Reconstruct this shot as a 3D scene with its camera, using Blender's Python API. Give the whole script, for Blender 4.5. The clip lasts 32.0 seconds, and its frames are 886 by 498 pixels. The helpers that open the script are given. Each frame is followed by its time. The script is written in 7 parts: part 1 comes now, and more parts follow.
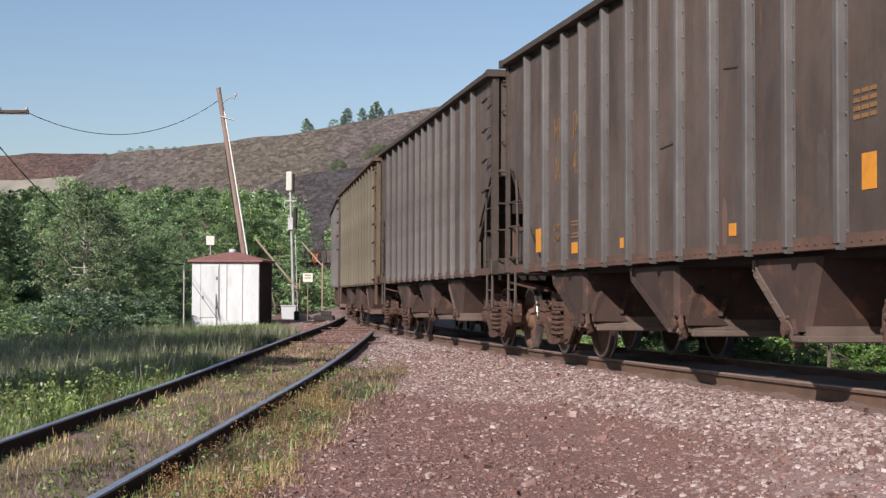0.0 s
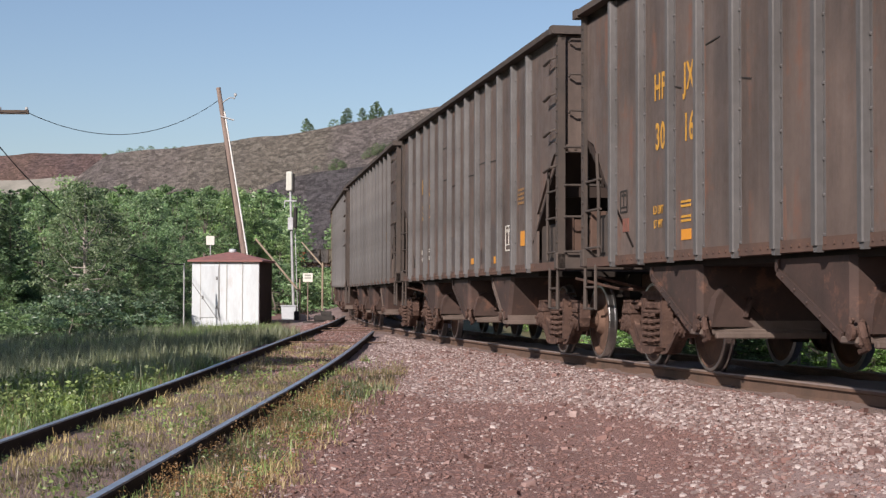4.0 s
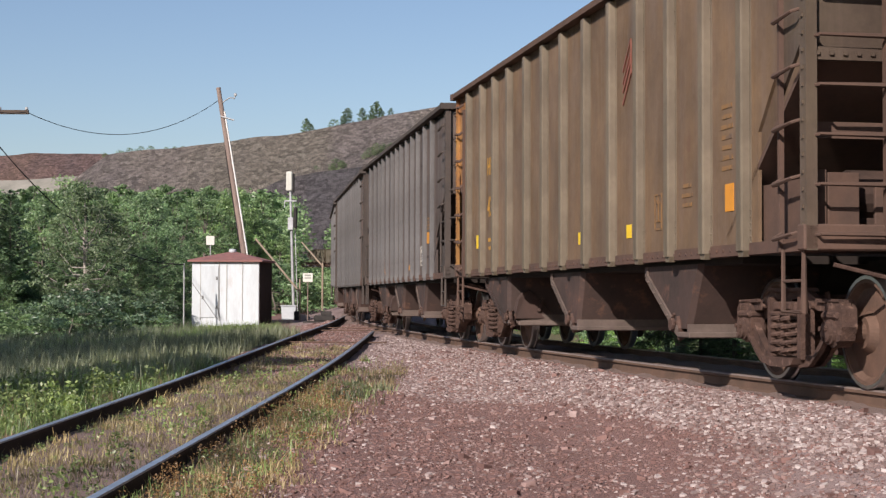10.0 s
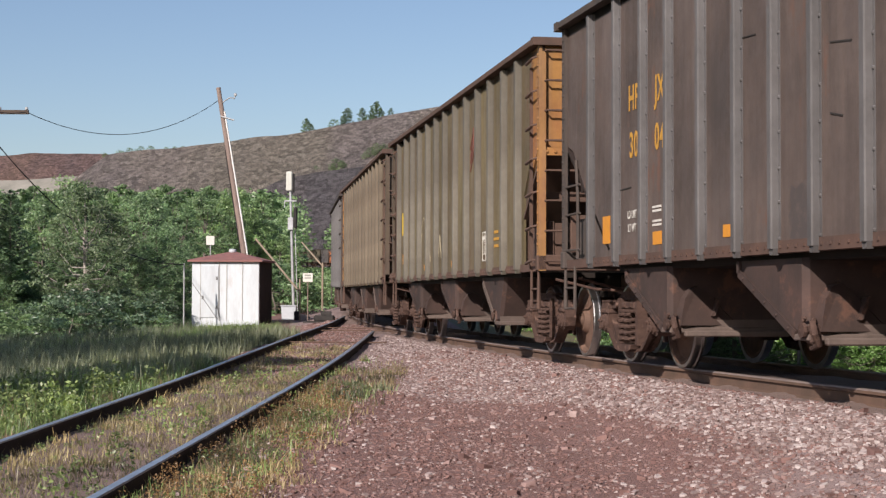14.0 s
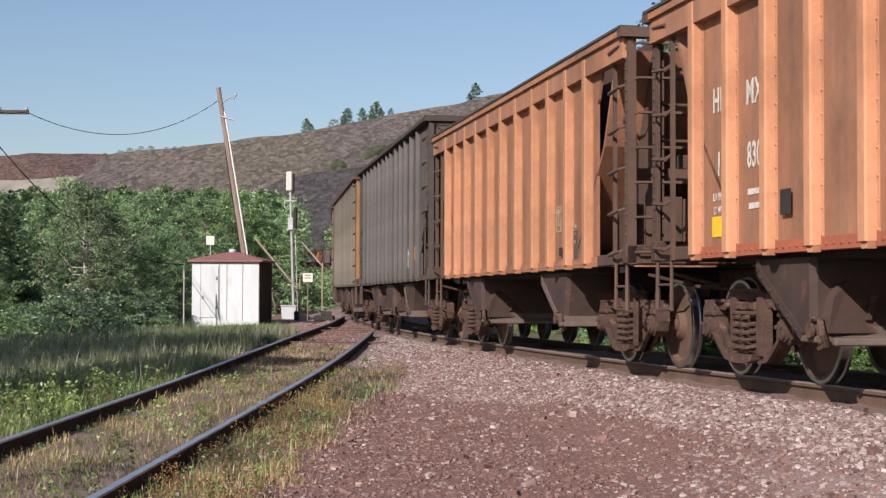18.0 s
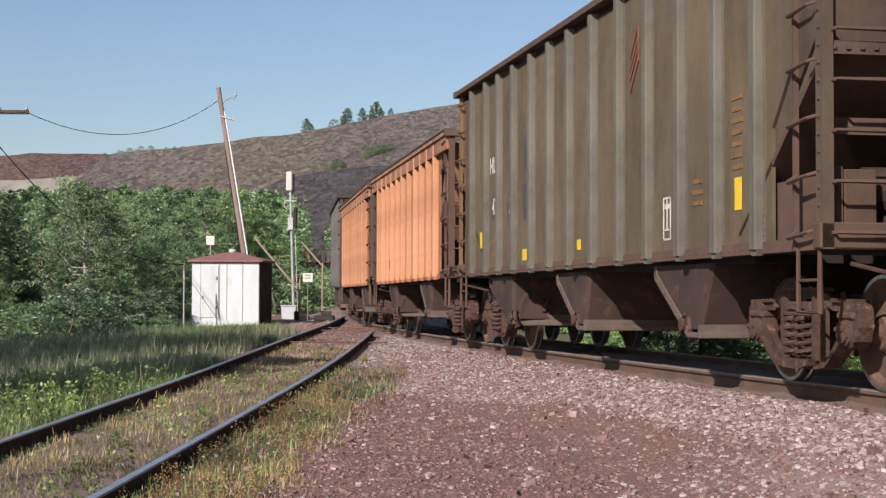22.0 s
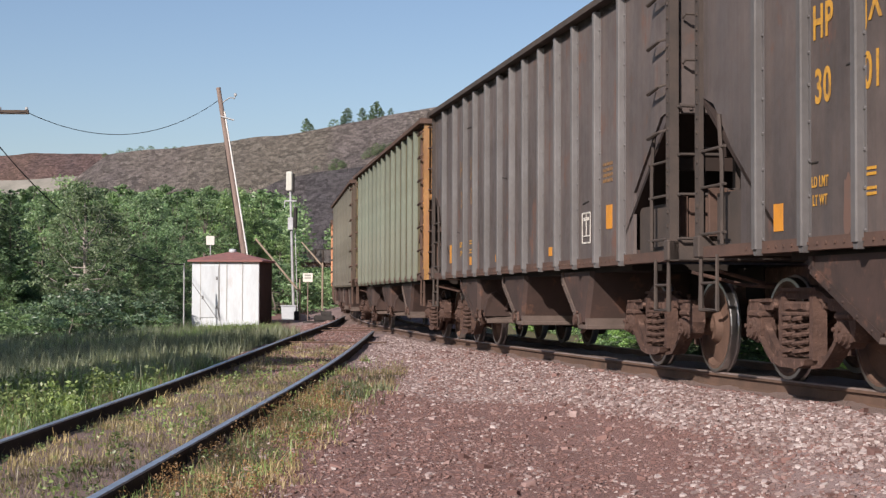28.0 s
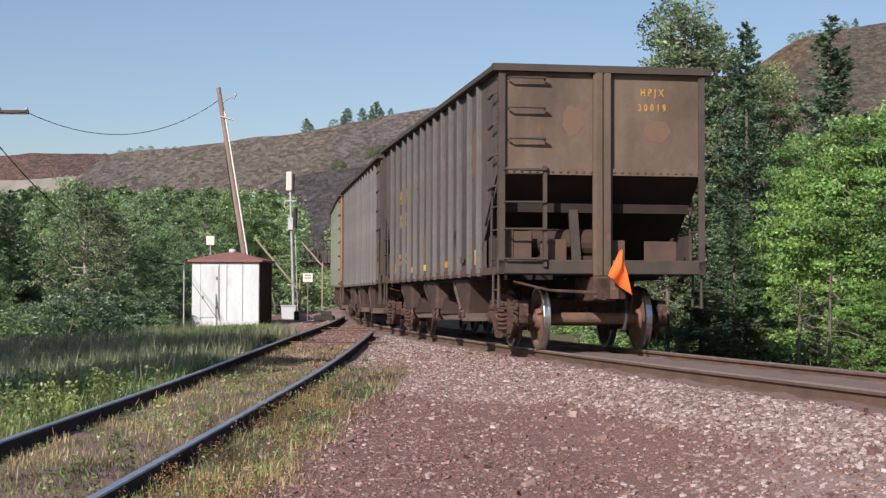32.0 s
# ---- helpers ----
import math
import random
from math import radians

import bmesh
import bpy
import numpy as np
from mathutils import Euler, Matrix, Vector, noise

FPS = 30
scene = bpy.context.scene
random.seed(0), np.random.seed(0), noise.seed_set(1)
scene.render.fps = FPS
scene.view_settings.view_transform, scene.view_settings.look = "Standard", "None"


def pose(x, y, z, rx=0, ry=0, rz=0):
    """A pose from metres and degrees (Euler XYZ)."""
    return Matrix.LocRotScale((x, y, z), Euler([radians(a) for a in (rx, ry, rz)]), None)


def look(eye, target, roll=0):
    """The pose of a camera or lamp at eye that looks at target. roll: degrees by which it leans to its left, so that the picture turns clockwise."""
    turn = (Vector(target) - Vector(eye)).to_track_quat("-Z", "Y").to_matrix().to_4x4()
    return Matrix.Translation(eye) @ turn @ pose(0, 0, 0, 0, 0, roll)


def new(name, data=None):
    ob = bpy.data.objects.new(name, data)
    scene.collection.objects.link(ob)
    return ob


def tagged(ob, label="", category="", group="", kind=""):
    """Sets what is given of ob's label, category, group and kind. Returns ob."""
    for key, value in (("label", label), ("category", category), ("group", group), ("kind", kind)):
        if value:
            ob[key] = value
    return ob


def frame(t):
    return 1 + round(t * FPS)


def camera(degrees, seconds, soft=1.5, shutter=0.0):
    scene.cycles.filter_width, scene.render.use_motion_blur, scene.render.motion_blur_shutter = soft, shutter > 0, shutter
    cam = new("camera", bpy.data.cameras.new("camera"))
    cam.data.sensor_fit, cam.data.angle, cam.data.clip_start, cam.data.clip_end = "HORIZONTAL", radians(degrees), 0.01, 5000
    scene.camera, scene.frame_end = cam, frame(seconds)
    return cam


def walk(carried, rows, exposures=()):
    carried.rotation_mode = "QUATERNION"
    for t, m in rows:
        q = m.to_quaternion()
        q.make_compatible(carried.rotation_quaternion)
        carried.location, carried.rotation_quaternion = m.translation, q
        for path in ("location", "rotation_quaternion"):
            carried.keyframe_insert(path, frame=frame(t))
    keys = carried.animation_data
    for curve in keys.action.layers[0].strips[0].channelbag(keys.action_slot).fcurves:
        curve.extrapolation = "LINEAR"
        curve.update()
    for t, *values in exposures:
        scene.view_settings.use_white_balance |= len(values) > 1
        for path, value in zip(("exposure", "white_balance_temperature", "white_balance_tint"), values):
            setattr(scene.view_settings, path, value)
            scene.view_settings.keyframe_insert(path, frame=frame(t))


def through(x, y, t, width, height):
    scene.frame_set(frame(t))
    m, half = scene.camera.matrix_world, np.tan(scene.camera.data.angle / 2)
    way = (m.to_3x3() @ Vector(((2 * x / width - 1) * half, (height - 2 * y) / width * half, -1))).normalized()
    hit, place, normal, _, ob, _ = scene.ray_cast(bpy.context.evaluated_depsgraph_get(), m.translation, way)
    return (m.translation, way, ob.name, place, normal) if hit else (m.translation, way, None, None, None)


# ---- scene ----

# ---------------------------------------------------------------- camera
EYE_Z = 0.839
F_PX, HORIZON = 2812, 515.3
cam = camera(31.16, 32.0, soft=1.35)
CAM_POSE = Matrix.Translation((0, 0, EYE_Z)) @ pose(0, 0, 0, 90 + 1.513, 0, 0) @ pose(0, 0, 0, 0, 0, 0.229)
walk(cam, [(0.0, CAM_POSE), (32.0, CAM_POSE)])

# ---------------------------------------------------------------- light
SUN_TO = Vector((-0.41, -0.75, 0.50)).normalized()
world = bpy.data.worlds.new("sky")
scene.world = world
world.use_nodes = True
wn = world.node_tree
sky = wn.nodes.new("ShaderNodeTexSky")
sky.sky_type, sky.sun_disc = "NISHITA", False
sky.sun_elevation = math.asin(SUN_TO.z)
sky.sun_rotation = math.atan2(SUN_TO.x, SUN_TO.y)
sky.altitude, sky.air_density, sky.dust_density, sky.ozone_density = 300, 1.0, 1.0, 2.6
wn.links.new(sky.outputs[0], wn.nodes["Background"].inputs[0])
wn.nodes["Background"].inputs[1].default_value = 0.10
sun = new("sun", bpy.data.lights.new("sun", "SUN"))
sun.data.energy, sun.data.angle, sun.data.color = 5.6, radians(0.55), (1.0, 0.92, 0.82)
sun.matrix_world = look((0, 0, 60), Vector((0, 0, 60)) - SUN_TO)
scene.view_settings.exposure = 0.08
scene.view_settings.use_white_balance = True
scene.view_settings.white_balance_temperature, scene.view_settings.white_balance_tint = 6560, 16.0

# ---------------------------------------------------------------- the line of the tracks
STEP = 0.5
LINE_S = np.arange(-420, 760, STEP)
HEADING = np.interp(LINE_S, (-420, -16, -8, 0, 10, 22, 40, 70, 105, 140, 270, 760), (-0.199, -0.198, -0.197, -0.181, -0.154, -0.128, -0.080, 0.0, 0.04, 0.04, -0.205, -0.205))
GRADE = np.interp(LINE_S, (-420, -14, -8, 0, 10, 22, 32, 60, 420, 480, 760), (0, -0.004, -0.0085, -0.0062, -0.006, -0.004, 0.002, 0.021, 0.021, 0.0, 0.0))
LINE_X, LINE_Y, LINE_Z = (np.cumsum(a) * STEP for a in (np.sin(HEADING), np.cos(HEADING), GRADE))
ZERO = int(np.argmin(abs(LINE_S)))
LINE_X, LINE_Y, LINE_Z = LINE_X + 2.424 - LINE_X[ZERO], LINE_Y + 21.887 - LINE_Y[ZERO], LINE_Z - LINE_Z[ZERO]


def on_line(s):
    """The middle of the main track, at rail-top height, s metres along it."""
    return Vector((float(np.interp(s, LINE_S, LINE_X)), float(np.interp(s, LINE_S, LINE_Y)), float(np.interp(s, LINE_S, LINE_Z))))


def line_x(y):
    return np.interp(y, LINE_Y, LINE_X)


def line_z(y):
    return np.interp(y, LINE_Y, LINE_Z)


# the siding's middle: x and rail-top height over y
SIDE_Y = (-60, 5, 9.57, 11.55, 13.85, 17.05, 19.5, 23.3, 32.5, 40, 49, 63, 76)
SIDE_X = (-4.6, -3.0, -2.86, -2.75, -2.65, -2.53, -2.38, -2.27, -2.30, -2.42, -2.62, -3.02, -3.3)
SIDE_Z = (-0.77, -0.465, -0.405, -0.365, -0.325, -0.275, -0.225, -0.145, -0.09, -0.10, -0.12, -0.10, 0.05)


def smooth(a, b, x):
    k = np.clip((x - a) / (b - a), 0, 1)
    return k * k * (3 - 2 * k)


def ground_height(x, y):
    """Height of the ground at x, y (arrays)."""
    x, y = np.asarray(x, float), np.asarray(y, float)
    tz, dx = line_z(y), x - line_x(y)
    near = 1 - smooth(45, 75, y)
    left_low = tz * 0.75 * (1 - near) - 0.55 - 0.9 * smooth(4, 16, -dx) * smooth(30, 60, y)
    side_dx = x - np.interp(y, SIDE_Y, SIDE_X)
    left_base = np.where(y < 45, np.interp(y, SIDE_Y, SIDE_Z) - 0.135 - 0.05 * smooth(0.9, 1.5, abs(side_dx)) - 0.55 * smooth(1.6, 7, -side_dx), left_low)
    left_base = left_base * near + left_low * (1 - near)
    bank = tz - 0.14
    base = bank + 0.085 * smooth(0.70, 0.55, abs(dx)) + (left_base - bank) * smooth(1.0, 3.2, -dx)
    bank = bank + 0.085 * smooth(0.70, 0.55, abs(dx))
    base = np.where(dx > 0, bank - 0.75 * smooth(1.3, 4.5, dx) - 0.5 * smooth(6, 30, dx), base)
    far = smooth(420, 800, y)
    return base * (1 - far) + far * 2.0 - 1.2 * smooth(40, 300, abs(dx)) * (1 - far)

# ---------------------------------------------------------------- materials
def material(name):
    m = bpy.data.materials.new(name)
    m.use_nodes = True
    return m, m.node_tree, m.node_tree.nodes["Principled BSDF"]


def node(tree, kind, **sets):
    n = tree.nodes.new("ShaderNode" + kind)
    for key, value in sets.items():
        if key in n.inputs:
            n.inputs[key].default_value = value
    return n


def coords(tree, scale=(1, 1, 1), offset=(0, 0, 0), which="Object"):
    t = tree.nodes.new("ShaderNodeTexCoord")
    mp = tree.nodes.new("ShaderNodeMapping")
    mp.inputs["Scale"].default_value, mp.inputs["Location"].default_value = scale, offset
    tree.links.new(t.outputs[which], mp.inputs[0])
    return mp.outputs[0]


def noise_tex(tree, vec, scale, detail=5, rough=0.6):
    n = node(tree, "TexNoise", Scale=scale, Detail=detail, Roughness=rough)
    tree.links.new(vec, n.inputs["Vector"])
    return n.outputs["Fac"]


def ramp(tree, fac, stops):
    r = tree.nodes.new("ShaderNodeValToRGB")
    el = r.color_ramp.elements
    while len(el) < len(stops):
        el.new(0.5)
    for e, (p, c) in zip(el, stops):
        e.position, e.color = p, (*c, 1) if len(c) == 3 else c
    tree.links.new(fac, r.inputs[0])
    return r.outputs[0]


def grey_ramp(tree, fac, a, b, lo=0.0, hi=1.0):
    return ramp(tree, fac, [(a, (lo, lo, lo)), (b, (hi, hi, hi))])


def mix(tree, fac, a, b, how="MIX"):
    n = tree.nodes.new("ShaderNodeMix")
    n.data_type, n.blend_type = "RGBA", how
    for sock, value in ((n.inputs[0], fac), (n.inputs[6], a), (n.inputs[7], b)):
        if isinstance(value, (int, float)):
            sock.default_value = value
        elif isinstance(value, tuple):
            sock.default_value = (*value, 1)
        else:
            tree.links.new(value, sock)
    return n.outputs[2]


def bump(tree, bsdf, height, strength=0.3, distance=0.02):
    b = node(tree, "Bump", Strength=strength, Distance=distance)
    tree.links.new(height, b.inputs["Height"])
    tree.links.new(b.outputs[0], bsdf.inputs["Normal"])


def plain(name, a, b, scale=6.0, rough=0.7, metal=0.0, relief=0.15, dist=0.01, stretch=(1, 1, 1), which="Object", spots=None):
    """Two-tone worn surface with coarse and fine variation."""
    m, t, p = material(name)
    v = coords(t, stretch, (random.uniform(0, 50), random.uniform(0, 50), 0), which)
    n1, n2 = noise_tex(t, v, scale, 6), noise_tex(t, v, scale * 9, 4)
    col = mix(t, grey_ramp(t, n1, 0.32, 0.68), a, b)
    col = mix(t, 0.5, col, mix(t, n2, (0.75, 0.75, 0.75), (1.25, 1.25, 1.25)), "MULTIPLY")
    info = t.nodes.new("ShaderNodeObjectInfo")
    col = mix(t, 1.0, col, ramp(t, info.outputs["Random"], [(0, (0.9, 0.9, 0.9)), (1, (1.1, 1.1, 1.1))]), "MULTIPLY")
    if spots:
        col = mix(t, grey_ramp(t, noise_tex(t, v, scale * 2.3, 8, 0.7), 0.56, 0.66), col, spots)
    t.links.new(col, p.inputs["Base Color"])
    p.inputs["Roughness"].default_value, p.inputs["Metallic"].default_value = rough, metal
    p.inputs["Specular IOR Level"].default_value = 0.5 if metal or rough < 0.6 else 0.15
    bump(t, p, n2, relief, dist)
    return m


def car_paint(name, colour, second, rust, rusting=0.5, streak=0.5, rough=0.55, dust=(0.16, 0.12, 0.10)):
    """Weathered paint of a hopper car: blotches, downward streaks, rust patches and dust."""
    m, t, p = material(name)
    off = (random.uniform(-40, 40), random.uniform(-40, 40), random.uniform(-9, 9))
    v, vs = coords(t, (1, 1, 1), off), coords(t, (5.0, 5.0, 0.35), off)
    blotch, fine, stripe = noise_tex(t, v, 0.8, 6, 0.65), noise_tex(t, v, 14, 5, 0.7), noise_tex(t, vs, 1.0, 6, 0.65)
    col = mix(t, grey_ramp(t, blotch, 0.35, 0.65), colour, second)
    col = mix(t, grey_ramp(t, stripe, 0.45, 0.75, 0, streak), col, dust)
    col = mix(t, 1.0, col, grey_ramp(t, noise_tex(t, coords(t, (1, 1, 0.6), (off[1], off[0], 3)), 0.75, 8, 0.7), 0.36, 0.62, 0.68, 1.14), "MULTIPLY")
    patch = mix(t, 0.5, noise_tex(t, v, 1.7, 9, 0.72), noise_tex(t, vs, 0.6, 6, 0.7))
    edge = 0.66 - 0.14 * rusting
    col = mix(t, grey_ramp(t, patch, edge, edge + 0.07, 0, 0.9), col, rust)
    col = mix(t, 0.6, col, mix(t, fine, (0.72, 0.72, 0.72), (1.28, 1.28, 1.28)), "MULTIPLY")
    info = t.nodes.new("ShaderNodeObjectInfo")
    col = mix(t, 1.0, col, ramp(t, info.outputs["Random"], [(0, (0.9, 0.9, 0.9)), (1, (1.1, 1.1, 1.1))]), "MULTIPLY")
    t.links.new(col, p.inputs["Base Color"])
    t.links.new(grey_ramp(t, patch, 0.45, 0.6, rough, 0.9), p.inputs["Roughness"])
    p.inputs["Specular IOR Level"].default_value = 0.3
    bump(t, p, mix(t, 0.35, noise_tex(t, v, 2.2, 3), fine), 0.35, 0.012)
    return m


def leaf_material(name, a, b, through=0.22):
    m, t, p = material(name)
    geo = t.nodes.new("ShaderNodeNewGeometry")
    info = t.nodes.new("ShaderNodeObjectInfo")
    col = mix(t, geo.outputs["Random Per Island"], a, b)
    col = mix(t, 1.0, col, ramp(t, info.outputs["Random"], [(0, (0.8, 0.85, 0.8)), (0.5, (1, 1, 1)), (1, (1.15, 1.12, 0.95))]), "MULTIPLY")
    # coarse noise puts shaded gaps and sunlit clumps into the leaf colour
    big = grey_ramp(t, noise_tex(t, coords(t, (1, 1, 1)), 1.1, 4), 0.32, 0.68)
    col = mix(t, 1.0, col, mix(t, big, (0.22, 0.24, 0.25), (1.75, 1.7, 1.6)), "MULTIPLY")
    t.links.new(col, p.inputs["Base Color"])
    p.inputs["Roughness"].default_value = 0.42
    tr = t.nodes.new("ShaderNodeBsdfTranslucent")
    t.links.new(mix(t, 1.0, col, (1.35, 1.5, 0.85), "MULTIPLY"), tr.inputs[0])
    ms = node(t, "MixShader", Fac=through)
    t.links.new(p.outputs[0], ms.inputs[1])
    t.links.new(tr.outputs[0], ms.inputs[2])
    t.links.new(ms.outputs[0], t.nodes["Material Output"].inputs[0])
    return m


# near-black base: the deep shade below the cars is put into this colour
UNDER = plain("shade_dark_underside", (0.030, 0.024, 0.021), (0.020, 0.017, 0.016), 3.0, 0.85)
STEEL_DUST = plain("dusty_steel", (0.085, 0.055, 0.045), (0.045, 0.033, 0.029), 3.0, 0.8, 0.0, 0.3)
TRUCK = plain("rusty_truck_iron", (0.118, 0.072, 0.057), (0.055, 0.036, 0.031), 5.0, 0.85, 0.0, 0.6, 0.02, spots=(0.170, 0.108, 0.086))
WHEEL_FACE = plain("wheel_plate", (0.165, 0.100, 0.074), (0.10, 0.066, 0.052), 5.0, 0.8, 0.0, 0.2)
WHEEL_TREAD = plain("polished_tread", (0.55, 0.54, 0.54), (0.42, 0.41, 0.41), 9.0, 0.3, 1.0, 0.05)
RAIL_SIDE = plain("rail_rust", (0.16, 0.10, 0.075), (0.10, 0.07, 0.055), 3.0, 0.85, 0.0, 0.25)
RAIL_TOP = plain("rail_head", (0.30, 0.235, 0.21), (0.22, 0.175, 0.16), 4.0, 0.55, 0.35, 0.05)
# the siding rails' sides face away from the sun; that shade is in this colour
RAIL_DARK = plain("shade_dark_rail_side", (0.06, 0.045, 0.045), (0.035, 0.03, 0.032), 3.0, 0.8, 0.0, 0.25)
RAIL_BLUE = plain("siding_rail_head", (0.42, 0.45, 0.50), (0.30, 0.32, 0.36), 4.0, 0.35, 0.7, 0.05)
TIE = plain("tie_wood", (0.10, 0.075, 0.06), (0.06, 0.05, 0.045), 5.0, 0.95, 0.0, 0.6, stretch=(0.3, 1, 1))
BLACK = plain("black_iron", (0.03, 0.028, 0.027), (0.05, 0.045, 0.042), 5.0, 0.7)

# ---------------------------------------------------------------- mesh helpers
class Shape:
    """Collects vertices and faces of one mesh."""

    def __init__(self):
        self.v, self.f = [], []

    def add(self, verts, faces, m=None):
        n = len(self.v)
        self.v += [tuple(m @ Vector(p)) if m else tuple(p) for p in verts]
        self.f += [tuple(n + i for i in face) for face in faces]
        return self

    def box(self, x0, x1, y0, y1, z0, z1, m=None, c=0.0):
        """A box, with chamfered vertical and long edges where c is given."""
        if not c:
            v = [(x, y, z) for z in (z0, z1) for y in (y0, y1) for x in (x0, x1)]
            return self.add(v, [(0, 2, 3, 1), (4, 5, 7, 6), (0, 1, 5, 4), (2, 6, 7, 3), (0, 4, 6, 2), (1, 3, 7, 5)], m)
        bm = bmesh.new()
        bmesh.ops.create_cube(bm, size=1, matrix=Matrix.Translation(((x0 + x1) / 2, (y0 + y1) / 2, (z0 + z1) / 2)) @ Matrix.Diagonal((abs(x1 - x0), abs(y1 - y0), abs(z1 - z0), 1)))
        bmesh.ops.bevel(bm, geom=bm.edges[:], offset=c, segments=1, affect="EDGES")
        bm.verts.index_update()
        self.add([p.co[:] for p in bm.verts], [[p.index for p in f.verts] for f in bm.faces], m)
        bm.free()
        return self

    def prism(self, poly, a, b, axis="x", m=None):
        """A polygon of (u, w) pairs swept along an axis from a to b: x takes (y, z), y takes (x, z), z takes (x, y)."""
        put = {"x": lambda u, w, k: (k, u, w), "y": lambda u, w, k: (u, k, w), "z": lambda u, w, k: (u, w, k)}[axis]
        n = len(poly)
        v = [put(u, w, k) for k in (a, b) for u, w in poly]
        f = [tuple(range(n)), tuple(range(2 * n - 1, n - 1, -1))] + [(i, i + n, (i + 1) % n + n, (i + 1) % n) for i in range(n)]
        return self.add(v, f, m)

    def rod(self, p, q, r, n=8, r2=None):
        """A round bar from p to q."""
        p, q = Vector(p), Vector(q)
        d = (q - p).normalized()
        u = d.orthogonal().normalized()
        w = d.cross(u)
        v = []
        for c, rr in ((p, r), (q, r if r2 is None else r2)):
            v += [c + u * rr * math.cos(6.28319 * i / n) + w * rr * math.sin(6.28319 * i / n) for i in range(n)]
        return self.add(v, [tuple(range(n - 1, -1, -1)), tuple(range(n, 2 * n))] + [(i, (i + 1) % n, (i + 1) % n + n, i + n) for i in range(n)])

    def tube(self, points, r, n=6):
        """A round bar swept along points, in one skin."""
        pts = [Vector(p) for p in points]
        v, u = [], None
        for i, p in enumerate(pts):
            a, b = pts[max(i - 1, 0)], pts[min(i + 1, len(pts) - 1)]
            d = (b - a).normalized() if (b - a).length > 1e-6 else (p - a).normalized()
            u = d.orthogonal().normalized() if u is None else (u - d * u.dot(d)).normalized()
            w = d.cross(u)
            k = 1.0
            if 0 < i < len(pts) - 1:
                k = min(1.6, 1 / max(0.6, d.dot((b - p).normalized())))
            v += [p + (u * math.cos(6.28319 * j / n) + w * math.sin(6.28319 * j / n)) * r * k for j in range(n)]
        f = [tuple(range(n - 1, -1, -1)), tuple(range(len(v) - n, len(v)))]
        for i in range(len(pts) - 1):
            f += [(i * n + j, i * n + (j + 1) % n, (i + 1) * n + (j + 1) % n, (i + 1) * n + j) for j in range(n)]
        return self.add(v, f)

    def lathe(self, profile, axis_at, n=24, axis="x", ring=False):
        """A profile of (along, radius) pairs turned round an axis through axis_at; ring: a closed profile, with no caps."""
        profile = list(profile) + list(profile[:1]) if ring else profile
        o = Vector(axis_at)
        v = []
        for a, r in profile:
            for i in range(n):
                c, s = r * math.cos(6.28319 * i / n), r * math.sin(6.28319 * i / n)
                v.append(o + (Vector((a, c, s)) if axis == "x" else Vector((c, s, a))))
        f = []
        for j in range(len(profile) - 1):
            for i in range(n):
                k = (i + 1) % n
                f.append((j * n + i, j * n + k, (j + 1) * n + k, (j + 1) * n + i))
        if not ring:
            f += [tuple(range(n - 1, -1, -1)), tuple((len(profile) - 1) * n + i for i in range(n))]
        return self.add(v, f)

    def join(self, other):
        return self.add(other.v, other.f)

    def mesh(self, name, smooth_faces=False):
        me = bpy.data.meshes.new(name)
        me.from_pydata(self.v, [], self.f)
        bm = bmesh.new()
        bm.from_mesh(me)
        bmesh.ops.recalc_face_normals(bm, faces=bm.faces)
        bm.to_mesh(me)
        bm.free()
        if smooth_faces:
            me.polygons.foreach_set("use_smooth", [True] * len(me.polygons))
        return me


MESHES = {}


def part(name, shape, mat, parent=None, label="", key=None, at=None, smooth_faces=False):
    """One mesh object under a thing or under a part. key: alike pieces share one mesh; shape may then be a function."""
    if key is None or key not in MESHES:
        me = (shape() if callable(shape) else shape).mesh(name, smooth_faces)
        me.materials.append(mat)
        if key is not None:
            MESHES[key] = me
    else:
        me = MESHES[key]
    ob = new(name, me)
    if me.materials[0] is not mat:
        ob.material_slots[0].link = "OBJECT"
        ob.material_slots[0].material = mat
    if parent is not None:
        ob.parent = parent
    if at is not None:
        ob.matrix_basis = at if isinstance(at, Matrix) else Matrix.Translation(at)
    if label:
        ob["label"] = label
    return ob


def thing(name, m, label, category, group="", kind=""):
    """An Empty at a thing's base."""
    ob = new(name)
    ob.empty_display_size = 0.3
    ob.matrix_basis = m
    return tagged(ob, label, category, group, kind)


def structure(name, shape, mat, label="", smooth_faces=False):
    return tagged(part(name, shape, mat, smooth_faces=smooth_faces), label, "", "", "structure")

# ---------------------------------------------------------------- ground
def spaced(points):
    """Values from the first to the last point, with the step given for each stretch."""
    out = []
    for (a, step), (b, _) in zip(points, points[1:]):
        out += list(np.arange(a, b, step))
    return np.array(out + [points[-1][0]])


def grid_mesh(name, gx, gy, z):
    xx, yy = np.meshgrid(gx, gy)
    nx, ny = len(gx), len(gy)
    v = np.stack([xx, yy, z(xx, yy)], -1).reshape(-1, 3)
    i = np.arange((ny - 1) * (nx - 1))
    a = i // (nx - 1) * nx + i % (nx - 1)
    me = bpy.data.meshes.new(name)
    me.from_pydata(v.tolist(), [], np.stack([a, a + 1, a + nx + 1, a + nx], -1).tolist())
    me.polygons.foreach_set("use_smooth", [True] * len(me.polygons))
    return me


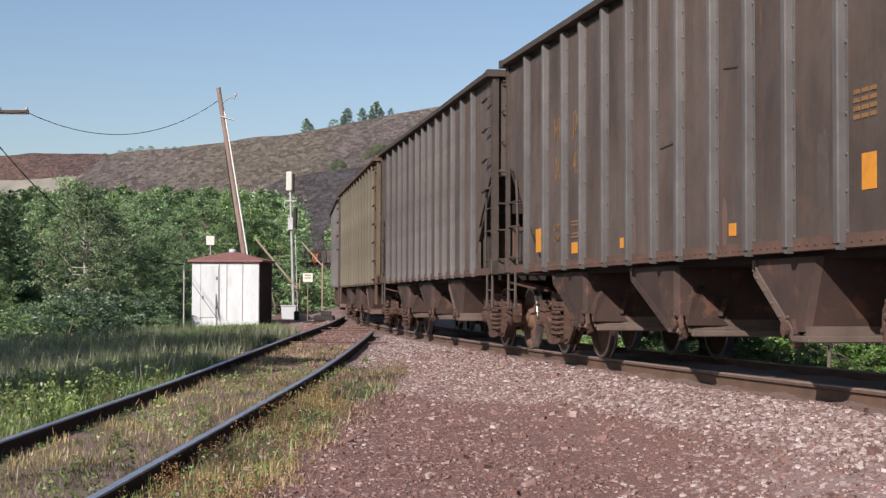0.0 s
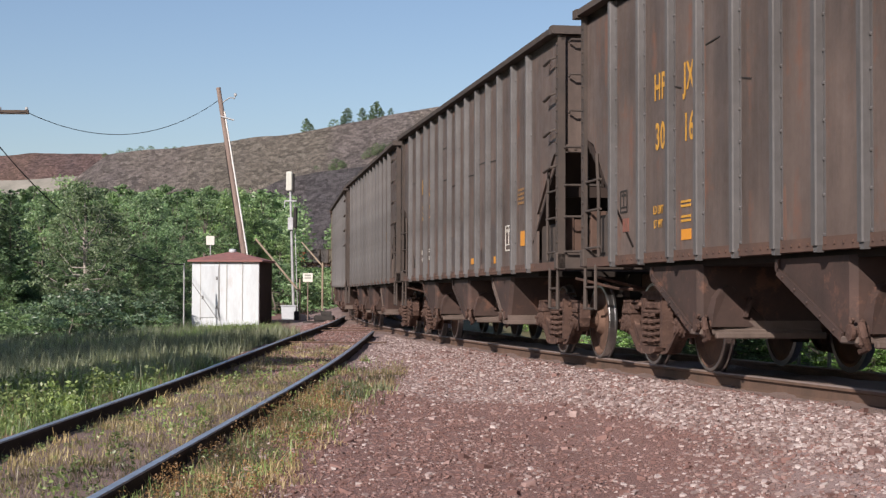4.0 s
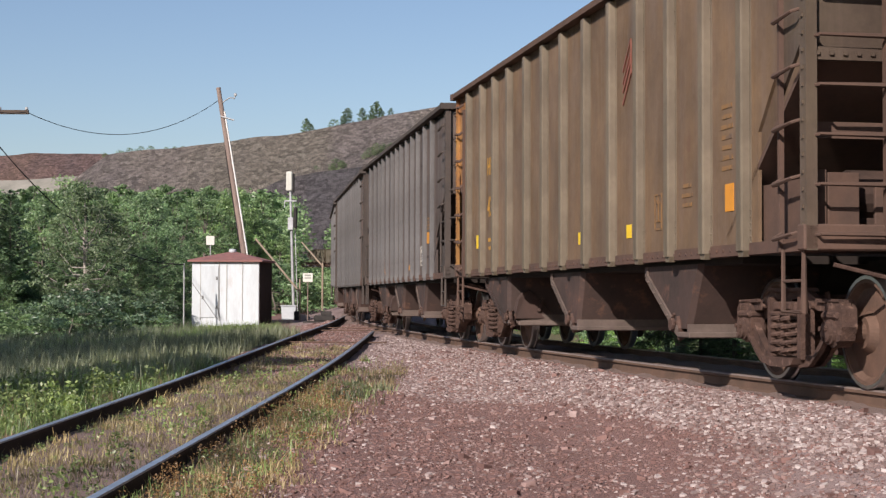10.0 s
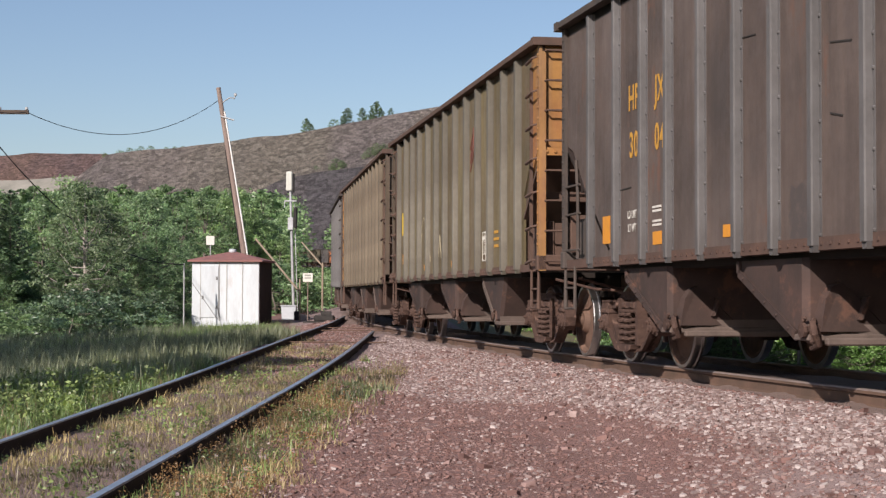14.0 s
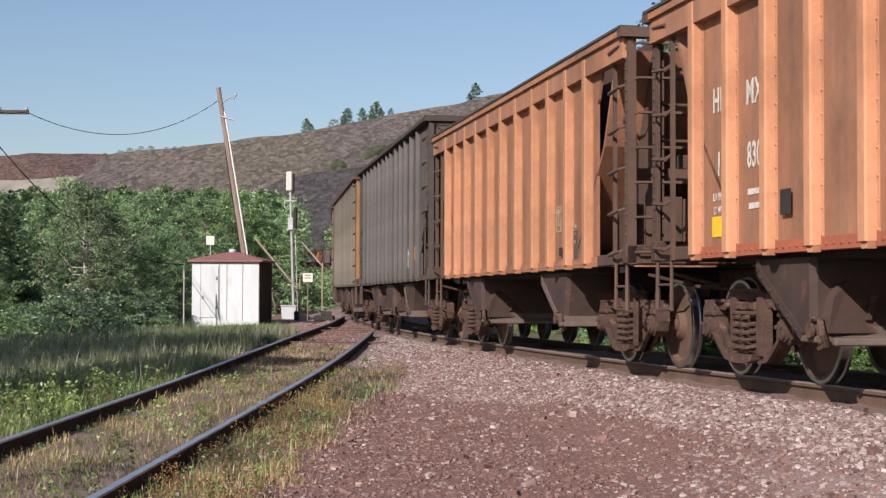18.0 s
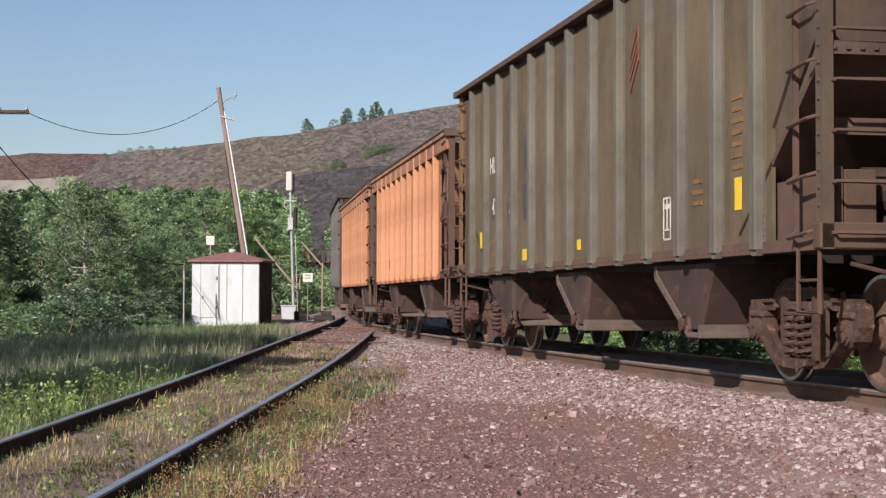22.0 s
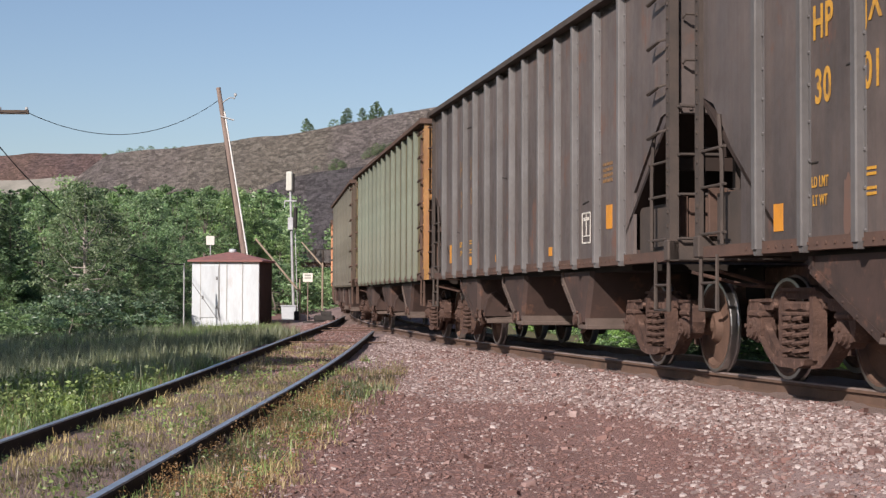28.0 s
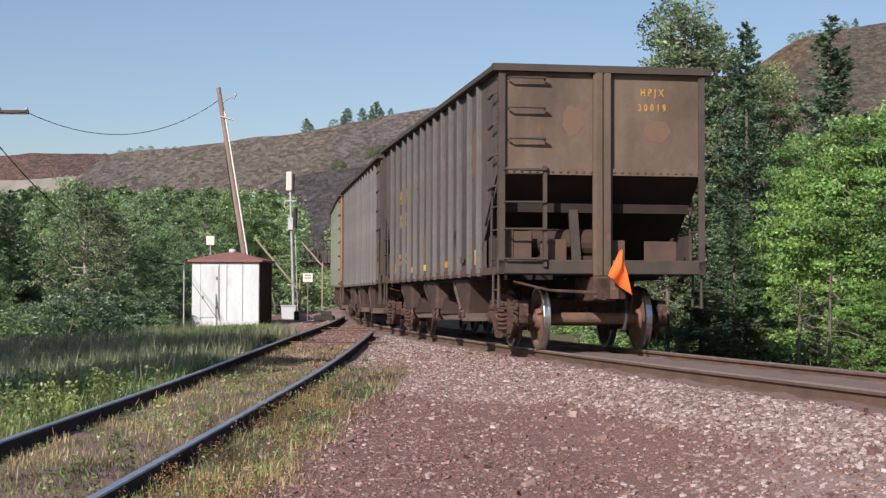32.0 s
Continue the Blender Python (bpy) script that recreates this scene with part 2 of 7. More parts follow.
def ground_material():
    m, t, p = material("gravel_and_earth")
    v = coords(t)
    geo = t.nodes.new("ShaderNodeNewGeometry")
    small, big, patch = noise_tex(t, v, 38, 4, 0.7), noise_tex(t, v, 0.9, 5, 0.6), noise_tex(t, v, 5, 6, 0.65)
    earth = mix(t, patch, (0.158, 0.086, 0.075), (0.252, 0.147, 0.130))
    earth = mix(t, grey_ramp(t, small, 0.62, 0.70), earth, (0.36, 0.25, 0.22))
    pale = mix(t, small, (0.19, 0.127, 0.118), (0.36, 0.275, 0.262))
    at = t.nodes.new("ShaderNodeVertexColor")
    at.layer_name = "zones"
    sep = t.nodes.new("ShaderNodeSeparateColor")
    t.links.new(at.outputs[0], sep.inputs[0])
    wob = mix(t, 0.35, sep.outputs[0], mix(t, 0.5, big, patch))
    col = mix(t, grey_ramp(t, wob, 0.40, 0.60), earth, pale)
    turf = mix(t, patch, (0.085, 0.085, 0.035), (0.165, 0.14, 0.070))
    col = mix(t, grey_ramp(t, mix(t, 0.35, sep.outputs[1], mix(t, 0.5, big, patch)), 0.42, 0.58), col, turf)
    dust = mix(t, patch, (0.175, 0.122, 0.108), (0.245, 0.178, 0.155))
    col = mix(t, grey_ramp(t, mix(t, 0.2, sep.outputs[2], patch), 0.42, 0.58), col, dust)
    t.links.new(col, p.inputs["Base Color"])
    p.inputs["Roughness"].default_value = 0.95
    bump(t, p, mix(t, 0.5, small, patch), 1.0, 0.05)
    return m


GROUND = ground_material()


def band_width(y):
    """How far the pale ballast reaches from the middle of the main track."""
    return np.interp(y, (8, 12, 16.5, 19, 24, 40), (1.7, 1.85, 2.1, 3.2, 3.5, 3.2))


def ground_lump(x, y):
    """Small unevenness of the ground near the tracks (flat arrays)."""
    lump = np.zeros_like(x)
    for i in np.nonzero((abs(x) < 14) & (y > 3) & (y < 72))[0]:
        q = Vector((x[i], y[i], 0))
        lump[i] = 0.035 * noise.noise(q * 0.9) + 0.018 * noise.noise(q * 3.1)
    calm = smooth(0.7, 1.5, abs(x - line_x(y))) * smooth(0.6, 1.0, abs(x - np.interp(y, SIDE_Y, SIDE_X)))
    return lump * (0.3 + 0.7 * calm)


def ground():
    gx = spaced([(-2500, 300), (-700, 60), (-160, 10), (-40, 1.5), (-12, 0.25), (12, 1.5), (40, 10), (160, 60), (700, 300), (2500, 1)])
    gy = spaced([(-600, 60), (-60, 8), (-4, 1.0), (5, 0.22), (34, 0.6), (70, 3), (160, 12), (500, 60), (1100, 300), (4500, 1)])

    def z(x, y):
        return ground_height(x, y) + ground_lump(x.ravel(), y.ravel()).reshape(x.shape)
    me = grid_mesh("ground", gx, gy, z)
    # zones: r pale ballast stone, g turf, b dust between the rails
    co = np.empty(len(me.vertices) * 3)
    me.vertices.foreach_get("co", co)
    x, y = co.reshape(-1, 3)[:, 0], co.reshape(-1, 3)[:, 1]
    dx, sx = x - line_x(y), x - np.interp(y, SIDE_Y, SIDE_X)
    r = smooth(0.25, -0.15, -dx - band_width(y)) * smooth(0.6, 1.2, -dx) + 0.7 * smooth(1.5, 2.4, x) * smooth(12.8, 10.5, y) * (dx < -0.8)
    g = smooth(1.05, 1.6, -sx) * smooth(70, 62, y) + smooth(3.5, 5, dx) + smooth(75, 90, y) * smooth(2.6, 5, abs(dx)) + smooth(16, 26, -dx)
    g = g + 0.22 * smooth(0.75, 0.3, abs(sx)) * smooth(30, 18, y) + 0.72 * smooth(0.7, 1.0, sx) * smooth(1.75, 1.25, sx) * smooth(21, 17, y)
    g = np.where((y > 42) & (y < 70) & (sx < 0) & (sx > -6) & (y < 70), g * smooth(1.0, 6.0, -sx), g)
    b = smooth(1.25, 0.9, abs(dx)) + 0.85 * smooth(0.9, 0.6, abs(sx))
    zones = me.color_attributes.new("zones", "FLOAT_COLOR", "POINT")
    zones.data.foreach_set("color", np.stack([np.clip(r, 0, 1), np.clip(g, 0, 1), np.clip(b, 0, 1), np.ones_like(r)], -1).ravel())
    me.materials.append(GROUND)
    tagged(new("ground", me), "reddish gravel and earth beside the tracks", "", "", "structure")


ground()


# ---------------------------------------------------------------- rails
def rail_shape(points, head):
    """A rail along points (rail-top middle); head: the top alone."""
    s = Shape()
    if head:
        prof = [(-0.036, -0.012), (-0.030, 0.0), (0.030, 0.0), (0.036, -0.012)]
    else:
        prof = [(-0.07, -0.172), (-0.07, -0.160), (-0.010, -0.125), (-0.010, -0.045), (-0.036, -0.036), (-0.036, -0.0122), (0.036, -0.0122), (0.036, -0.036), (0.010, -0.045), (0.010, -0.125), (0.07, -0.160), (0.07, -0.172)]
    n, v, f = len(prof), [], []
    for i, p in enumerate(points):
        d = (points[min(i + 1, len(points) - 1)] - points[max(i - 1, 0)]).normalized()
        r = d.cross(Vector((0, 0, 1))).normalized()
        v += [p + r * a + Vector((0, 0, b)) for a, b in prof]
    for i in range(len(points) - 1):
        f += [(i * n + k, i * n + (k + 1) % n, (i + 1) * n + (k + 1) % n, (i + 1) * n + k) for k in range(n)]
    f += [tuple(range(n)), tuple(range(len(v) - 1, len(v) - n - 1, -1))]
    return s.add(v, f)


def offset_line(points, off):
    out = []
    for i, p in enumerate(points):
        d = (points[min(i + 1, len(points) - 1)] - points[max(i - 1, 0)]).normalized()
        out.append(p + d.cross(Vector((0, 0, 1))).normalized() * off)
    return out


MAIN = [on_line(s) for s in list(range(-300, -20, 10)) + list(range(-20, 120, 2)) + list(range(120, 700, 10))]
SIDING = [Vector((float(np.interp(y, SIDE_Y, SIDE_X)), y, float(np.interp(y, SIDE_Y, SIDE_Z)))) for y in list(range(-60, 4, 8)) + [4 + 1.5 * k for k in range(38)]]


def smooth_line(points, times=6):
    p = [q.copy() for q in points]
    for _ in range(times):
        p = [p[0]] + [(p[i - 1] + p[i] * 2 + p[i + 1]) / 4 for i in range(1, len(p) - 1)] + [p[-1]]
    return p


SIDING = smooth_line(SIDING)


def track(points, name, label, side_mat, head_mat, side_label, cut=((0, None), (0, None))):
    tr = thing(name, Matrix(), label, "railway track", "", "structure")
    for off, (a, b) in zip((-0.7535, 0.7535), cut):
        line = offset_line(points, off)[a:b]
        r = part("rail", rail_shape(line, False), side_mat, tr, side_label)
        part("rail_head", rail_shape(line, True), head_mat, r, "worn bright running surface")
    return tr


track(MAIN, "main_track", "dusty brown steel rails sunk in ballast", RAIL_SIDE, RAIL_TOP, "dusty brown rail")
track(SIDING, "siding_track", "dark rails of an overgrown siding", RAIL_DARK, RAIL_BLUE, "dark rail with bluish worn top", ((0, None), (0, 31)))


# ---------------------------------------------------------------- heaps of mine waste behind the woods
def heap_material(name, tones, scale):
    m, t, p = material(name)
    v = coords(t)
    vs = coords(t, (1, 0.25, 0.25))
    a, b, c = noise_tex(t, vs, 0.03 * scale, 7, 0.65), grey_ramp(t, noise_tex(t, v, 0.42 * scale, 8, 0.85), 0.40, 0.60), noise_tex(t, vs, 0.011 * scale, 4)
    rock = node(t, "TexVoronoi", Scale=0.34 * scale)
    t.links.new(v, rock.inputs["Vector"])
    lump = t.nodes.new("ShaderNodeSeparateColor")
    t.links.new(rock.outputs["Color"], lump.inputs[0])
    col = mix(t, grey_ramp(t, a, 0.35, 0.65), tones[0], tones[1])
    col = mix(t, grey_ramp(t, c, 0.45, 0.6), col, tones[2])
    col = mix(t, 0.9, col, mix(t, b, (0.50, 0.50, 0.50), (1.5, 1.5, 1.5)), "MULTIPLY")
    col = mix(t, 0.7, col, grey_ramp(t, lump.outputs[0], 0.1, 0.95, 0.62, 1.5), "MULTIPLY")
    t.links.new(col, p.inputs["Base Color"])
    p.inputs["Roughness"].default_value = 1.0
    bump(t, p, mix(t, 0.5, b, a), 1.0, 2.5)
    return m


def px_world(x, y, far):
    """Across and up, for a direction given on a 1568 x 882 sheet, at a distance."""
    return (x - 784) / F_PX * far, EYE_Z + (HORIZON - y) / F_PX * far


def heap(name, crest, far, base_z, slope, mat, label, rough=5.0, back=120, seed=0):
    """A ridge of tipped rock: crest as (x, height) pairs at distance far, with a loose front face."""
    cx, cz = zip(*crest)
    gx = np.arange(cx[0], cx[-1], 6.0)
    rows = np.concatenate([np.linspace(0, 1, 22), np.linspace(1.04, 1.3, 6)])

    def build():
        v = []
        for k in rows:
            for x in gx:
                top = float(np.interp(x, cx, cz))
                q = Vector((x * 0.02 + seed, k * 3, 1.7))
                gully = noise.noise(Vector((x * 0.035 + seed, k * 0.7, 3))) * rough + noise.noise(Vector((x * 0.11, k * 4, seed))) * rough * 0.35
                run_len = (top - base_z) / slope
                if k <= 1:
                    z = base_z + (top - base_z) * k
                    y = far - run_len * (1 - k) + gully * (0.25 + math.sin(math.pi * k))
                    z += gully * 0.25 * math.sin(math.pi * k) + noise.noise(Vector((x * 0.06, seed, 9))) * 0.8 * k
                else:
                    z = top + noise.noise(Vector((x * 0.06, seed, 9))) * 0.8 + noise.noise(q * 3) * 1.5 * (k - 1)
                    y = far + (k - 1) * back
                v.append((x, y, z))
        n = len(gx)
        s = Shape()
        return s.add(v, [(j * n + i, j * n + i + 1, (j + 1) * n + i + 1, (j + 1) * n + i) for j in range(len(rows) - 1) for i in range(n - 1)])
    return structure(name, build(), mat, label, smooth_faces=False)


# the tan tones are paler and less red, with distance haze mixed into them
HEAP_TAN = heap_material("tan_waste_rock", ((0.295, 0.248, 0.220), (0.225, 0.192, 0.180), (0.268, 0.232, 0.188)), 1.0)
HEAP_DARK = heap_material("dark_waste_rock", ((0.145, 0.128, 0.130), (0.112, 0.102, 0.108), (0.18, 0.152, 0.145)), 1.0)
HEAP_RED = heap_material("red_waste_rock", ((0.215, 0.135, 0.122), (0.15, 0.108, 0.105), (0.23, 0.145, 0.115)), 1.0)
HEAP_GRASSY = heap_material("grassy_waste_rock", ((0.255, 0.205, 0.115), (0.165, 0.150, 0.130), (0.235, 0.165, 0.095)), 1.0)
D1 = 900
heap("waste_heap_main", [px_world(*p, D1) for p in ((20, 400), (110, 332), (190, 276), (240, 268), (330, 262), (470, 242), (530, 236), (600, 222), (700, 201), (760, 192), (840, 175), (930, 155), (1150, 140), (1340, 128), (1500, 122), (1800, 110))], D1, 0, 0.62, HEAP_TAN, "tan heap of loose mine waste rock")
heap("waste_heap_right", [px_world(*p, 880) for p in ((1180, 260), (1260, 190), (1330, 122), (1370, 92), (1400, 70), (1470, 50), (1568, 36), (1800, 16))], 880, 0, 0.62, HEAP_GRASSY, "tan heap with dry grass along its crest", 5.0, 100, 12.0)
heap("waste_heap_dark", [px_world(*p, 760) for p in ((380, 420), (440, 345), (500, 318), (560, 306), (640, 296), (760, 285), (1000, 270), (1500, 260))], 760, 0, 0.62, HEAP_DARK, "dark grey heap of crushed rock", 4.0, 60, 5.0)
heap("waste_heap_red", [px_world(*p, 1500) for p in ((-400, 280), (0, 279), (60, 274), (190, 275), (300, 300), (420, 420))], 1500, 0, 0.62, HEAP_RED, "reddish far heap of mine waste", 6.0, 150, 9.0)
heap("pale_bench", [px_world(*p, 1250) for p in ((-300, 328), (40, 322), (140, 314), (200, 332), (260, 420))], 1250, 0, 0.5, plain("pale_spoil", (0.33, 0.31, 0.27), (0.20, 0.195, 0.165), 0.05, 1.0), "pale bench of waste rock", 4.0, 100, 2.0)

# ---------------------------------------------------------------- hopper cars
# A car's space: x to its right, y forward, z up from the rail top; its origin is the middle of the car.
# Distances along a car are given as metres behind a mark near its front: front and rear ends, trucks, posts and bays.
# A bay is (kind, where its top begins, where it ends, where its outlet begins and ends): "a" has an upright rear wall, "b" a leaning one.
SPECS = {
    "grey": dict(length=12.9, ends=(-0.32, 12.82), trucks=(1.0, 11.18), top=4.02, sill=1.09, half=1.47, tag="grey", outlet=dict(a=0.48, b=0.46),
                 posts=(0.84, 1.79, 2.68, 3.45, 4.33, 5.20, 5.99, 6.76, 7.64, 8.48, 9.30, 10.24, 11.18),
                 bays=(("a", 1.83, 3.13, 2.98, 3.13), ("a", 4.99, 6.32, 6.17, 6.32), ("b", 8.36, 9.61, 9.16, 9.36)), truck=1.55),
    "olive": dict(length=13.45, ends=(-0.20, 13.60), trucks=(0.85, 12.2), top=4.03, sill=1.09, half=1.47, tag="olive", outlet=dict(a=0.47, b=0.44),
                  posts=(0.81, 1.81, 2.66, 3.57, 4.57, 5.52, 6.44, 7.44, 8.45, 9.42, 10.39, 11.36, 12.29),
                  bays=(("a", 1.60, 3.00, 2.85, 3.00), ("a", 5.50, 6.86, 6.71, 6.86), ("b", 9.35, 10.90, 10.32, 10.55)), truck=1.6),
    "orange": dict(length=11.5, ends=(0.0, 11.5), trucks=(1.40, 10.1), top=3.53, sill=1.09, half=1.47, tag="orange", outlet=dict(a=0.47, b=0.48),
                   posts=(1.21, 2.04, 2.87, 3.73, 4.63, 5.48, 6.42, 7.38, 8.21, 9.09, 9.93),
                   bays=(("a", 2.40, 3.42, 3.27, 3.42), ("b", 7.34, 8.60, 8.26, 8.42)), truck=1.55),
}


def end_y(sp, d):
    """Where a car ends in its own space: d is 1 in front, -1 behind."""
    return sp["length"] / 2 - sp["ends"][0 if d > 0 else 1]


def wheelset(parent, at, rows, far):
    """Two wheels on an axle, turning about their own middle."""
    n = 14 if far else 32

    def wheels():
        s = Shape()
        for side in (-1, 1):
            prof = [(0.085, 0.08), (0.085, 0.13), (0.02, 0.17), (0.0, 0.36), (0.05, 0.395), (0.05, 0.432), (-0.045, 0.436), (-0.045, 0.392), (-0.02, 0.36), (-0.03, 0.17), (-0.085, 0.13), (-0.085, 0.08)]
            s.lathe([(0.755 * side + a * side, r) for a, r in prof], (0, 0, 0), n)
        s.rod((-1.12, 0, 0), (1.12, 0, 0), 0.085, 14)
        return s

    def treads():
        s = Shape()
        for side in (-1, 1):
            s.lathe([(side * (0.755 + a), r) for a, r in ((0.052, 0.425), (0.052, 0.4535), (0.04, 0.457), (-0.018, 0.460), (-0.026, 0.482), (-0.045, 0.482), (-0.05, 0.425))], (0, 0, 0), n, ring=True)
        return s
    ob = part("wheelset", lambda: wheels().join(treads()), WHEEL_FACE, parent, "rusty wheels with bright worn treads", key="wheels%d" % n, at=at)
    if len(ob.data.materials) == 1:
        ob.data.materials.append(WHEEL_TREAD)
        first = len(wheels().f)
        for p in ob.data.polygons:
            p.material_index = int(p.index >= first)
    TURNING.append((ob, rows))
    return ob


def side_frame_shape():
    """Cast side frame of a three-piece freight truck, on the left side, with its window for the springs."""
    s = Shape()
    x0, x1 = -1.075, -1.015
    # arched top member, sagging lower member, two columns and the two jaws over the bearings
    s.prism([(-1.06, 0.69), (-0.62, 0.70), (-0.36, 0.79), (0.36, 0.79), (0.62, 0.70), (1.06, 0.69), (1.06, 0.62), (0.58, 0.625), (0.33, 0.72), (-0.33, 0.72), (-0.58, 0.625), (-1.06, 0.62)], x0, x1)
    s.prism([(-0.40, 0.785), (0.40, 0.785), (0.36, 0.815), (-0.36, 0.815)], x0 - 0.04, x1 + 0.04)
    for d in (-1, 1):
        s.prism([(d * 0.60, 0.695), (d * 0.60, 0.725), (d * 1.04, 0.715), (d * 1.04, 0.685)], x0 - 0.03, x1 + 0.03)
        s.prism([(d * 0.27, 0.22), (d * 0.345, 0.22), (d * 0.345, 0.74), (d * 0.28, 0.74)], x0 - 0.045, x1 + 0.02)
        s.prism([(d * 0.30, 0.15), (d * 0.50, 0.17), (d * 0.64, 0.26), (d * 0.96, 0.52), (d * 0.94, 0.62), (d * 0.82, 0.57), (d * 0.60, 0.36), (d * 0.48, 0.265), (d * 0.30, 0.25)], x0, x1)
        s.prism([(d * 0.30, 0.15), (d * 0.50, 0.17), (d * 0.64, 0.26), (d * 0.96, 0.52), (d * 0.965, 0.545), (d * 0.63, 0.285), (d * 0.49, 0.195), (d * 0.30, 0.175)], x0 - 0.045, x1 + 0.04)
        s.prism([(d * 0.75, 0.63), (d * 0.77, 0.40), (d * 0.82, 0.38), (d * 0.82, 0.56), (d * 0.96, 0.585), (d * 0.98, 0.38), (d * 1.04, 0.39), (d * 1.09, 0.50), (d * 1.08, 0.64), (d * 1.02, 0.70), (d * 0.8, 0.70)], x0 - 0.03, x1 + 0.04)
        s.rod((x0 - 0.03, d * 0.50, 0.665), (x0 + 0.02, d * 0.50, 0.665), 0.028, 8)
    # spring seat with its upturned rim, and the bolster end above the springs
    s.prism([(-0.33, 0.23), (0.33, 0.23), (0.30, 0.18), (0.16, 0.15), (-0.16, 0.15), (-0.30, 0.18)], x0 - 0.11, x1 + 0.06)
    s.box(x0 - 0.07, x1 + 0.03, -0.25, 0.25, 0.575, 0.615, c=0.012)
    s.box(x0 - 0.05, x1 + 0.03, -0.24, 0.24, 0.61, 0.70, c=0.02)
    for d in (-0.11, 0.11):
        s.box(x0 - 0.062, x0 - 0.045, d - 0.05, d + 0.05, 0.635, 0.685, c=0.004)
    return s


def spring_shape():
    s = Shape()
    turns = [(0.080 * math.cos(0.5236 * k), 0.080 * math.sin(0.5236 * k), 0.25 + 0.315 * k / 56) for k in range(57)]
    s.tube([(-1.095 + a, b, z) for a, b, z in turns], 0.0195, 6)
    return s


def journal_shape():
    s = Shape()
    s.lathe([(0.07, 0.125), (-0.06, 0.125), (-0.075, 0.105), (-0.10, 0.10), (-0.105, 0.088), (-0.13, 0.083), (-0.14, 0.04)], (-1.03, 0, 0.457), 18)
    for k in range(3):
        a = k * 2.094 + 0.5
        s.rod((-1.15, 0.056 * math.cos(a), 0.457 + 0.056 * math.sin(a)), (-1.185, 0.056 * math.cos(a), 0.457 + 0.056 * math.sin(a)), 0.019, 6)
    s.box(-1.13, -0.98, -0.15, 0.15, 0.555, 0.62, c=0.02)
    return s




def flip(shape):
    s = Shape()
    s.v, s.f = [(-x, y, z) for x, y, z in shape.v], [tuple(reversed(f)) for f in shape.f]
    return s


def bogie(car, y, rows, far=False):
    def bolster():
        s = Shape()
        s.box(-0.93, 0.93, -0.16, 0.16, 0.52, 0.76, c=0.03)
        s.rod((0, 0, 0.74), (0, 0, 0.86), 0.22, 16)
        for d in (-1, 1):
            s.rod((-0.72, d * 0.36, 0.38), (0.72, d * 0.36, 0.38), 0.04, 8)
            s.box(-0.82, -0.62, d * 0.34, d * 0.40, 0.26, 0.56)
            s.box(0.62, 0.82, d * 0.34, d * 0.40, 0.26, 0.56)
            s.rod((0.0, d * 0.36, 0.38), (0.1, -d * 0.3, 0.6), 0.03, 6)
            for q in (-1, 1):
                # brake heads and shoes against the treads, hung from the frame
                s.prism([(d * 0.385, 0.30), (d * 0.435, 0.26), (d * 0.41, 0.50), (d * 0.44, 0.66), (d * 0.39, 0.64), (d * 0.36, 0.48)], q * 0.70, q * 0.83)
                s.tube([(q * 0.78, d * 0.40, 0.50), (q * 0.86, d * 0.36, 0.66), (q * 0.88, d * 0.34, 0.78)], 0.022, 6)
        return s
    b = part("bogie", bolster, TRUCK, car, "rust-brown cast iron truck under the car", key="bolster", at=(0, y, 0))
    for side, pre in ((1, "l"), (-1, "r")):
        turn = (lambda s: s) if side == 1 else flip
        part("side_frame", lambda: turn(side_frame_shape()), TRUCK, b, key="side_frame" + pre)
        if far:
            continue
        for y0 in (-0.105, 0.105):
            part("spring", lambda: turn(spring_shape()), TRUCK, b, key="spring" + pre, at=(0, y0, 0))
        for d in (-1, 1):
            part("journal_box", lambda: turn(journal_shape()), TRUCK, b, key="journal" + pre, at=(0, d * 0.889, 0))
    for d in (-1, 1):
        wheelset(b, Matrix.Translation((0, d * 0.889, 0.457)), rows, far)
    BOGIES.append((b, y, rows))
    return b


def post_shape(kind, y, sill, top, half):
    """Hat-section side post with rounded edges, its row of rivets and its foot, on the left side."""
    s = Shape()
    w, dp = {"grey": (0.049, 0.072), "olive": (0.078, 0.080), "orange": (0.075, 0.095)}[kind]
    x = -half
    t0 = top - 0.10
    poly = [(-w - 0.030, 0.0), (-w - 0.030, 0.007), (-w, 0.009), (-w * 0.90, dp * 0.82), (-w * 0.70, dp), (w * 0.70, dp), (w * 0.90, dp * 0.82), (w, 0.009), (w + 0.030, 0.007), (w + 0.030, 0.0)]
    v = [(x - d, y + u, z) for z in (sill + 0.035, t0) for u, d in poly]
    n = len(poly)
    s.add(v, [tuple(range(n)), tuple(range(2 * n - 1, n - 1, -1))] + [(i, i + n, (i + 1) % n + n, (i + 1) % n) for i in range(n)])
    rnd = random.Random(3)
    for k in range({"grey": 10, "olive": 0, "orange": 12}[kind]):
        z = sill + 0.13 + k * (top - sill - 0.42) / (9 if kind == "grey" else 11) + rnd.uniform(-0.03, 0.03)
        r = 0.019 if kind == "grey" else 0.012
        s.rod((x - 0.004, y - w - 0.016, z), (x - 0.020, y - w - 0.016, z), r, 6, r * 0.6)
    if kind == "olive":
        for z in [sill + 0.10 + 0.055 * k for k in range(6)] + [top - 0.55 - 0.12 * k for k in range(3)]:
            s.rod((x - 0.004, y - w - 0.016, z), (x - 0.017, y - w - 0.016, z), 0.012, 6, 0.007)
    s.prism([(y - w * 0.62, sill - 0.016), (y + w * 0.62, sill - 0.016), (y + w * 0.92, sill + 0.035), (y - w * 0.92, sill + 0.035)], x - dp * 0.75, x)
    return s


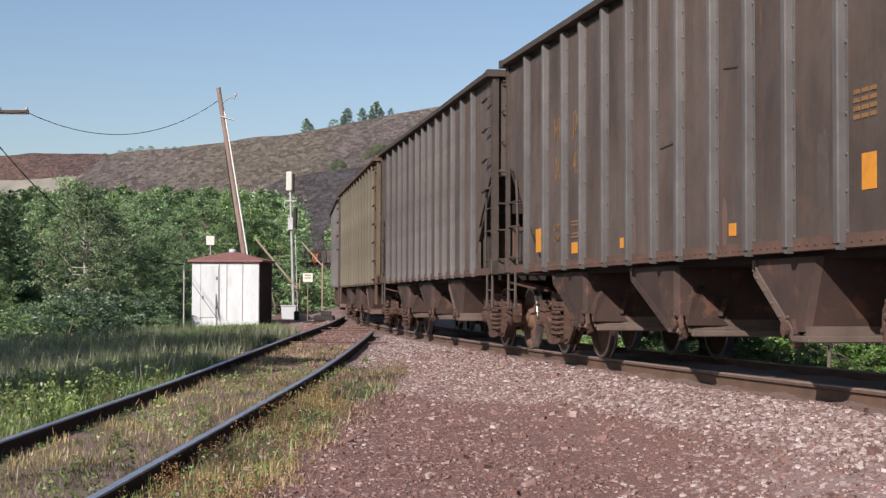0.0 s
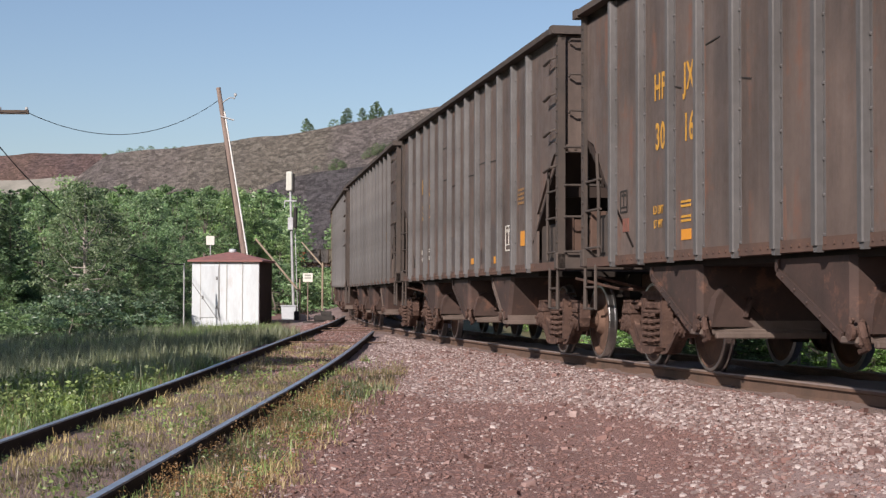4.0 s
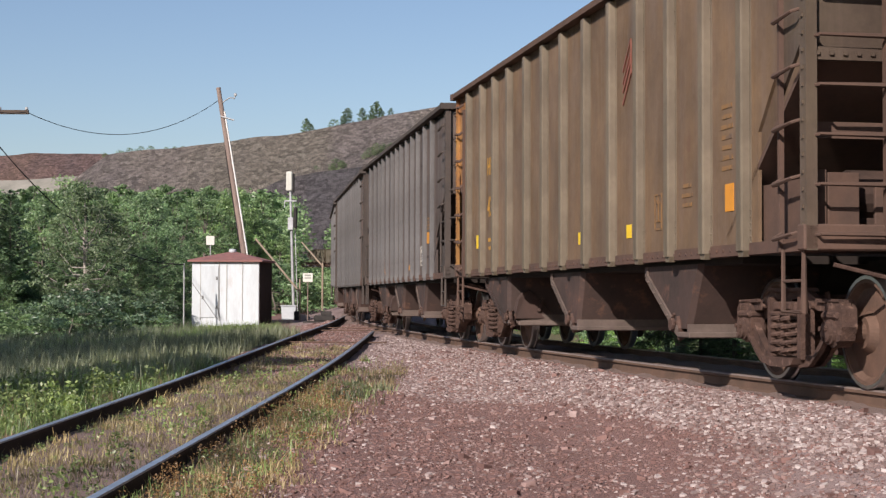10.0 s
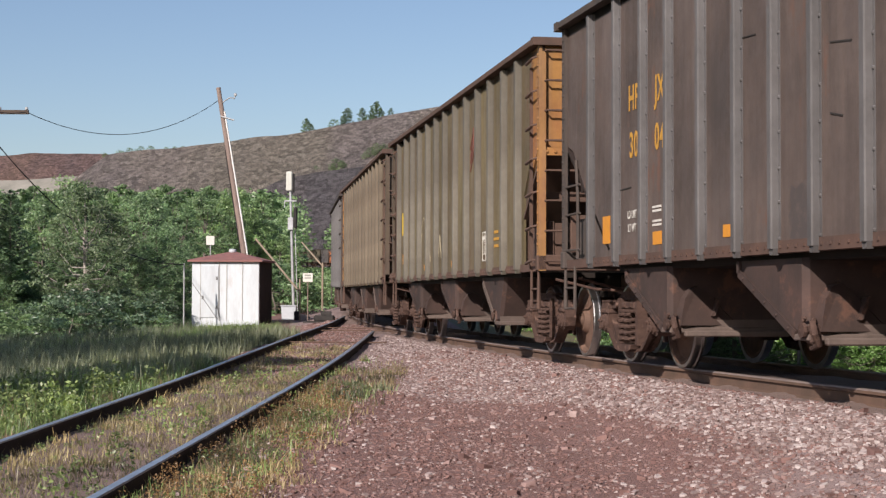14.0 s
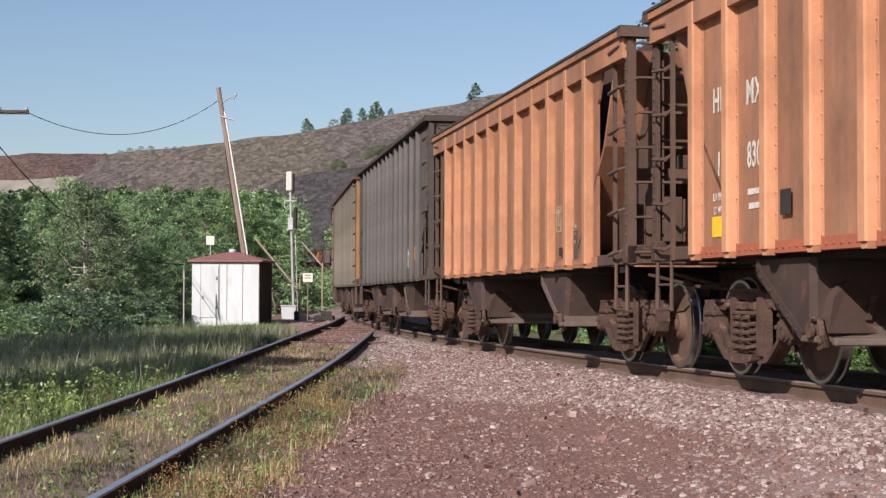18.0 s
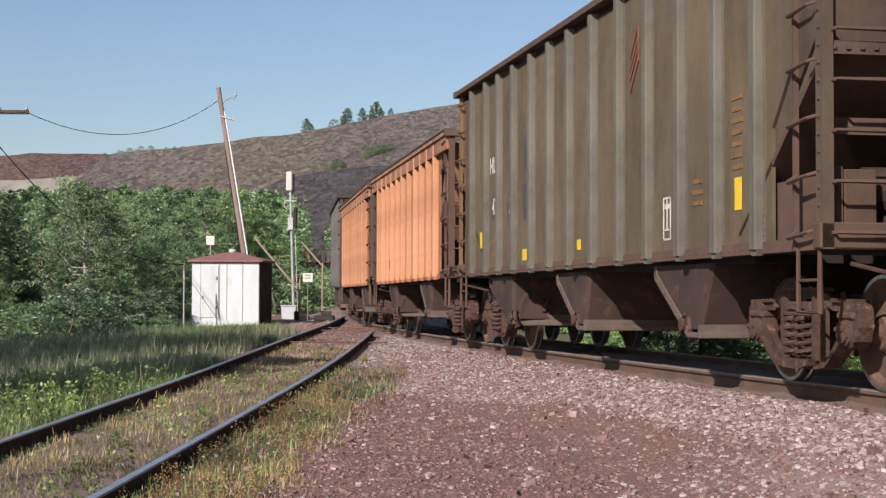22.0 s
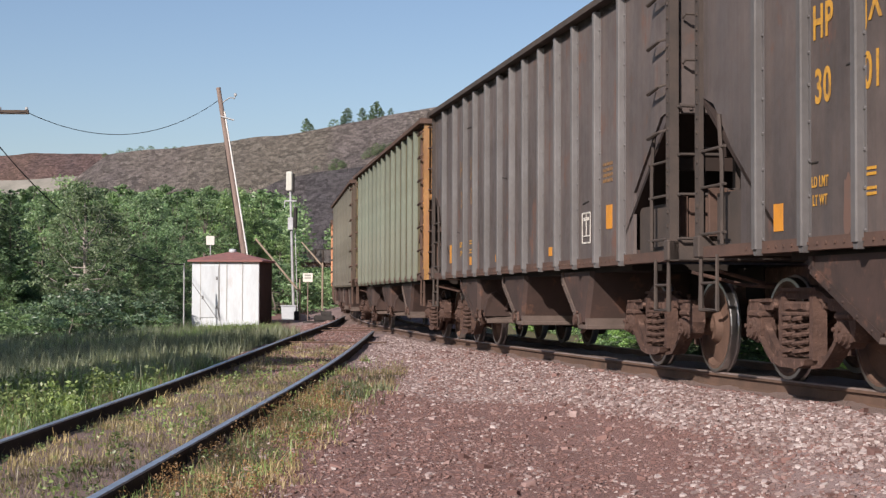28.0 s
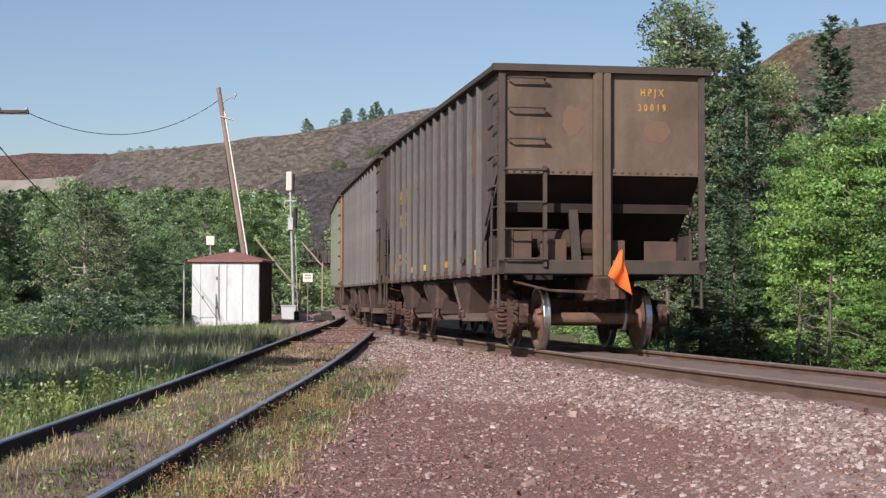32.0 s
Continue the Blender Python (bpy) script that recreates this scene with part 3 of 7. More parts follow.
def end_frame(kind, car, d, sp, paint, dark, far=False):
    """Everything at one end of the car; d is 1 in front, -1 behind."""
    e, top, sill, half = end_y(sp, d), sp["top"], sp["sill"], sp["half"]
    tag = sp["tag"] + ("f" if d > 0 else "b")
    open_z = {"grey": 2.50, "olive": 2.55, "orange": 3.55}[kind]

    def wall():
        s = Shape()
        if kind == "orange":
            # the end sheet leans in from the top, deep behind the ladders
            s.add([(-half, e - d * 0.50, top - 0.15), (half, e - d * 0.50, top - 0.15), (half, e - d * 1.0, 2.4), (-half, e - d * 1.0, 2.4), (half, e - d * 2.1, 1.3), (-half, e - d * 2.1, 1.3),
                   (-half, e - d * 0.56, top - 0.15), (half, e - d * 0.56, top - 0.15), (half, e - d * 1.06, 2.4), (-half, e - d * 1.06, 2.4), (half, e - d * 2.16, 1.3), (-half, e - d * 2.16, 1.3)],
                  [(0, 1, 2, 3), (3, 2, 4, 5), (6, 9, 8, 7), (9, 11, 10, 8), (0, 6, 7, 1), (5, 4, 10, 11), (0, 3, 9, 6), (3, 5, 11, 9), (1, 7, 8, 2), (2, 8, 10, 4)])
        else:
            s.box(-half, half, e - d * 0.09, e - d * 0.06, open_z, top - 0.05)
            s.box(-half, half, e - d * 0.06, e - d * 0.02, open_z, open_z + 0.10)
            for k in range(26):
                xx = -half + 0.06 + k * (2 * half - 0.12) / 25
                s.box(xx - 0.015, xx + 0.015, e - d * 0.02, e - d * 0.0, open_z + 0.035, open_z + 0.065)
        return s
    part("end_sheet", wall, paint, car, key=tag + "wall")

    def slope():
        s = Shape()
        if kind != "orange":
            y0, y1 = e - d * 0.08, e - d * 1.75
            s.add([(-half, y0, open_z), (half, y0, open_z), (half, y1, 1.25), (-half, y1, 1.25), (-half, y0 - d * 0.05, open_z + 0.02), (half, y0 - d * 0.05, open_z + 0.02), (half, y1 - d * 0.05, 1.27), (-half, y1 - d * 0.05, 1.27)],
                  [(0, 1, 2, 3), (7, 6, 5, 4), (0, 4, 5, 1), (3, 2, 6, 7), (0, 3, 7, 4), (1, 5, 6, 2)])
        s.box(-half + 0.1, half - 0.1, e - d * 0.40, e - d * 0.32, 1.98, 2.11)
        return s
    # on grey cars the recess's shade is painted into the sheet's colour
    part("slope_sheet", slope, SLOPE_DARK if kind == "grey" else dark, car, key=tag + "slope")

    def sill_bar():
        s = Shape()
        s.box(-half - 0.06, half + 0.06, e - d * 0.14, e, sill, sill + 0.20, c=0.012)
        s.box(-half, half, e - d * 1.3, e - d * 0.14, sill + 0.02, sill + 0.06)
        return s
    for k, (x, w, z) in enumerate(((-1.36, 0.09, 1.72), (-1.13, 0.13, 1.70), (-0.68, 0.19, 1.59), (0.27, 0.10, 1.58), (0.90, 0.24, 1.57))):
        part("end_plate", lambda: Shape().box(x - w, x + w, e - d * 0.20, e - d * 0.165, sill + 0.19, z, c=0.006), BROWN_TRIM, car, "dusty brown steel plate", key=tag + "plate%d" % k)
    part("end_sill", sill_bar, dark if kind != "orange" else TRUCK, car, key=tag + "sill")

    def middle_post():
        s = Shape()
        s.prism([(-0.14, e - d * 0.06), (-0.14, e + d * 0.0), (-0.10, e + d * 0.05), (-0.02, e + d * 0.05), (0.0, e + d * 0.01), (0.02, e + d * 0.05), (0.10, e + d * 0.05), (0.14, e), (0.14, e - d * 0.06)], sill - 0.02, top - 0.08, "z")
        return s
    part("centre_post", middle_post, paint, car, key=tag + "mid")
    if not far:
        part("brace", lambda: Shape().prism([(-0.38, sill + 0.1), (-0.24, sill + 0.1), (-0.30, 2.02), (-0.42, 2.02)], e - d * 0.36, e - d * 0.28, "y"), dark, car, key=tag + "brace")
    for side in (-1, 1):
        def corner_post():
            s = Shape()
            x = side * half
            s.prism([(x, e - d * 0.12), (x + side * 0.04, e - d * 0.12), (x + side * 0.04, e), (x - side * 0.05, e), (x - side * 0.05, e - d * 0.03), (x, e - d * 0.03)], sill, top - 0.06, "z")
            for k in range(20):
                z = sill + 0.2 + k * (top - sill - 0.4) / 19
                s.box(x + side * 0.035, x + side * 0.055, e - d * 0.06 - 0.014, e - d * 0.06 + 0.014, z - 0.014, z + 0.014)
            return s
        part("corner_post", corner_post, paint if kind == "olive" else dark, car, key=tag + "post%d" % side)
        if far:
            continue

        bare = kind == "grey" and side == 1 and d == -1
        xe, xi = side * half, side * (half - 0.62)
        if kind != "orange" and not bare:
            hi = 2.62 if kind == "grey" else top - 0.2
            part("ladder_stile", lambda: Shape().box(xi - 0.025, xi + 0.025, e - d * 0.02, e + d * 0.05, sill + 0.1, hi), dark, car, key=tag + "stile%d" % side)
        n = {"grey": 4, "olive": 8, "orange": 7}[kind]
        for k in range(0 if bare else n):
            z = (sill + 0.12 + k * (top - sill - 0.28) / (n - 1)) if kind != "grey" else (1.30, 1.72, 2.10, 2.56)[k]
            part("rung", lambda: Shape().tube([(xe - side * 0.04, e, 0), (xe - side * 0.04, e + d * 0.07, 0), (xi, e + d * 0.07, 0), (xi, e, 0)], 0.014), dark, car, key=tag + "rung%d" % side, at=(0, 0, z))
        if kind == "grey" and not bare:
            for z in (2.98, 3.42, 3.84):
                part("grab_iron", lambda: Shape().tube([(xe - side * 0.10, e - d * 0.02, 0), (xe - side * 0.10, e + d * 0.07, 0.02), (xi, e + d * 0.07, 0.02), (xi, e - d * 0.02, 0)], 0.014), dark, car, key=tag + "grab%d" % side, at=(0, 0, z))
        x = side * (half + 0.02)
        m = {"grey": 4, "olive": 7, "orange": 6}[kind]
        for k in range(m):
            if kind == "grey" and d == 1:
                break
            z = (2.35 + k * 0.44) if kind == "grey" else (sill + 0.15 + k * 0.43)
            y0, y1 = e - d * 0.12, e - d * 0.52
            part("side_rung", lambda: Shape().tube([(x, y0, 0), (x + side * 0.07, y0 - d * 0.04, -0.02), (x + side * 0.07, y1, -0.05), (x, y1, 0)], 0.014), dark, car, key=tag + "siderung%d" % side, at=(0, 0, z))
        if kind == "grey":
            part("side_rail", lambda: Shape().tube([(x, e - d * 0.55, 2.34), (x, e - d * 0.62, 1.9), (x, e - d * 0.62, 1.2)], 0.02), dark, car, key=tag + "siderail%d" % side)
            for z in (1.30, 1.72, 2.05):
                part("side_rung", lambda: Shape().tube([(x, e - d * 0.04, 0), (x, e - d * 0.7, 0)], 0.014), dark, car, key=tag + "siderungb%d" % side, at=(0, 0, z))
        else:
            part("side_stile", lambda: Shape().box(x - 0.02, x + 0.02, e - d * 0.56, e - d * 0.52, sill, top - 0.3), dark, car, key=tag + "sidestile%d" % side)
        part("stirrup", lambda: Shape().tube([(x, e - d * 0.10, sill + 0.02), (x, e - d * 0.10, 0.62), (x, e - d * 0.50, 0.62), (x, e - d * 0.50, sill + 0.02)], 0.017)
             .tube([(x, e - d * 0.10, 0.86), (x, e - d * 0.50, 0.86)], 0.013), dark, car, key=tag + "stirrup%d" % side)

    def coupler():
        s = Shape()
        s.box(-0.16, 0.16, e - d * 1.2, e + d * 0.10, 0.70, 1.06, c=0.02)
        s.box(-0.075, 0.075, e + d * 0.10, e + d * 0.42, 0.80, 0.96, c=0.02)
        s.prism([(-0.17, e + d * 0.34), (0.14, e + d * 0.36), (0.18, e + d * 0.52), (0.06, e + d * 0.60), (-0.03, e + d * 0.50), (-0.18, e + d * 0.56)], 0.74, 1.02, "z")
        s.tube([(-1.3, e + d * 0.02, 0.98), (-0.8, e + d * 0.08, 0.86), (-0.1, e + d * 0.30, 0.82), (-0.05, e + d * 0.3, 1.0)], 0.018)
        return s
    part("coupler", coupler, TRUCK, car, key=tag + "coupler")
    if not far:
        hose = [(0.26, e + d * 0.05, 0.86), (0.28, e + d * 0.20, 0.74), (0.26, e + d * 0.30, 0.46), (0.20, e + d * 0.38, 0.30), (0.10, e + d * 0.46, 0.30)]
        part("air_hose", lambda: Shape().tube(hose, 0.025, 8), BLACK, car, key=tag + "hose")


def chute(car, sp, key, bay, y0, y1, q0, q1, sx, far):
    """One discharge chute: y0 to y1 along its top, q0 to q1 along its outlet; sx is its side of the car."""
    z1, z0, xo, xi = 1.05, sp["outlet"][bay], 1.385, 0.18

    def body():
        s = Shape()
        knee = z1 - 0.10
        ring = [(y0, z1), (y0, knee), (q0, z0), (q1, z0), (y1, z1)]
        n = len(ring)
        soft = 0.05
        v = [(sx * xi, y, z) for y, z in ring] + [(sx * (xo - soft), y, z) for y, z in ring]
        # the outer wall, drawn in at its rear edge to a rounded corner
        v += [(sx * xo, y + (soft if i >= 3 else 0), z) for i, (y, z) in enumerate(ring)]
        f = [tuple(range(n)), tuple(range(3 * n - 1, 2 * n - 1, -1))]
        for a in (0, n):
            f += [(a + i, a + (i + 1) % n, a + n + (i + 1) % n, a + n + i) for i in range(n)]
        return s.add(v, f)
    b = part("hopper_chute", body, HOPPER, car, "dark brown sloped discharge chute", key=key + "chute%d" % sx)

    def lip():
        s = Shape()
        s.box(sx * (xi + 0.02), sx * (xo + 0.02), q1 - 0.10, q0 + 0.03, z0 - 0.085, z0 - 0.03, c=0.01)
        s.box(sx * (xi + 0.02), sx * (xo + 0.005), q1 - 0.065, q1 - 0.012, z0 - 0.032, z0 + 0.045)
        return s
    part("chute_lip", lip, CHUTE_LIP, b, "dusty pale lip", key=key + "lip%d" % sx)

    def flange():
        s = Shape()
        line = [(y0, z1), (y0, z1 - 0.10), (q0, z0 - 0.04)]
        for (ya, za), (yb, zb) in zip(line, line[1:]):
            d = Vector((yb - ya, zb - za)).normalized()
            u = Vector((-d.y, d.x)) * 0.035
            s.prism([(ya + u.x, za + u.y), (yb + u.x, zb + u.y), (yb - u.x, zb - u.y), (ya - u.x, za - u.y)], sx * (xo + 0.002), sx * (xo + 0.022))
            for k in range(5):
                y, z = ya + (yb - ya) * (k + 0.5) / 5, za + (zb - za) * (k + 0.5) / 5
                if Vector((yb - ya, zb - za)).length > 0.3:
                    s.rod((sx * (xo + 0.02), y, z), (sx * (xo + 0.036), y, z), 0.016, 6, 0.01)
        return s
    part("flange", flange, CHUTE_LIP if bay == "b" else HOPPER, b, "pale riveted edge", key=key + "flange%d" % sx)
    if far:
        return

    def latch():
        s = Shape()
        x, yy = sx * (xo - 0.05), (q1 - 0.06 if bay == "a" else q0 + 0.10)
        s.rod((x - 0.10, yy, 0.48), (x + 0.10, yy, 0.48), 0.04, 10)
        s.rod((x + sx * 0.08, yy, 0.48), (x + sx * 0.11, yy, 0.48), 0.062, 10)
        s.box(x - 0.05, x + 0.05, yy - 0.055, yy + 0.055, 0.37, 0.53, c=0.02)
        s.tube([(x, yy, 0.56), (x + sx * 0.05, yy - 0.09, 0.54), (x + sx * 0.05, yy - 0.13, 0.45), (x, yy - 0.09, 0.37), (x, yy + 0.04, 0.34)], 0.024)
        s.tube([(x + sx * 0.06, yy + 0.02, 0.58), (x + sx * 0.06, yy + 0.09, 0.52), (x + sx * 0.05, yy + 0.08, 0.40)], 0.016)
        return s
    part("gate_latch", latch, TRUCK, b, key=key + "latch%d" % sx)
    if bay == "a":
        def hood():
            # arched bracket on the upright rear wall, deeper towards its foot
            s = Shape()
            low = [(1.32, z0), (1.30, 0.60), (1.26, 0.74), (1.19, 0.83), (1.10, 0.86), (1.02, 0.82), (0.93, 0.72), (0.66, z0)]
            deep = [0.15, 0.13, 0.10, 0.06, 0.035, 0.03, 0.03, 0.03]
            n = len(low)
            v = [(sx * a, y1, z) for a, z in low] + [(sx * (a * 0.96 + 0.04), y1 - k, z - 0.01) for (a, z), k in zip(low, deep)]
            return s.add(v, [tuple(range(n)), tuple(range(2 * n - 1, n - 1, -1))] + [(i, i + n, (i + 1) % n + n, (i + 1) % n) for i in range(n)])
        part("gate_bracket", hood, HOPPER, b, "arched steel bracket", key=key + "hood%d" % sx)
        part("rib", lambda: Shape().prism([(sx * 0.90, 0.74), (sx * 0.87, 0.745), (sx * 0.94, 0.56), (sx * 0.98, 0.56)], y1 - 0.10, y1 + 0.01, "y"), HOPPER, b, key=key + "rib%d" % sx)
        part("gate_beam", lambda: Shape().box(sx * xi, sx * (xo - 0.12), y1 - 0.16, y1 - 0.09, 0.36, 0.42, c=0.012), CHUTE_LIP, b, "dusty pinkish beam", key=key + "beam%d" % sx)


def hopper_car(kind, paint, post_paint, dark, rows, label, group="cars of the train", far=False, ends=None, change=None, key=None):
    """One open-top hopper car with its trucks. rows: distance of the car's middle along the line, over time."""
    sp = dict(SPECS[kind], **(change or {}))
    ln, top, sill, half = sp["length"], sp["top"], sp["sill"], sp["half"]
    car = thing("hopper_car", Matrix(), label, "railway car", group)
    h = ln / 2
    hf, hb = end_y(sp, 1), end_y(sp, -1)
    for side in (-1, 1):
        def sheet():
            s = Shape()
            x0, x1 = side * half, side * (half - 0.03)
            a, b = sill + 0.02, top - 0.06
            if kind == "grey":
                poly = [(hb + 1.28, a), (hf - 1.0, a), (hf - 1.0, 1.82), (hf - 0.36, 2.46), (hf - 0.05, 2.56), (hf - 0.05, b), (hb + 0.05, b), (hb + 0.05, 2.56), (hb + 0.40, 2.50), (hb + 1.28, 1.82)]
            elif kind == "olive":
                poly = [(hb + 1.06, a), (hf - 0.86, a), (hf - 0.86, 2.1), (hf - 0.62, 2.6), (hf - 0.62, b), (hb + 0.62, b), (hb + 0.62, 2.6), (hb + 1.06, 2.1)]
            else:
                poly = [(hb + 1.30, a), (hf - 1.02, a), (hf - 1.02, b), (hb + 1.0, b), (hb + 1.25, 2.95), (hb + 1.30, 2.9)]
            return s.prism(poly, x0, x1)
        part("side_sheet", sheet, paint, car, key="%ssheet%d" % (sp["tag"], side))
        if kind != "orange":
            for d, b0, b1 in ((1, hf - 0.98, hf - 0.30), (-1, hb + 0.30, hb + 1.26)):
                def corner_panel():
                    s = Shape().box(side * (half - 0.10), side * (half - 0.06), b0, b1, sill + 0.05, 1.66)
                    return s.box(side * (half - 0.11), side * (half - 0.02), b0, b1, sill + 0.04, sill + 0.10)
                part("corner_panel", corner_panel, dark, car, "dusty brown plate behind the ladder", key="%scpanel%d%d" % (sp["tag"], side, d))
        if kind == "olive":
            for d in (-1, 1):
                part("end_panel", lambda: Shape().prism([(end_y(sp, d) - d * 0.625, 2.3), (end_y(sp, d) - d * 0.1, 2.8), (end_y(sp, d) - d * 0.1, top - 0.08), (end_y(sp, d) - d * 0.625, top - 0.08)], side * half, side * (half - 0.03)), (ends or {}).get(d, paint), car, key="%spanel%d%d" % (sp["tag"], side, d))

        def chord():
            s = Shape()
            x = side * half
            s.box(x - side * 0.04, x + side * 0.12, hb - 0.02, hf + 0.02, top - 0.07, top)
            s.box(x - side * 0.04, x + side * 0.0, hb, hf, top - 0.16, top - 0.07)
            return s
        if kind == "orange":
            part("fascia", lambda: Shape().box(side * (half - 0.02), side * (half + 0.085), hb + 0.05, hf - 0.05, top - 0.30, top - 0.072), paint, car, key="%sfascia%d" % (sp["tag"], side))
            for d in (-1, 1):
                part("end_bulkhead", lambda: Shape().box(side * (half - 0.42), side * (half - 0.38), end_y(sp, d) - d * 0.22, end_y(sp, d) - d * (4.4 if d < 0 else 1.6), sill + 0.06, top - 0.04), dark, car, "brown recessed end plate", key="%sbulk%d%d" % (sp["tag"], side, d))
            part("top_cap", lambda: Shape().box(side * (half - 0.06), side * (half + 0.135), hb - 0.02, hf + 0.02, top + 0.002, top + 0.03), DARK_TRIM, car, "black top edge", key="%scap%d" % (sp["tag"], side))
        part("top_chord", chord, paint if kind == "orange" else dark, car, key="%schord%d" % (sp["tag"], side))

        def sill_beam():
            s = Shape()
            x = side * half
            s.box(x - side * 0.10, x + side * 0.014, hb + (1.28 if kind == "orange" else 0.1), hf - (1.0 if kind == "orange" else 0.1), sill, sill + 0.10)
            for k in range(70):
                y = hb + 1.34 + k * (hf - hb - 2.5) / 69
                s.box(x + side * 0.014, x + side * 0.026, y - 0.012, y + 0.012, sill + 0.04, sill + 0.064)
            return s
        if kind == "orange":
            for d in (-1, 1):
                part("sill_end", lambda: Shape().box(side * (half - 0.12), side * (half + 0.01), end_y(sp, d) - d * 0.08, end_y(sp, d) - d * (1.275 if d < 0 else 0.995), sill, sill + 0.12, c=0.008), dark, car, "brown end of the sill", key="%ssillend%d%d" % (sp["tag"], side, d))
        part("side_sill", sill_beam, SILL_RUST if kind != "orange" else ORANGE_SILL if key == "I" else paint, car, key="%sside_sill%d" % (sp["tag"], side))
        for back in sp["posts"]:
            y = h - back
            part("side_post", lambda: post_shape(kind, 0, sill, top, half) if side == -1 else flip(post_shape(kind, 0, sill, top, half)), post_paint, car, key="%spost%d" % (sp["tag"], side), at=(0, y, 0))
    for d in (-1, 1):
        end_frame(kind, car, d, sp, (ends or {}).get(d, paint), dark, far)
        part("end_chord", lambda: Shape().box(-half - 0.13, half + 0.13, end_y(sp, d) - d * 0.10, end_y(sp, d) + d * 0.05, top - 0.09, top + 0.01), dark, car, key="%sendchord%d" % (sp["tag"], d))
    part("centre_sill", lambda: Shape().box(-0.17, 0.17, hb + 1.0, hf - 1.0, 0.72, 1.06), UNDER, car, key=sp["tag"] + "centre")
    for n, (bay, b0, b1, o0, o1) in enumerate(sp["bays"]):
        for sx in (-1, 1):
            chute(car, sp, "%s%d%s" % (sp["tag"], n, bay), bay, h - b0, h - b1, h - o0, h - o1, sx, far)
    # sheet coloured as dark as the shade beneath the body
    part("under_sheet", lambda: Shape().box(-1.34, 1.34, hb + 1.75, hf - 1.75, 1.03, 1.10), UNDER, car, "underside sheet with its shade in the colour", key=sp["tag"] + "under")
    if not far:
        part("brake_cylinder", lambda: Shape().rod((-0.95, hb + 0.52, 1.55), (0.05, hb + 0.52, 1.55), 0.20, 16).box(-0.9, 0.0, hb + 0.35, hb + 0.75, sill + 0.06, 1.36), STEEL_DUST, car, key=sp["tag"] + "brake")
    for back in sp["trucks"]:
        bogie(car, h - back, rows, far)
    CARS.append((car, rows))
    return car


CARS, BOGIES, TURNING = [], [], []


def run(t):
    """Metres that the train has gone by t seconds, slowing a little."""
    return 6.116 * t - 0.014 * t * t


def motions():
    times = [0.5 * k for k in range(65)]
    fine = [0.1 * k for k in range(321)]

    def car_pose(mid, half):
        a, b = on_line(mid - half), on_line(mid + half)
        d = (b - a).normalized()
        side = d.cross(Vector((0, 0, 1))).normalized()
        m = Matrix((side, d, side.cross(d))).transposed().to_4x4()
        m.translation = (a + b) / 2
        return m
    for car, (mid, half) in CARS:
        walk(car, [(t, car_pose(mid + run(t), half)) for t in times])
    for b, y, (mid, half) in BOGIES:
        rows = []
        for t in times:
            s = mid + run(t)
            base = car_pose(s, half).inverted()
            c, q = on_line(s + y), (on_line(s + y + 0.889) - on_line(s + y - 0.889)).normalized()
            q = base.to_3x3() @ q
            c = base @ c
            rows.append((t, Matrix.Translation((c.x, y, c.z)) @ Matrix.Rotation(math.atan2(-q.x, q.y), 4, "Z")))
        walk(b, rows)
    turns = {}
    for w, _ in TURNING:
        at = w.matrix_basis.copy()
        walk(w, [(t, at @ Matrix.Rotation(-run(t) / 0.457, 4, "X")) for t in fine])

# ---------------------------------------------------------------- the train
CHUTE_LIP = plain("dusty_chute_lip", (0.15, 0.115, 0.10), (0.10, 0.078, 0.068), 4.0, 0.85)
HOPPER = plain("hopper_chute_steel", (0.080, 0.052, 0.045), (0.046, 0.035, 0.032), 1.6, 0.65, 0.0, 0.25, spots=(0.125, 0.070, 0.053))
# steel darkened in its colour to stand for shade in the end recess
SLOPE_DARK = plain("shade_dark_slope_steel", (0.043, 0.031, 0.027), (0.029, 0.023, 0.021), 2.0, 0.75)
DARK_TRIM = plain("dark_weathered_trim", (0.060, 0.052, 0.048), (0.088, 0.070, 0.061), 3.0, 0.75, 0.0, 0.2)
BROWN_TRIM = plain("brown_weathered_trim", (0.12, 0.075, 0.058), (0.085, 0.058, 0.048), 3.0, 0.8, 0.0, 0.2)
SILL_RUST = plain("rusty_side_sill", (0.135, 0.082, 0.064), (0.090, 0.062, 0.053), 2.5, 0.75, 0.0, 0.2)
ORANGE_SILL = plain("red_orange_sill", (0.42, 0.13, 0.075), (0.30, 0.11, 0.07), 3.0, 0.7, 0.0, 0.2)


def grey_paint(k):
    # the two cars at the tail are a cooler grey
    g = ((0.104, 0.087, 0.083), (0.080, 0.068, 0.066)) if k > 10 else ((0.113, 0.086, 0.075), (0.084, 0.066, 0.059))
    return (car_paint("weathered_grey_brown", g[0], g[1], (0.14, 0.075, 0.055), 0.66 + 0.1 * (k % 3), 0.45),
            car_paint("grey_post_paint", (0.140, 0.137, 0.139), (0.112, 0.106, 0.105), (0.11, 0.078, 0.065), 0.3, 0.35, dust=(0.085, 0.075, 0.07)))


def colour_paint(name, a, b, pa, pb, rust, amount):
    return car_paint(name, a, b, rust, amount, 0.55), car_paint(name + "_posts", pa, pb, rust, amount * 0.6, 0.4)


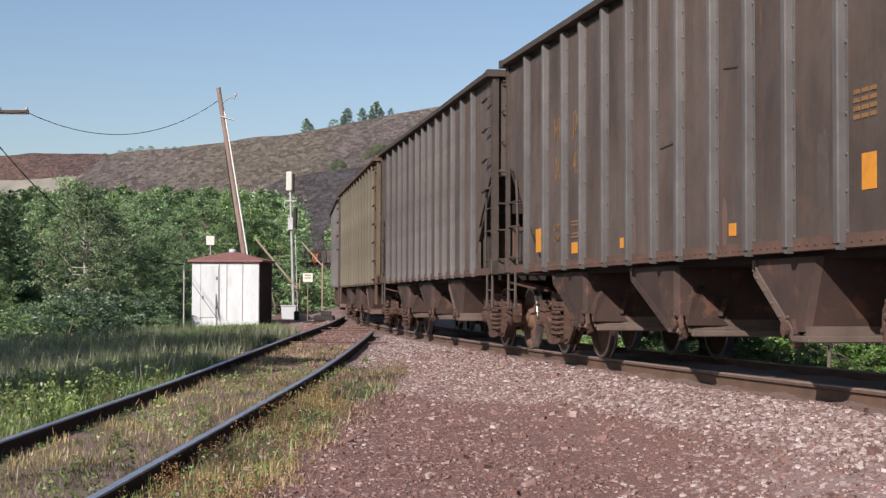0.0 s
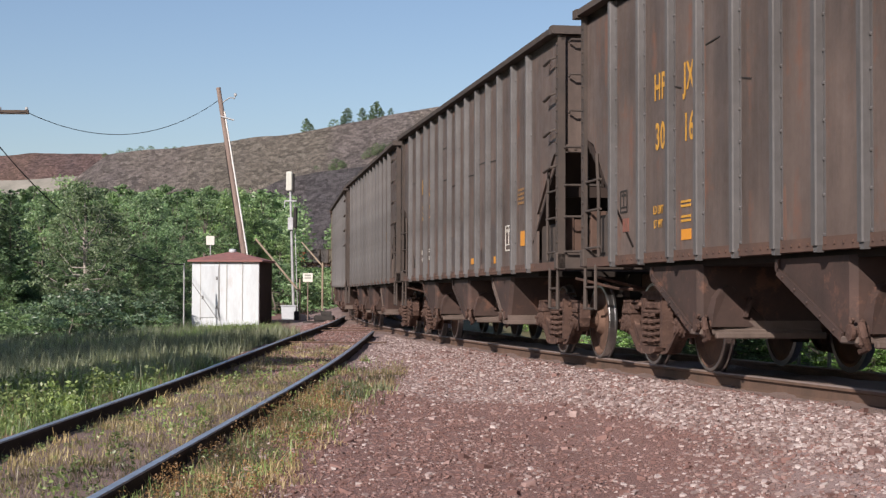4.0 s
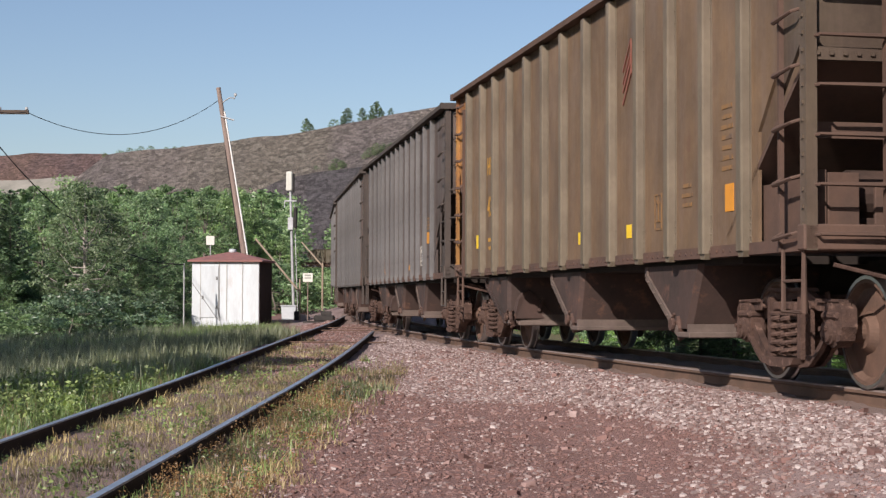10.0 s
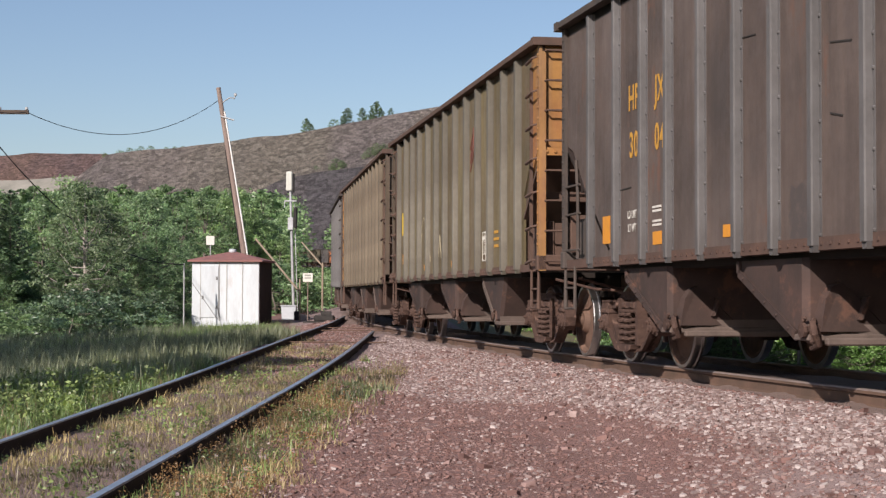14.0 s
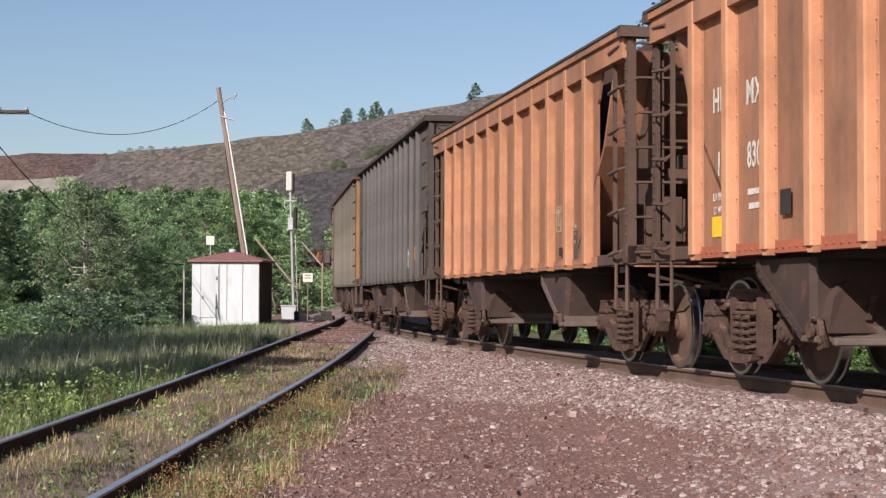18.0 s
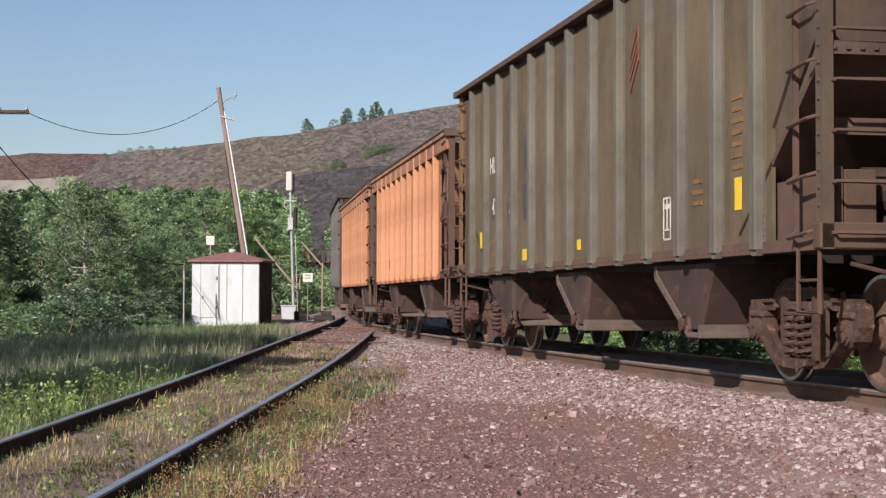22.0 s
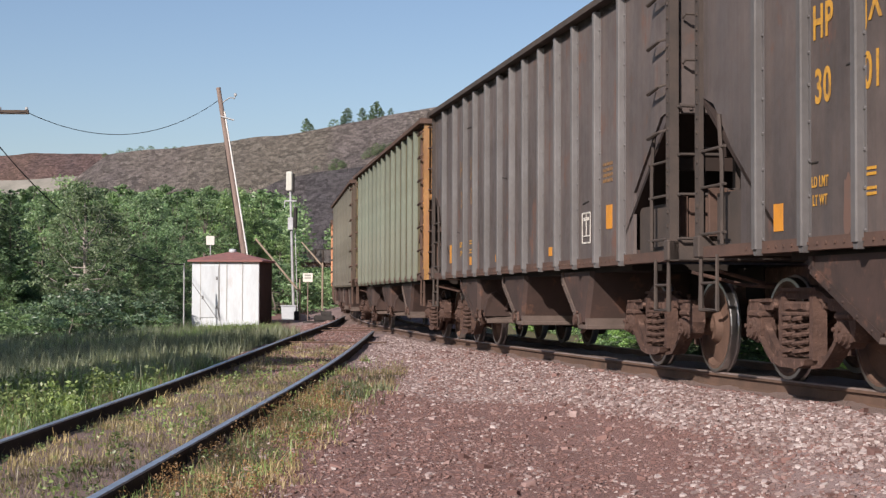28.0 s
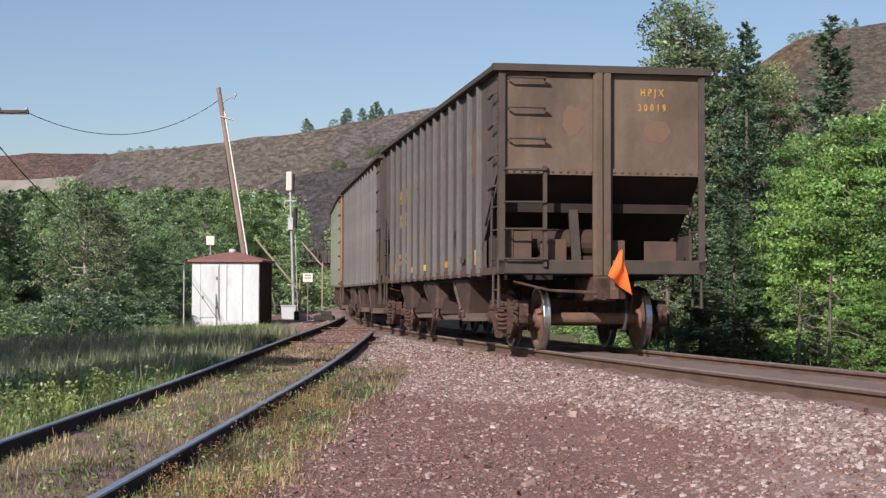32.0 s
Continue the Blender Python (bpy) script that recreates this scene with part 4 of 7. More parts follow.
ROWS = {"A": (0.0, "grey"), "B": (-14.0, "grey"), "C": (-28.1, "grey"), "D": (-41.9, "grey"), "E": (-55.9, "olive"), "F": (-70.95, "olive"), "G": (-85.9, "grey"),
        "H": (-99.4, "orange"), "I": (-111.62, "orange"), "J": (-124.2, "olive"), "K": (-139.3, "olive"), "L": (-154.1, "grey"), "M": (-167.85, "grey")}
LABELS = {"grey": "weathered grey-brown steel open-top hopper car, dusty underneath", "olive": "faded olive open-top hopper car with rusty streaks", "orange": "faded orange open-top hopper car with brown ends"}
PAINTS = {}


def near_car(key, lead, kind, paint, posts, dark, label, ends=None):
    sp = SPECS[kind]
    change = dict(tag="red_sill_orange") if key == "I" else None
    if key in ("D", "E", "J", "L"):
        # the middle chute of these cars leans like the rear one
        a, (_, b0, b1, o0, o1), c = sp["bays"]
        change = dict(bays=(a, ("b", b0, b1, o0 - 0.25, o1 - 0.22), c))
    if key == "M":
        # the last car: posts and chutes sit a little farther back
        change = dict(tag="grey_last", top=4.05, posts=(1.12, 2.02, 2.95, 3.70, 4.55, 5.42, 6.22, 6.98, 7.84, 8.66, 9.48, 10.42, 11.22), bays=tuple((n, *(b + 0.1 for b in q)) for n, *q in sp["bays"]))
    mid = lead - sp["length"] / 2
    return hopper_car(kind, paint, posts, dark, (mid, sp["length"] / 2 - sp["truck"]), label, ends=ends, change=change, key=key)


TRAIN = {}
POST_TINT = {"E": ((0.17, 0.14, 0.10), (0.13, 0.105, 0.075)), "F": ((0.165, 0.152, 0.125), (0.135, 0.120, 0.095)), "J": ((0.165, 0.163, 0.135), (0.140, 0.132, 0.105)), "K": ((0.145, 0.170, 0.135), (0.135, 0.143, 0.11))}
OCHRE = car_paint("rusty_ochre_end", (0.38, 0.20, 0.06), (0.27, 0.12, 0.05), (0.11, 0.05, 0.035), 0.75, 0.5)
OCHRE_BROWN = car_paint("ochre_brown_end", (0.20, 0.125, 0.06), (0.14, 0.085, 0.05), (0.11, 0.06, 0.04), 0.6, 0.5)
RUSTY_END = car_paint("rusty_brown_end", (0.126, 0.093, 0.067), (0.104, 0.078, 0.064), (0.19, 0.10, 0.062), 0.6, 0.4)
OLIVE_BROWN_END = car_paint("olive_brown_end", (0.098, 0.076, 0.052), (0.078, 0.056, 0.044), (0.10, 0.055, 0.04), 0.6, 0.4)
END_PAINT = {"E": {1: OCHRE, -1: OLIVE_BROWN_END}, "F": {-1: OCHRE, 1: OLIVE_BROWN_END}, "J": {1: OCHRE_BROWN, -1: OLIVE_BROWN_END}, "K": {-1: OCHRE}, "M": {-1: RUSTY_END}}
for i, (key, (lead, kind)) in enumerate(ROWS.items()):
    label = LABELS[kind]
    if kind == "grey":
        paint, posts = grey_paint(i)
        dark = DARK_TRIM
    elif kind == "orange":
        paint, posts = colour_paint("faded_orange", (0.40, 0.190, 0.108), (0.33, 0.16, 0.098), (0.50, 0.245, 0.135), (0.44, 0.215, 0.12), (0.22, 0.11, 0.075), 0.4)
        dark = BROWN_TRIM
    else:
        tint = {"E": ((0.168, 0.108, 0.062), (0.132, 0.090, 0.060)), "F": ((0.160, 0.130, 0.066), (0.132, 0.100, 0.060)), "J": ((0.128, 0.105, 0.060), (0.112, 0.086, 0.056)), "K": ((0.148, 0.128, 0.062), (0.130, 0.104, 0.056))}[key]
        paint, posts = colour_paint("faded_olive", *tint, *POST_TINT[key], (0.12, 0.065, 0.045), 0.5)
        dark = BROWN_TRIM
        label = {"E": "brown-olive open-top hopper car with an orange end", "F": "olive-brown open-top hopper car with chalk marks", "J": LABELS["olive"], "K": "green open-top hopper car with dark patches and white numbers"}[key]
    PAINTS[key] = (paint, posts, dark)
    TRAIN[key] = near_car(key, lead, kind, paint, posts, dark, label, END_PAINT.get(key))

# the cars ahead, round the bend
AHEAD = ["grey", "olive", "grey", "grey", "grey", "olive", "grey", "grey", "grey", "grey", "grey", "grey", "grey", "grey", "grey", "grey", "orange", "grey", "olive", "olive", "olive", "grey", "grey", "grey", "orange", "grey", "grey"]
far_grey, far_olive, far_orange = grey_paint(1), colour_paint("far_olive", (0.12, 0.10, 0.06), (0.1, 0.08, 0.055), (0.13, 0.12, 0.09), (0.12, 0.11, 0.08), (0.12, 0.065, 0.045), 0.5), colour_paint("far_orange", (0.45, 0.17, 0.08), (0.4, 0.16, 0.08), (0.55, 0.2, 0.09), (0.48, 0.19, 0.09), (0.16, 0.075, 0.05), 0.3)
at_s = 0.0
for i, kind in enumerate(AHEAD):
    sp = SPECS[kind]
    at_s += sp["length"] + (1.05 if kind != "olive" else 1.5)
    paint, posts = {"grey": far_grey, "olive": far_olive, "orange": far_orange}[kind]
    TRAIN["ahead%d" % i] = near_car(None, at_s, kind, paint, posts, DARK_TRIM if kind == "grey" else BROWN_TRIM, LABELS[kind]) if i < 3 else hopper_car(kind, paint, posts, DARK_TRIM if kind == "grey" else BROWN_TRIM, (at_s - sp["length"] / 2, sp["length"] / 2 - sp["truck"]), LABELS[kind], far=True)

# ---------------------------------------------------------------- lettering, patches and reflectors on the cars
def mark_paint(name, a, b, wear):
    m, t, p = material(name)
    v = coords(t)
    t.links.new(mix(t, grey_ramp(t, noise_tex(t, v, 9, 8, 0.75), 0.5, 0.62, 0, wear), a, b), p.inputs["Base Color"])
    p.inputs["Roughness"].default_value = 0.6
    return m


YELLOW = mark_paint("stencil_yellow", (0.52, 0.27, 0.035), (0.20, 0.12, 0.05), 0.8)
FADED = mark_paint("faded_stencil_orange", (0.22, 0.12, 0.045), (0.10, 0.07, 0.055), 0.9)
CHALK = mark_paint("stencil_white", (0.62, 0.60, 0.55), (0.30, 0.28, 0.24), 0.8)
AMBER = mark_paint("amber_patch", (0.60, 0.25, 0.025), (0.45, 0.19, 0.03), 0.6)
LEMON = mark_paint("lemon_reflector", (0.75, 0.52, 0.02), (0.60, 0.40, 0.03), 0.5)
PATCH_BLACK = mark_paint("black_overpaint", (0.060, 0.056, 0.060), (0.075, 0.070, 0.070), 0.7)
CHALKY = mark_paint("chalk_scrawl", (0.36, 0.32, 0.22), (0.17, 0.15, 0.10), 1.0)
RED_MARK = mark_paint("faded_red_mark", (0.20, 0.075, 0.055), (0.14, 0.08, 0.055), 0.9)
TEXTS = {}


def text_mesh(text, size):
    """Outline letters as a thin mesh, centred."""
    if (text, size) not in TEXTS:
        cu = bpy.data.curves.new("letters", "FONT")
        cu.body, cu.size, cu.align_x, cu.align_y, cu.extrude, cu.offset, cu.space_character = text, size * 1.34, "CENTER", "CENTER", 0.001, size * 0.03, 1.12
        ob = bpy.data.objects.new("letters", cu)
        TEXTS[text, size] = bpy.data.meshes.new_from_object(ob)
        bpy.data.objects.remove(ob)
        bpy.data.curves.remove(cu)
    return TEXTS[text, size]


LEFT_FACE = Matrix(((0, 0, -1, 0), (-1, 0, 0, 0), (0, 1, 0, 0), (0, 0, 0, 1)))


def letters(key, text, back, z, size, mat, narrow=0.75):
    """Lettering on the left side of a car, back metres behind its front."""
    car, sp = TRAIN[key], SPECS[ROWS[key][1]]
    me = text_mesh(text, size)
    ob = new("lettering", me)
    if not me.materials:
        me.materials.append(mat)
    elif me.materials[0] is not mat:
        ob.material_slots[0].link, ob.material_slots[0].material = "OBJECT", mat
    ob.parent = car
    ob.matrix_basis = Matrix.Translation((-sp["half"] - 0.006, sp["length"] / 2 - back, z)) @ LEFT_FACE @ Matrix.Diagonal((narrow, 1, 1, 1))
    ob["label"] = "stencilled lettering " + text
    return ob


def patch(key, back, z, w, h, mat, name="reflector", out=0.0):
    car, sp = TRAIN[key], SPECS[ROWS[key][1]]
    x, y = -sp["half"] - 0.0045 - out, sp["length"] / 2 - back
    part(name, Shape().box(x - 0.002, x + 0.004, y - w / 2, y + w / 2, z - h / 2, z + h / 2), mat, car)


def scrawl(key, pts, mat, r=0.012, name="chalk_mark"):
    car, sp = TRAIN[key], SPECS[ROWS[key][1]]
    x = -sp["half"] - 0.003
    part(name, Shape().tube([(x, sp["length"] / 2 - b, z) for b, z in pts], r, 4), mat, car)


def blot(key, back, z, w, h, mat, name, rnd, square=3.2):
    """A stain with a ragged outline."""
    car, sp = TRAIN[key], SPECS[ROWS[key][1]]
    x, y = -sp["half"], sp["length"] / 2 - back
    rough = 0.78 if square < 4 else 0.93
    ring = []
    for k in range(22):
        a = k * 6.28319 / 22
        c, s = math.cos(a), math.sin(a)
        q = (abs(c) ** square + abs(s) ** square) ** (-1 / square) * rnd.uniform(rough, 1.08)
        ring.append((y + c * q * w / 2, z + s * q * h / 2))
    part(name, Shape().prism(ring, x - 0.0015, x + 0.004), mat, car)


def frame_mark(key, back, z, w, h, mat):
    """A stencilled rectangle of thin lines, with its cross lines."""
    for b, zz, ww, hh in ((back, z + h / 2, w, 0.018), (back, z - h / 2, w, 0.018), (back - w / 2, z, 0.018, h), (back + w / 2, z, 0.018, h), (back, z + h * 0.1, 0.014, h * 0.75), (back, z - h * 0.27, w, 0.014)):
        patch(key, b, zz, ww, hh, mat, "stencil_frame", 0.001)
    for q in (-0.22, 0.22):
        patch(key, back + q * w, z + h * 0.3, w * 0.2, h * 0.12, mat, "text_bar", 0.001)


for key, number, mat in (("A", ("30", "43"), FADED), ("B", ("30", "22"), YELLOW), ("C", ("30", "16"), YELLOW), ("D", ("30", "20"), YELLOW), ("G", ("30", "04"), YELLOW), ("L", ("30", "02"), FADED), ("M", ("30", "01"), YELLOW)):
    letters(key, "HP", 2.32, 2.80, 0.27, mat)
    letters(key, "JX", 3.13, 2.80, 0.27, mat)
    letters(key, number[0], 2.32, 2.31, 0.27, mat)
    letters(key, number[1], 3.13, 2.32, 0.27, mat)
    small = CHALK if key in "BG" else FADED if key in "A" else YELLOW
    letters(key, "LD LMT", 2.26, 1.60, 0.085, small, 0.7)
    letters(key, "LT WT", 2.26, 1.46, 0.085, small, 0.7)
    for z in (1.64, 1.60, 1.50, 1.46):
        patch(key, 3.04, z, 0.26, 0.022, small, "text_bar")
    if key == "B":
        patch(key, 7.14, 1.32, 0.22, 0.09, AMBER, "amber_patch")
        patch(key, 8.87, 1.30, 0.14, 0.10, AMBER, "amber_patch")
        patch(key, 10.79, 1.54, 0.41, 0.20, AMBER, "amber_patch")
        frame_mark(key, 9.82, 1.58, 0.41, 0.34, CHALK)
        frame_mark(key, 1.22, 1.42, 0.16, 0.15, BLACK)
    elif key == "C":
        frame_mark(key, 1.15, 1.75, 0.22, 0.22, BLACK)
        patch(key, 1.22, 1.50, 0.20, 0.14, RED_MARK, "red_patch")
        patch(key, 3.05, 1.33, 0.26, 0.10, AMBER, "amber_patch")
        for b in (8.3, 9.0):
            patch(key, b, 1.32, 0.14, 0.10, AMBER)
        patch(key, 10.65, 1.62, 0.22, 0.26, AMBER, "amber_patch")
    elif key == "D":
        frame_mark(key, 1.22, 1.42, 0.16, 0.15, BLACK)
        patch(key, 3.80, 1.35, 0.26, 0.11, AMBER, "amber_patch")
        patch(key, 8.01, 1.355, 0.38, 0.10, AMBER, "amber_patch")
        patch(key, 10.56, 1.85, 0.40, 0.21, AMBER, "amber_patch")
        patch(key, 10.72, 1.50, 0.24, 0.05, DARK_TRIM, "routing_plate", 0.03)
    elif key == "M":
        for b, z, w, h, m in ((1.48, 1.37, 0.18, 0.22, AMBER), (3.98, 1.305, 0.33, 0.11, AMBER), (5.66, 1.315, 0.34, 0.11, LEMON), (8.10, 1.32, 0.36, 0.11, AMBER), (10.87, 1.37, 0.24, 0.23, LEMON)):
            patch(key, b, z, w, h, m, "amber_patch" if m is AMBER else "yellow_patch")
        patch(key, 9.80, 1.35, 0.30, 0.09, DARK_TRIM, "routing_plate", 0.03)
    else:
        patch(key, 1.36, 1.48, 0.26, 0.30, AMBER, "amber_patch")
        patch(key, 3.05, 1.33, 0.26, 0.13, AMBER, "amber_patch")
        for b in (4.9, 8.05):
            patch(key, b, 1.32, 0.16, 0.11, AMBER)
        patch(key, 10.65, 1.62, 0.22, 0.26, AMBER, "amber_patch")
    for k in range(3 if key == "M" else 4):
        for q in range(2 if key == "M" else 3):
            patch(key, (10.84 if key == "M" else 10.46) + q * 0.13, (1.79 if key == "M" else 2.02) + k * 0.06, 0.10, 0.034, FADED, "text_bar")
    if key in "DGL":
        frame_mark(key, 9.72, 1.54, 0.34, 0.34, CHALK)


def text_block(key, back, z0, rows, w, step, mat):
    for k in range(rows):
        patch(key, back, z0 + k * step, w * (0.85, 1.0, 0.75)[k % 3], step * 0.42, mat, "text_bar")


def chevron(key, back, z):
    for k in (0, 0.13):
        scrawl(key, [(back - 0.14, z - 0.32 + k), (back + 0.14, z - 0.02 + k), (back + 0.14, z + 0.2 + k), (back - 0.14, z - 0.1 + k)], RED_MARK, 0.018, "red_mark")


letters("K", "HLM", 2.20, 2.69, 0.24, CHALK, 0.85)
letters("K", "432", 2.21, 2.11, 0.25, CHALK, 0.72)
letters("K", "17", 3.16, 2.11, 0.25, CHALK)
for n, (b, z, w, h) in enumerate(((2.22, 2.105, 0.52, 0.38), (3.15, 2.12, 0.49, 0.36), (3.19, 2.73, 0.24, 0.36), (4.17, 2.73, 0.39, 0.32), (4.12, 2.11, 0.58, 0.40), (2.40, 2.78, 0.22, 0.16))):
    blot("K", b, z, w, h, PATCH_BLACK, "overpaint", random.Random(210 + n), 5.0)
letters("K", "LD LMT", 2.24, 1.60, 0.09, CHALK, 0.7)
letters("K", "LT WT", 2.24, 1.46, 0.09, CHALK, 0.7)
patch("K", 1.36, 1.59, 0.2, 0.24, AMBER, "amber_patch")
for b in (4.0, 6.9):
    patch("K", b, 1.31, 0.2, 0.11, AMBER)
patch("K", 9.0, 1.36, 0.12, 0.14, LEMON)
patch("K", 9.88, 1.59, 0.26, 0.28, CHALKY, "pale_panel")
patch("K", 11.8, 1.62, 0.2, 0.24, AMBER, "amber_patch")
patch("K", 11.75, 1.42, 0.2, 0.1, PATCH_BLACK, "tag")
text_block("K", 10.8, 1.55, 4, 0.34, 0.085, FADED)
chevron("K", 9.0, 3.2)
chevron("J", 8.90, 3.2)
chevron("E", 8.94, 3.1)
scrawl("K", [(9.0 + 0.11 * math.cos(a * 0.5236), 1.92 + 0.16 * math.sin(a * 0.5236)) for a in range(13)], CHALKY, 0.014)
scrawl("K", [(1.15 + b - 0.15, 2.22 + z - 2.68) for b, z in ((0, 2.55), (0, 2.82), (0.12, 2.80), (0.05, 2.70), (0.15, 2.56), (0.2, 2.78), (0.3, 2.80), (0.23, 2.66), (0.33, 2.58), (0.38, 2.8), (0.44, 2.62), (0.48, 2.82))], CHALK, 0.006)
letters("J", "HLM", 2.24, 2.66, 0.24, CHALK, 0.85)
letters("J", "435", 2.29, 2.06, 0.24, CHALK, 0.72)
letters("J", "31", 3.30, 2.01, 0.24, CHALK)
for n, (b, z, w, h) in enumerate(((2.29, 2.05, 0.50, 0.38), (3.27, 1.98, 0.46, 0.38), (3.29, 2.63, 0.26, 0.44), (2.31, 2.66, 0.27, 0.36), (4.22, 2.67, 0.38, 0.48), (4.22, 2.02, 0.50, 0.50))):
    blot("J", b, z, w, h, PATCH_BLACK, "overpaint", random.Random(200 + n), 5.0)
patch("J", 1.37, 1.615, 0.24, 0.24, LEMON)
patch("J", 4.17, 1.32, 0.40, 0.15, LEMON)
text_block("J", 2.21, 1.38, 2, 0.3, 0.19, FADED)
text_block("J", 3.24, 1.34, 2, 0.3, 0.19, RED_MARK)
for b in (6.76, 8.4):
    patch("J", b, 1.36 if b < 8 else 1.44, 0.15, 0.12, LEMON)
text_block("J", 11.78, 1.85, 7, 0.28, 0.10, FADED)
text_block("J", 10.80, 1.6, 3, 0.28, 0.10, FADED)
patch("J", 11.80, 1.62, 0.15, 0.28, LEMON)
frame_mark("J", 9.93, 1.50, 0.2, 0.40, CHALK)
letters("E", "HL", 2.20, 2.67, 0.26, YELLOW)
letters("E", "43", 2.21, 2.07, 0.30, YELLOW)
patch("E", 1.35, 1.6, 0.2, 0.2, LEMON)
text_block("E", 2.26, 1.48, 2, 0.34, 0.12, YELLOW)
patch("E", 8.99, 1.43, 0.16, 0.14, LEMON)
patch("E", 7.09, 1.43, 0.13, 0.14, LEMON)
patch("E", 6.15, 1.40, 0.1, 0.12, CHALKY, "pale_panel")
patch("E", 11.89, 1.60, 0.2, 0.24, AMBER, "amber_patch")
text_block("E", 11.83, 1.86, 7, 0.28, 0.09, FADED)
text_block("E", 10.8, 1.60, 3, 0.28, 0.09, FADED)
frame_mark("E", 9.95, 1.58, 0.2, 0.34, FADED)
patch("F", 1.13, 2.25, 0.10, 0.46, LEMON)
patch("F", 8.14, 1.88, 0.08, 0.5, LEMON)
patch("F", 6.12, 1.81, 0.06, 0.42, AMBER)
patch("F", 12.2, 2.05, 0.07, 0.5, LEMON)
chevron("F", 8.82, 3.05)
text_block("F", 10.7, 1.5, 3, 0.36, 0.10, YELLOW)
patch("F", 12.0, 1.46, 0.2, 0.08, PATCH_BLACK, "tag")
patch("F", 12.0, 1.65, 0.2, 0.28, AMBER, "amber_patch")
patch("F", 1.24, 1.54, 0.16, 0.20, AMBER, "amber_patch")
for b, z, t in ((2.22, 2.03, "43"), (3.20, 2.04, "24"), (2.26, 2.70, "HL"), (3.22, 2.72, "MX")):
    letters("F", t, b, z, 0.27, FADED)
letters("F", "LD LMT", 2.26, 1.54, 0.08, CHALKY, 0.7)
letters("F", "LT WT", 2.26, 1.42, 0.08, CHALKY, 0.7)
text_block("F", 3.17, 1.42, 2, 0.36, 0.12, CHALKY)
scrawl("F", [(3.6, 1.45), (3.7, 2.1), (3.85, 2.25), (4.3, 2.15), (4.5, 2.3), (4.6, 1.8), (4.7, 1.4)], CHALKY, 0.008)
scrawl("F", [(5.4, 1.4), (5.5, 1.9), (5.6, 1.45), (5.75, 1.85), (5.9, 1.45), (6.1, 1.7), (6.4, 1.65)], CHALKY, 0.005)
frame_mark("F", 9.80, 1.52, 0.26, 0.42, CHALK)
patch("F", 4.18, 1.32, 0.40, 0.10, AMBER)
patch("F", 7.0, 1.32, 0.16, 0.11, AMBER)
letters("I", "HL", 1.70, 2.47, 0.22, CHALK)
letters("I", "MX", 2.50, 2.45, 0.22, CHALK)
letters("I", "1", 1.70, 1.90, 0.22, CHALK)
letters("I", "830", 2.50, 1.92, 0.22, CHALK, 0.62)
letters("I", "LD LMT", 1.68, 1.62, 0.07, CHALK, 0.7)
letters("I", "LT WT", 1.68, 1.50, 0.07, CHALK, 0.7)
text_block("I", 2.50, 1.50, 2, 0.28, 0.12, CHALK)
patch("I", 1.64, 1.36, 0.22, 0.18, LEMON)
patch("I", 5.08, 1.34, 0.3, 0.14, LEMON)
patch("I", 3.20, 1.49, 0.2, 0.2, BLACK, "routing_plate", 0.03)
patch("I", 7.68, 1.36, 0.24, 0.2, LEMON)
patch("I", 9.38, 1.36, 0.24, 0.2, LEMON)
frame_mark("I", 8.58, 1.66, 0.22, 0.34, CHALKY)
frame_mark("H", 8.50, 1.70, 0.2, 0.3, CHALKY)
patch("H", 9.22, 1.35, 0.3, 0.36, PATCH_BLACK, "overpaint")
text_block("H", 9.22, 1.4, 3, 0.22, 0.09, CHALKY)
patch("H", 8.7, 1.3, 0.14, 0.1, BLACK, "routing_plate", 0.03)
for b in (6.14, 7.9):
    patch("H", b, 1.36, 0.16, 0.14, AMBER)

# scratches and sooty patches on the grey cars
SOOT = mark_paint("sooty_stain", (0.072, 0.058, 0.054), (0.105, 0.080, 0.070), 1.0)
RUST_RUN = mark_paint("rust_run", (0.145, 0.085, 0.065), (0.115, 0.083, 0.070), 1.0)


for n, key in enumerate("ABCDGLM"):
    rnd = random.Random(40 + n)
    lines = [(0.96, 2.97, 1.35, 2.95), (4.45, 3.32, 4.81, 3.32), (4.45, 2.77, 4.81, 2.77), (5.3, 2.61, 5.59, 2.62), (6.81, 2.67, 7.28, 2.66), (7.67, 2.78, 8.13, 2.78), (8.5, 2.75, 8.94, 2.74)] if key == "B" else [(b, z, b + rnd.uniform(0.2, 0.42), z + rnd.uniform(-0.05, 0.03)) for b, z in ((1.0 + 0.857 * rnd.randint(1, 11), rnd.uniform(1.7, 3.5)) for _ in range(4))]
    for b0, z0, b1, z1 in lines:
        scrawl(key, [(b0, z0), (b1, z1)], BLACK, 0.008, "scratch")
    stains = [(6.22, 1.62, 0.38, 0.80), (8.70, 1.58, 0.44, 0.52), (7.88, 1.37, 0.46, 0.26), (5.45, 1.5, 0.44, 0.5)] if key == "B" else [(1.31 + 0.857 * k, rnd.uniform(1.35, 1.75), rnd.uniform(0.2, 0.5), rnd.uniform(0.25, 0.7)) for k in rnd.sample(range(1, 11), 2)]
    for b, z, w, h in stains:
        blot(key, b, z, w, h, SOOT, "stain", rnd)
    for k in rnd.sample(range(2, 12), 2):
        blot(key, 0.94 + 0.857 * k + 0.06, 1.38, 0.13, rnd.uniform(0.35, 0.55), RUST_RUN, "rust_run", rnd)

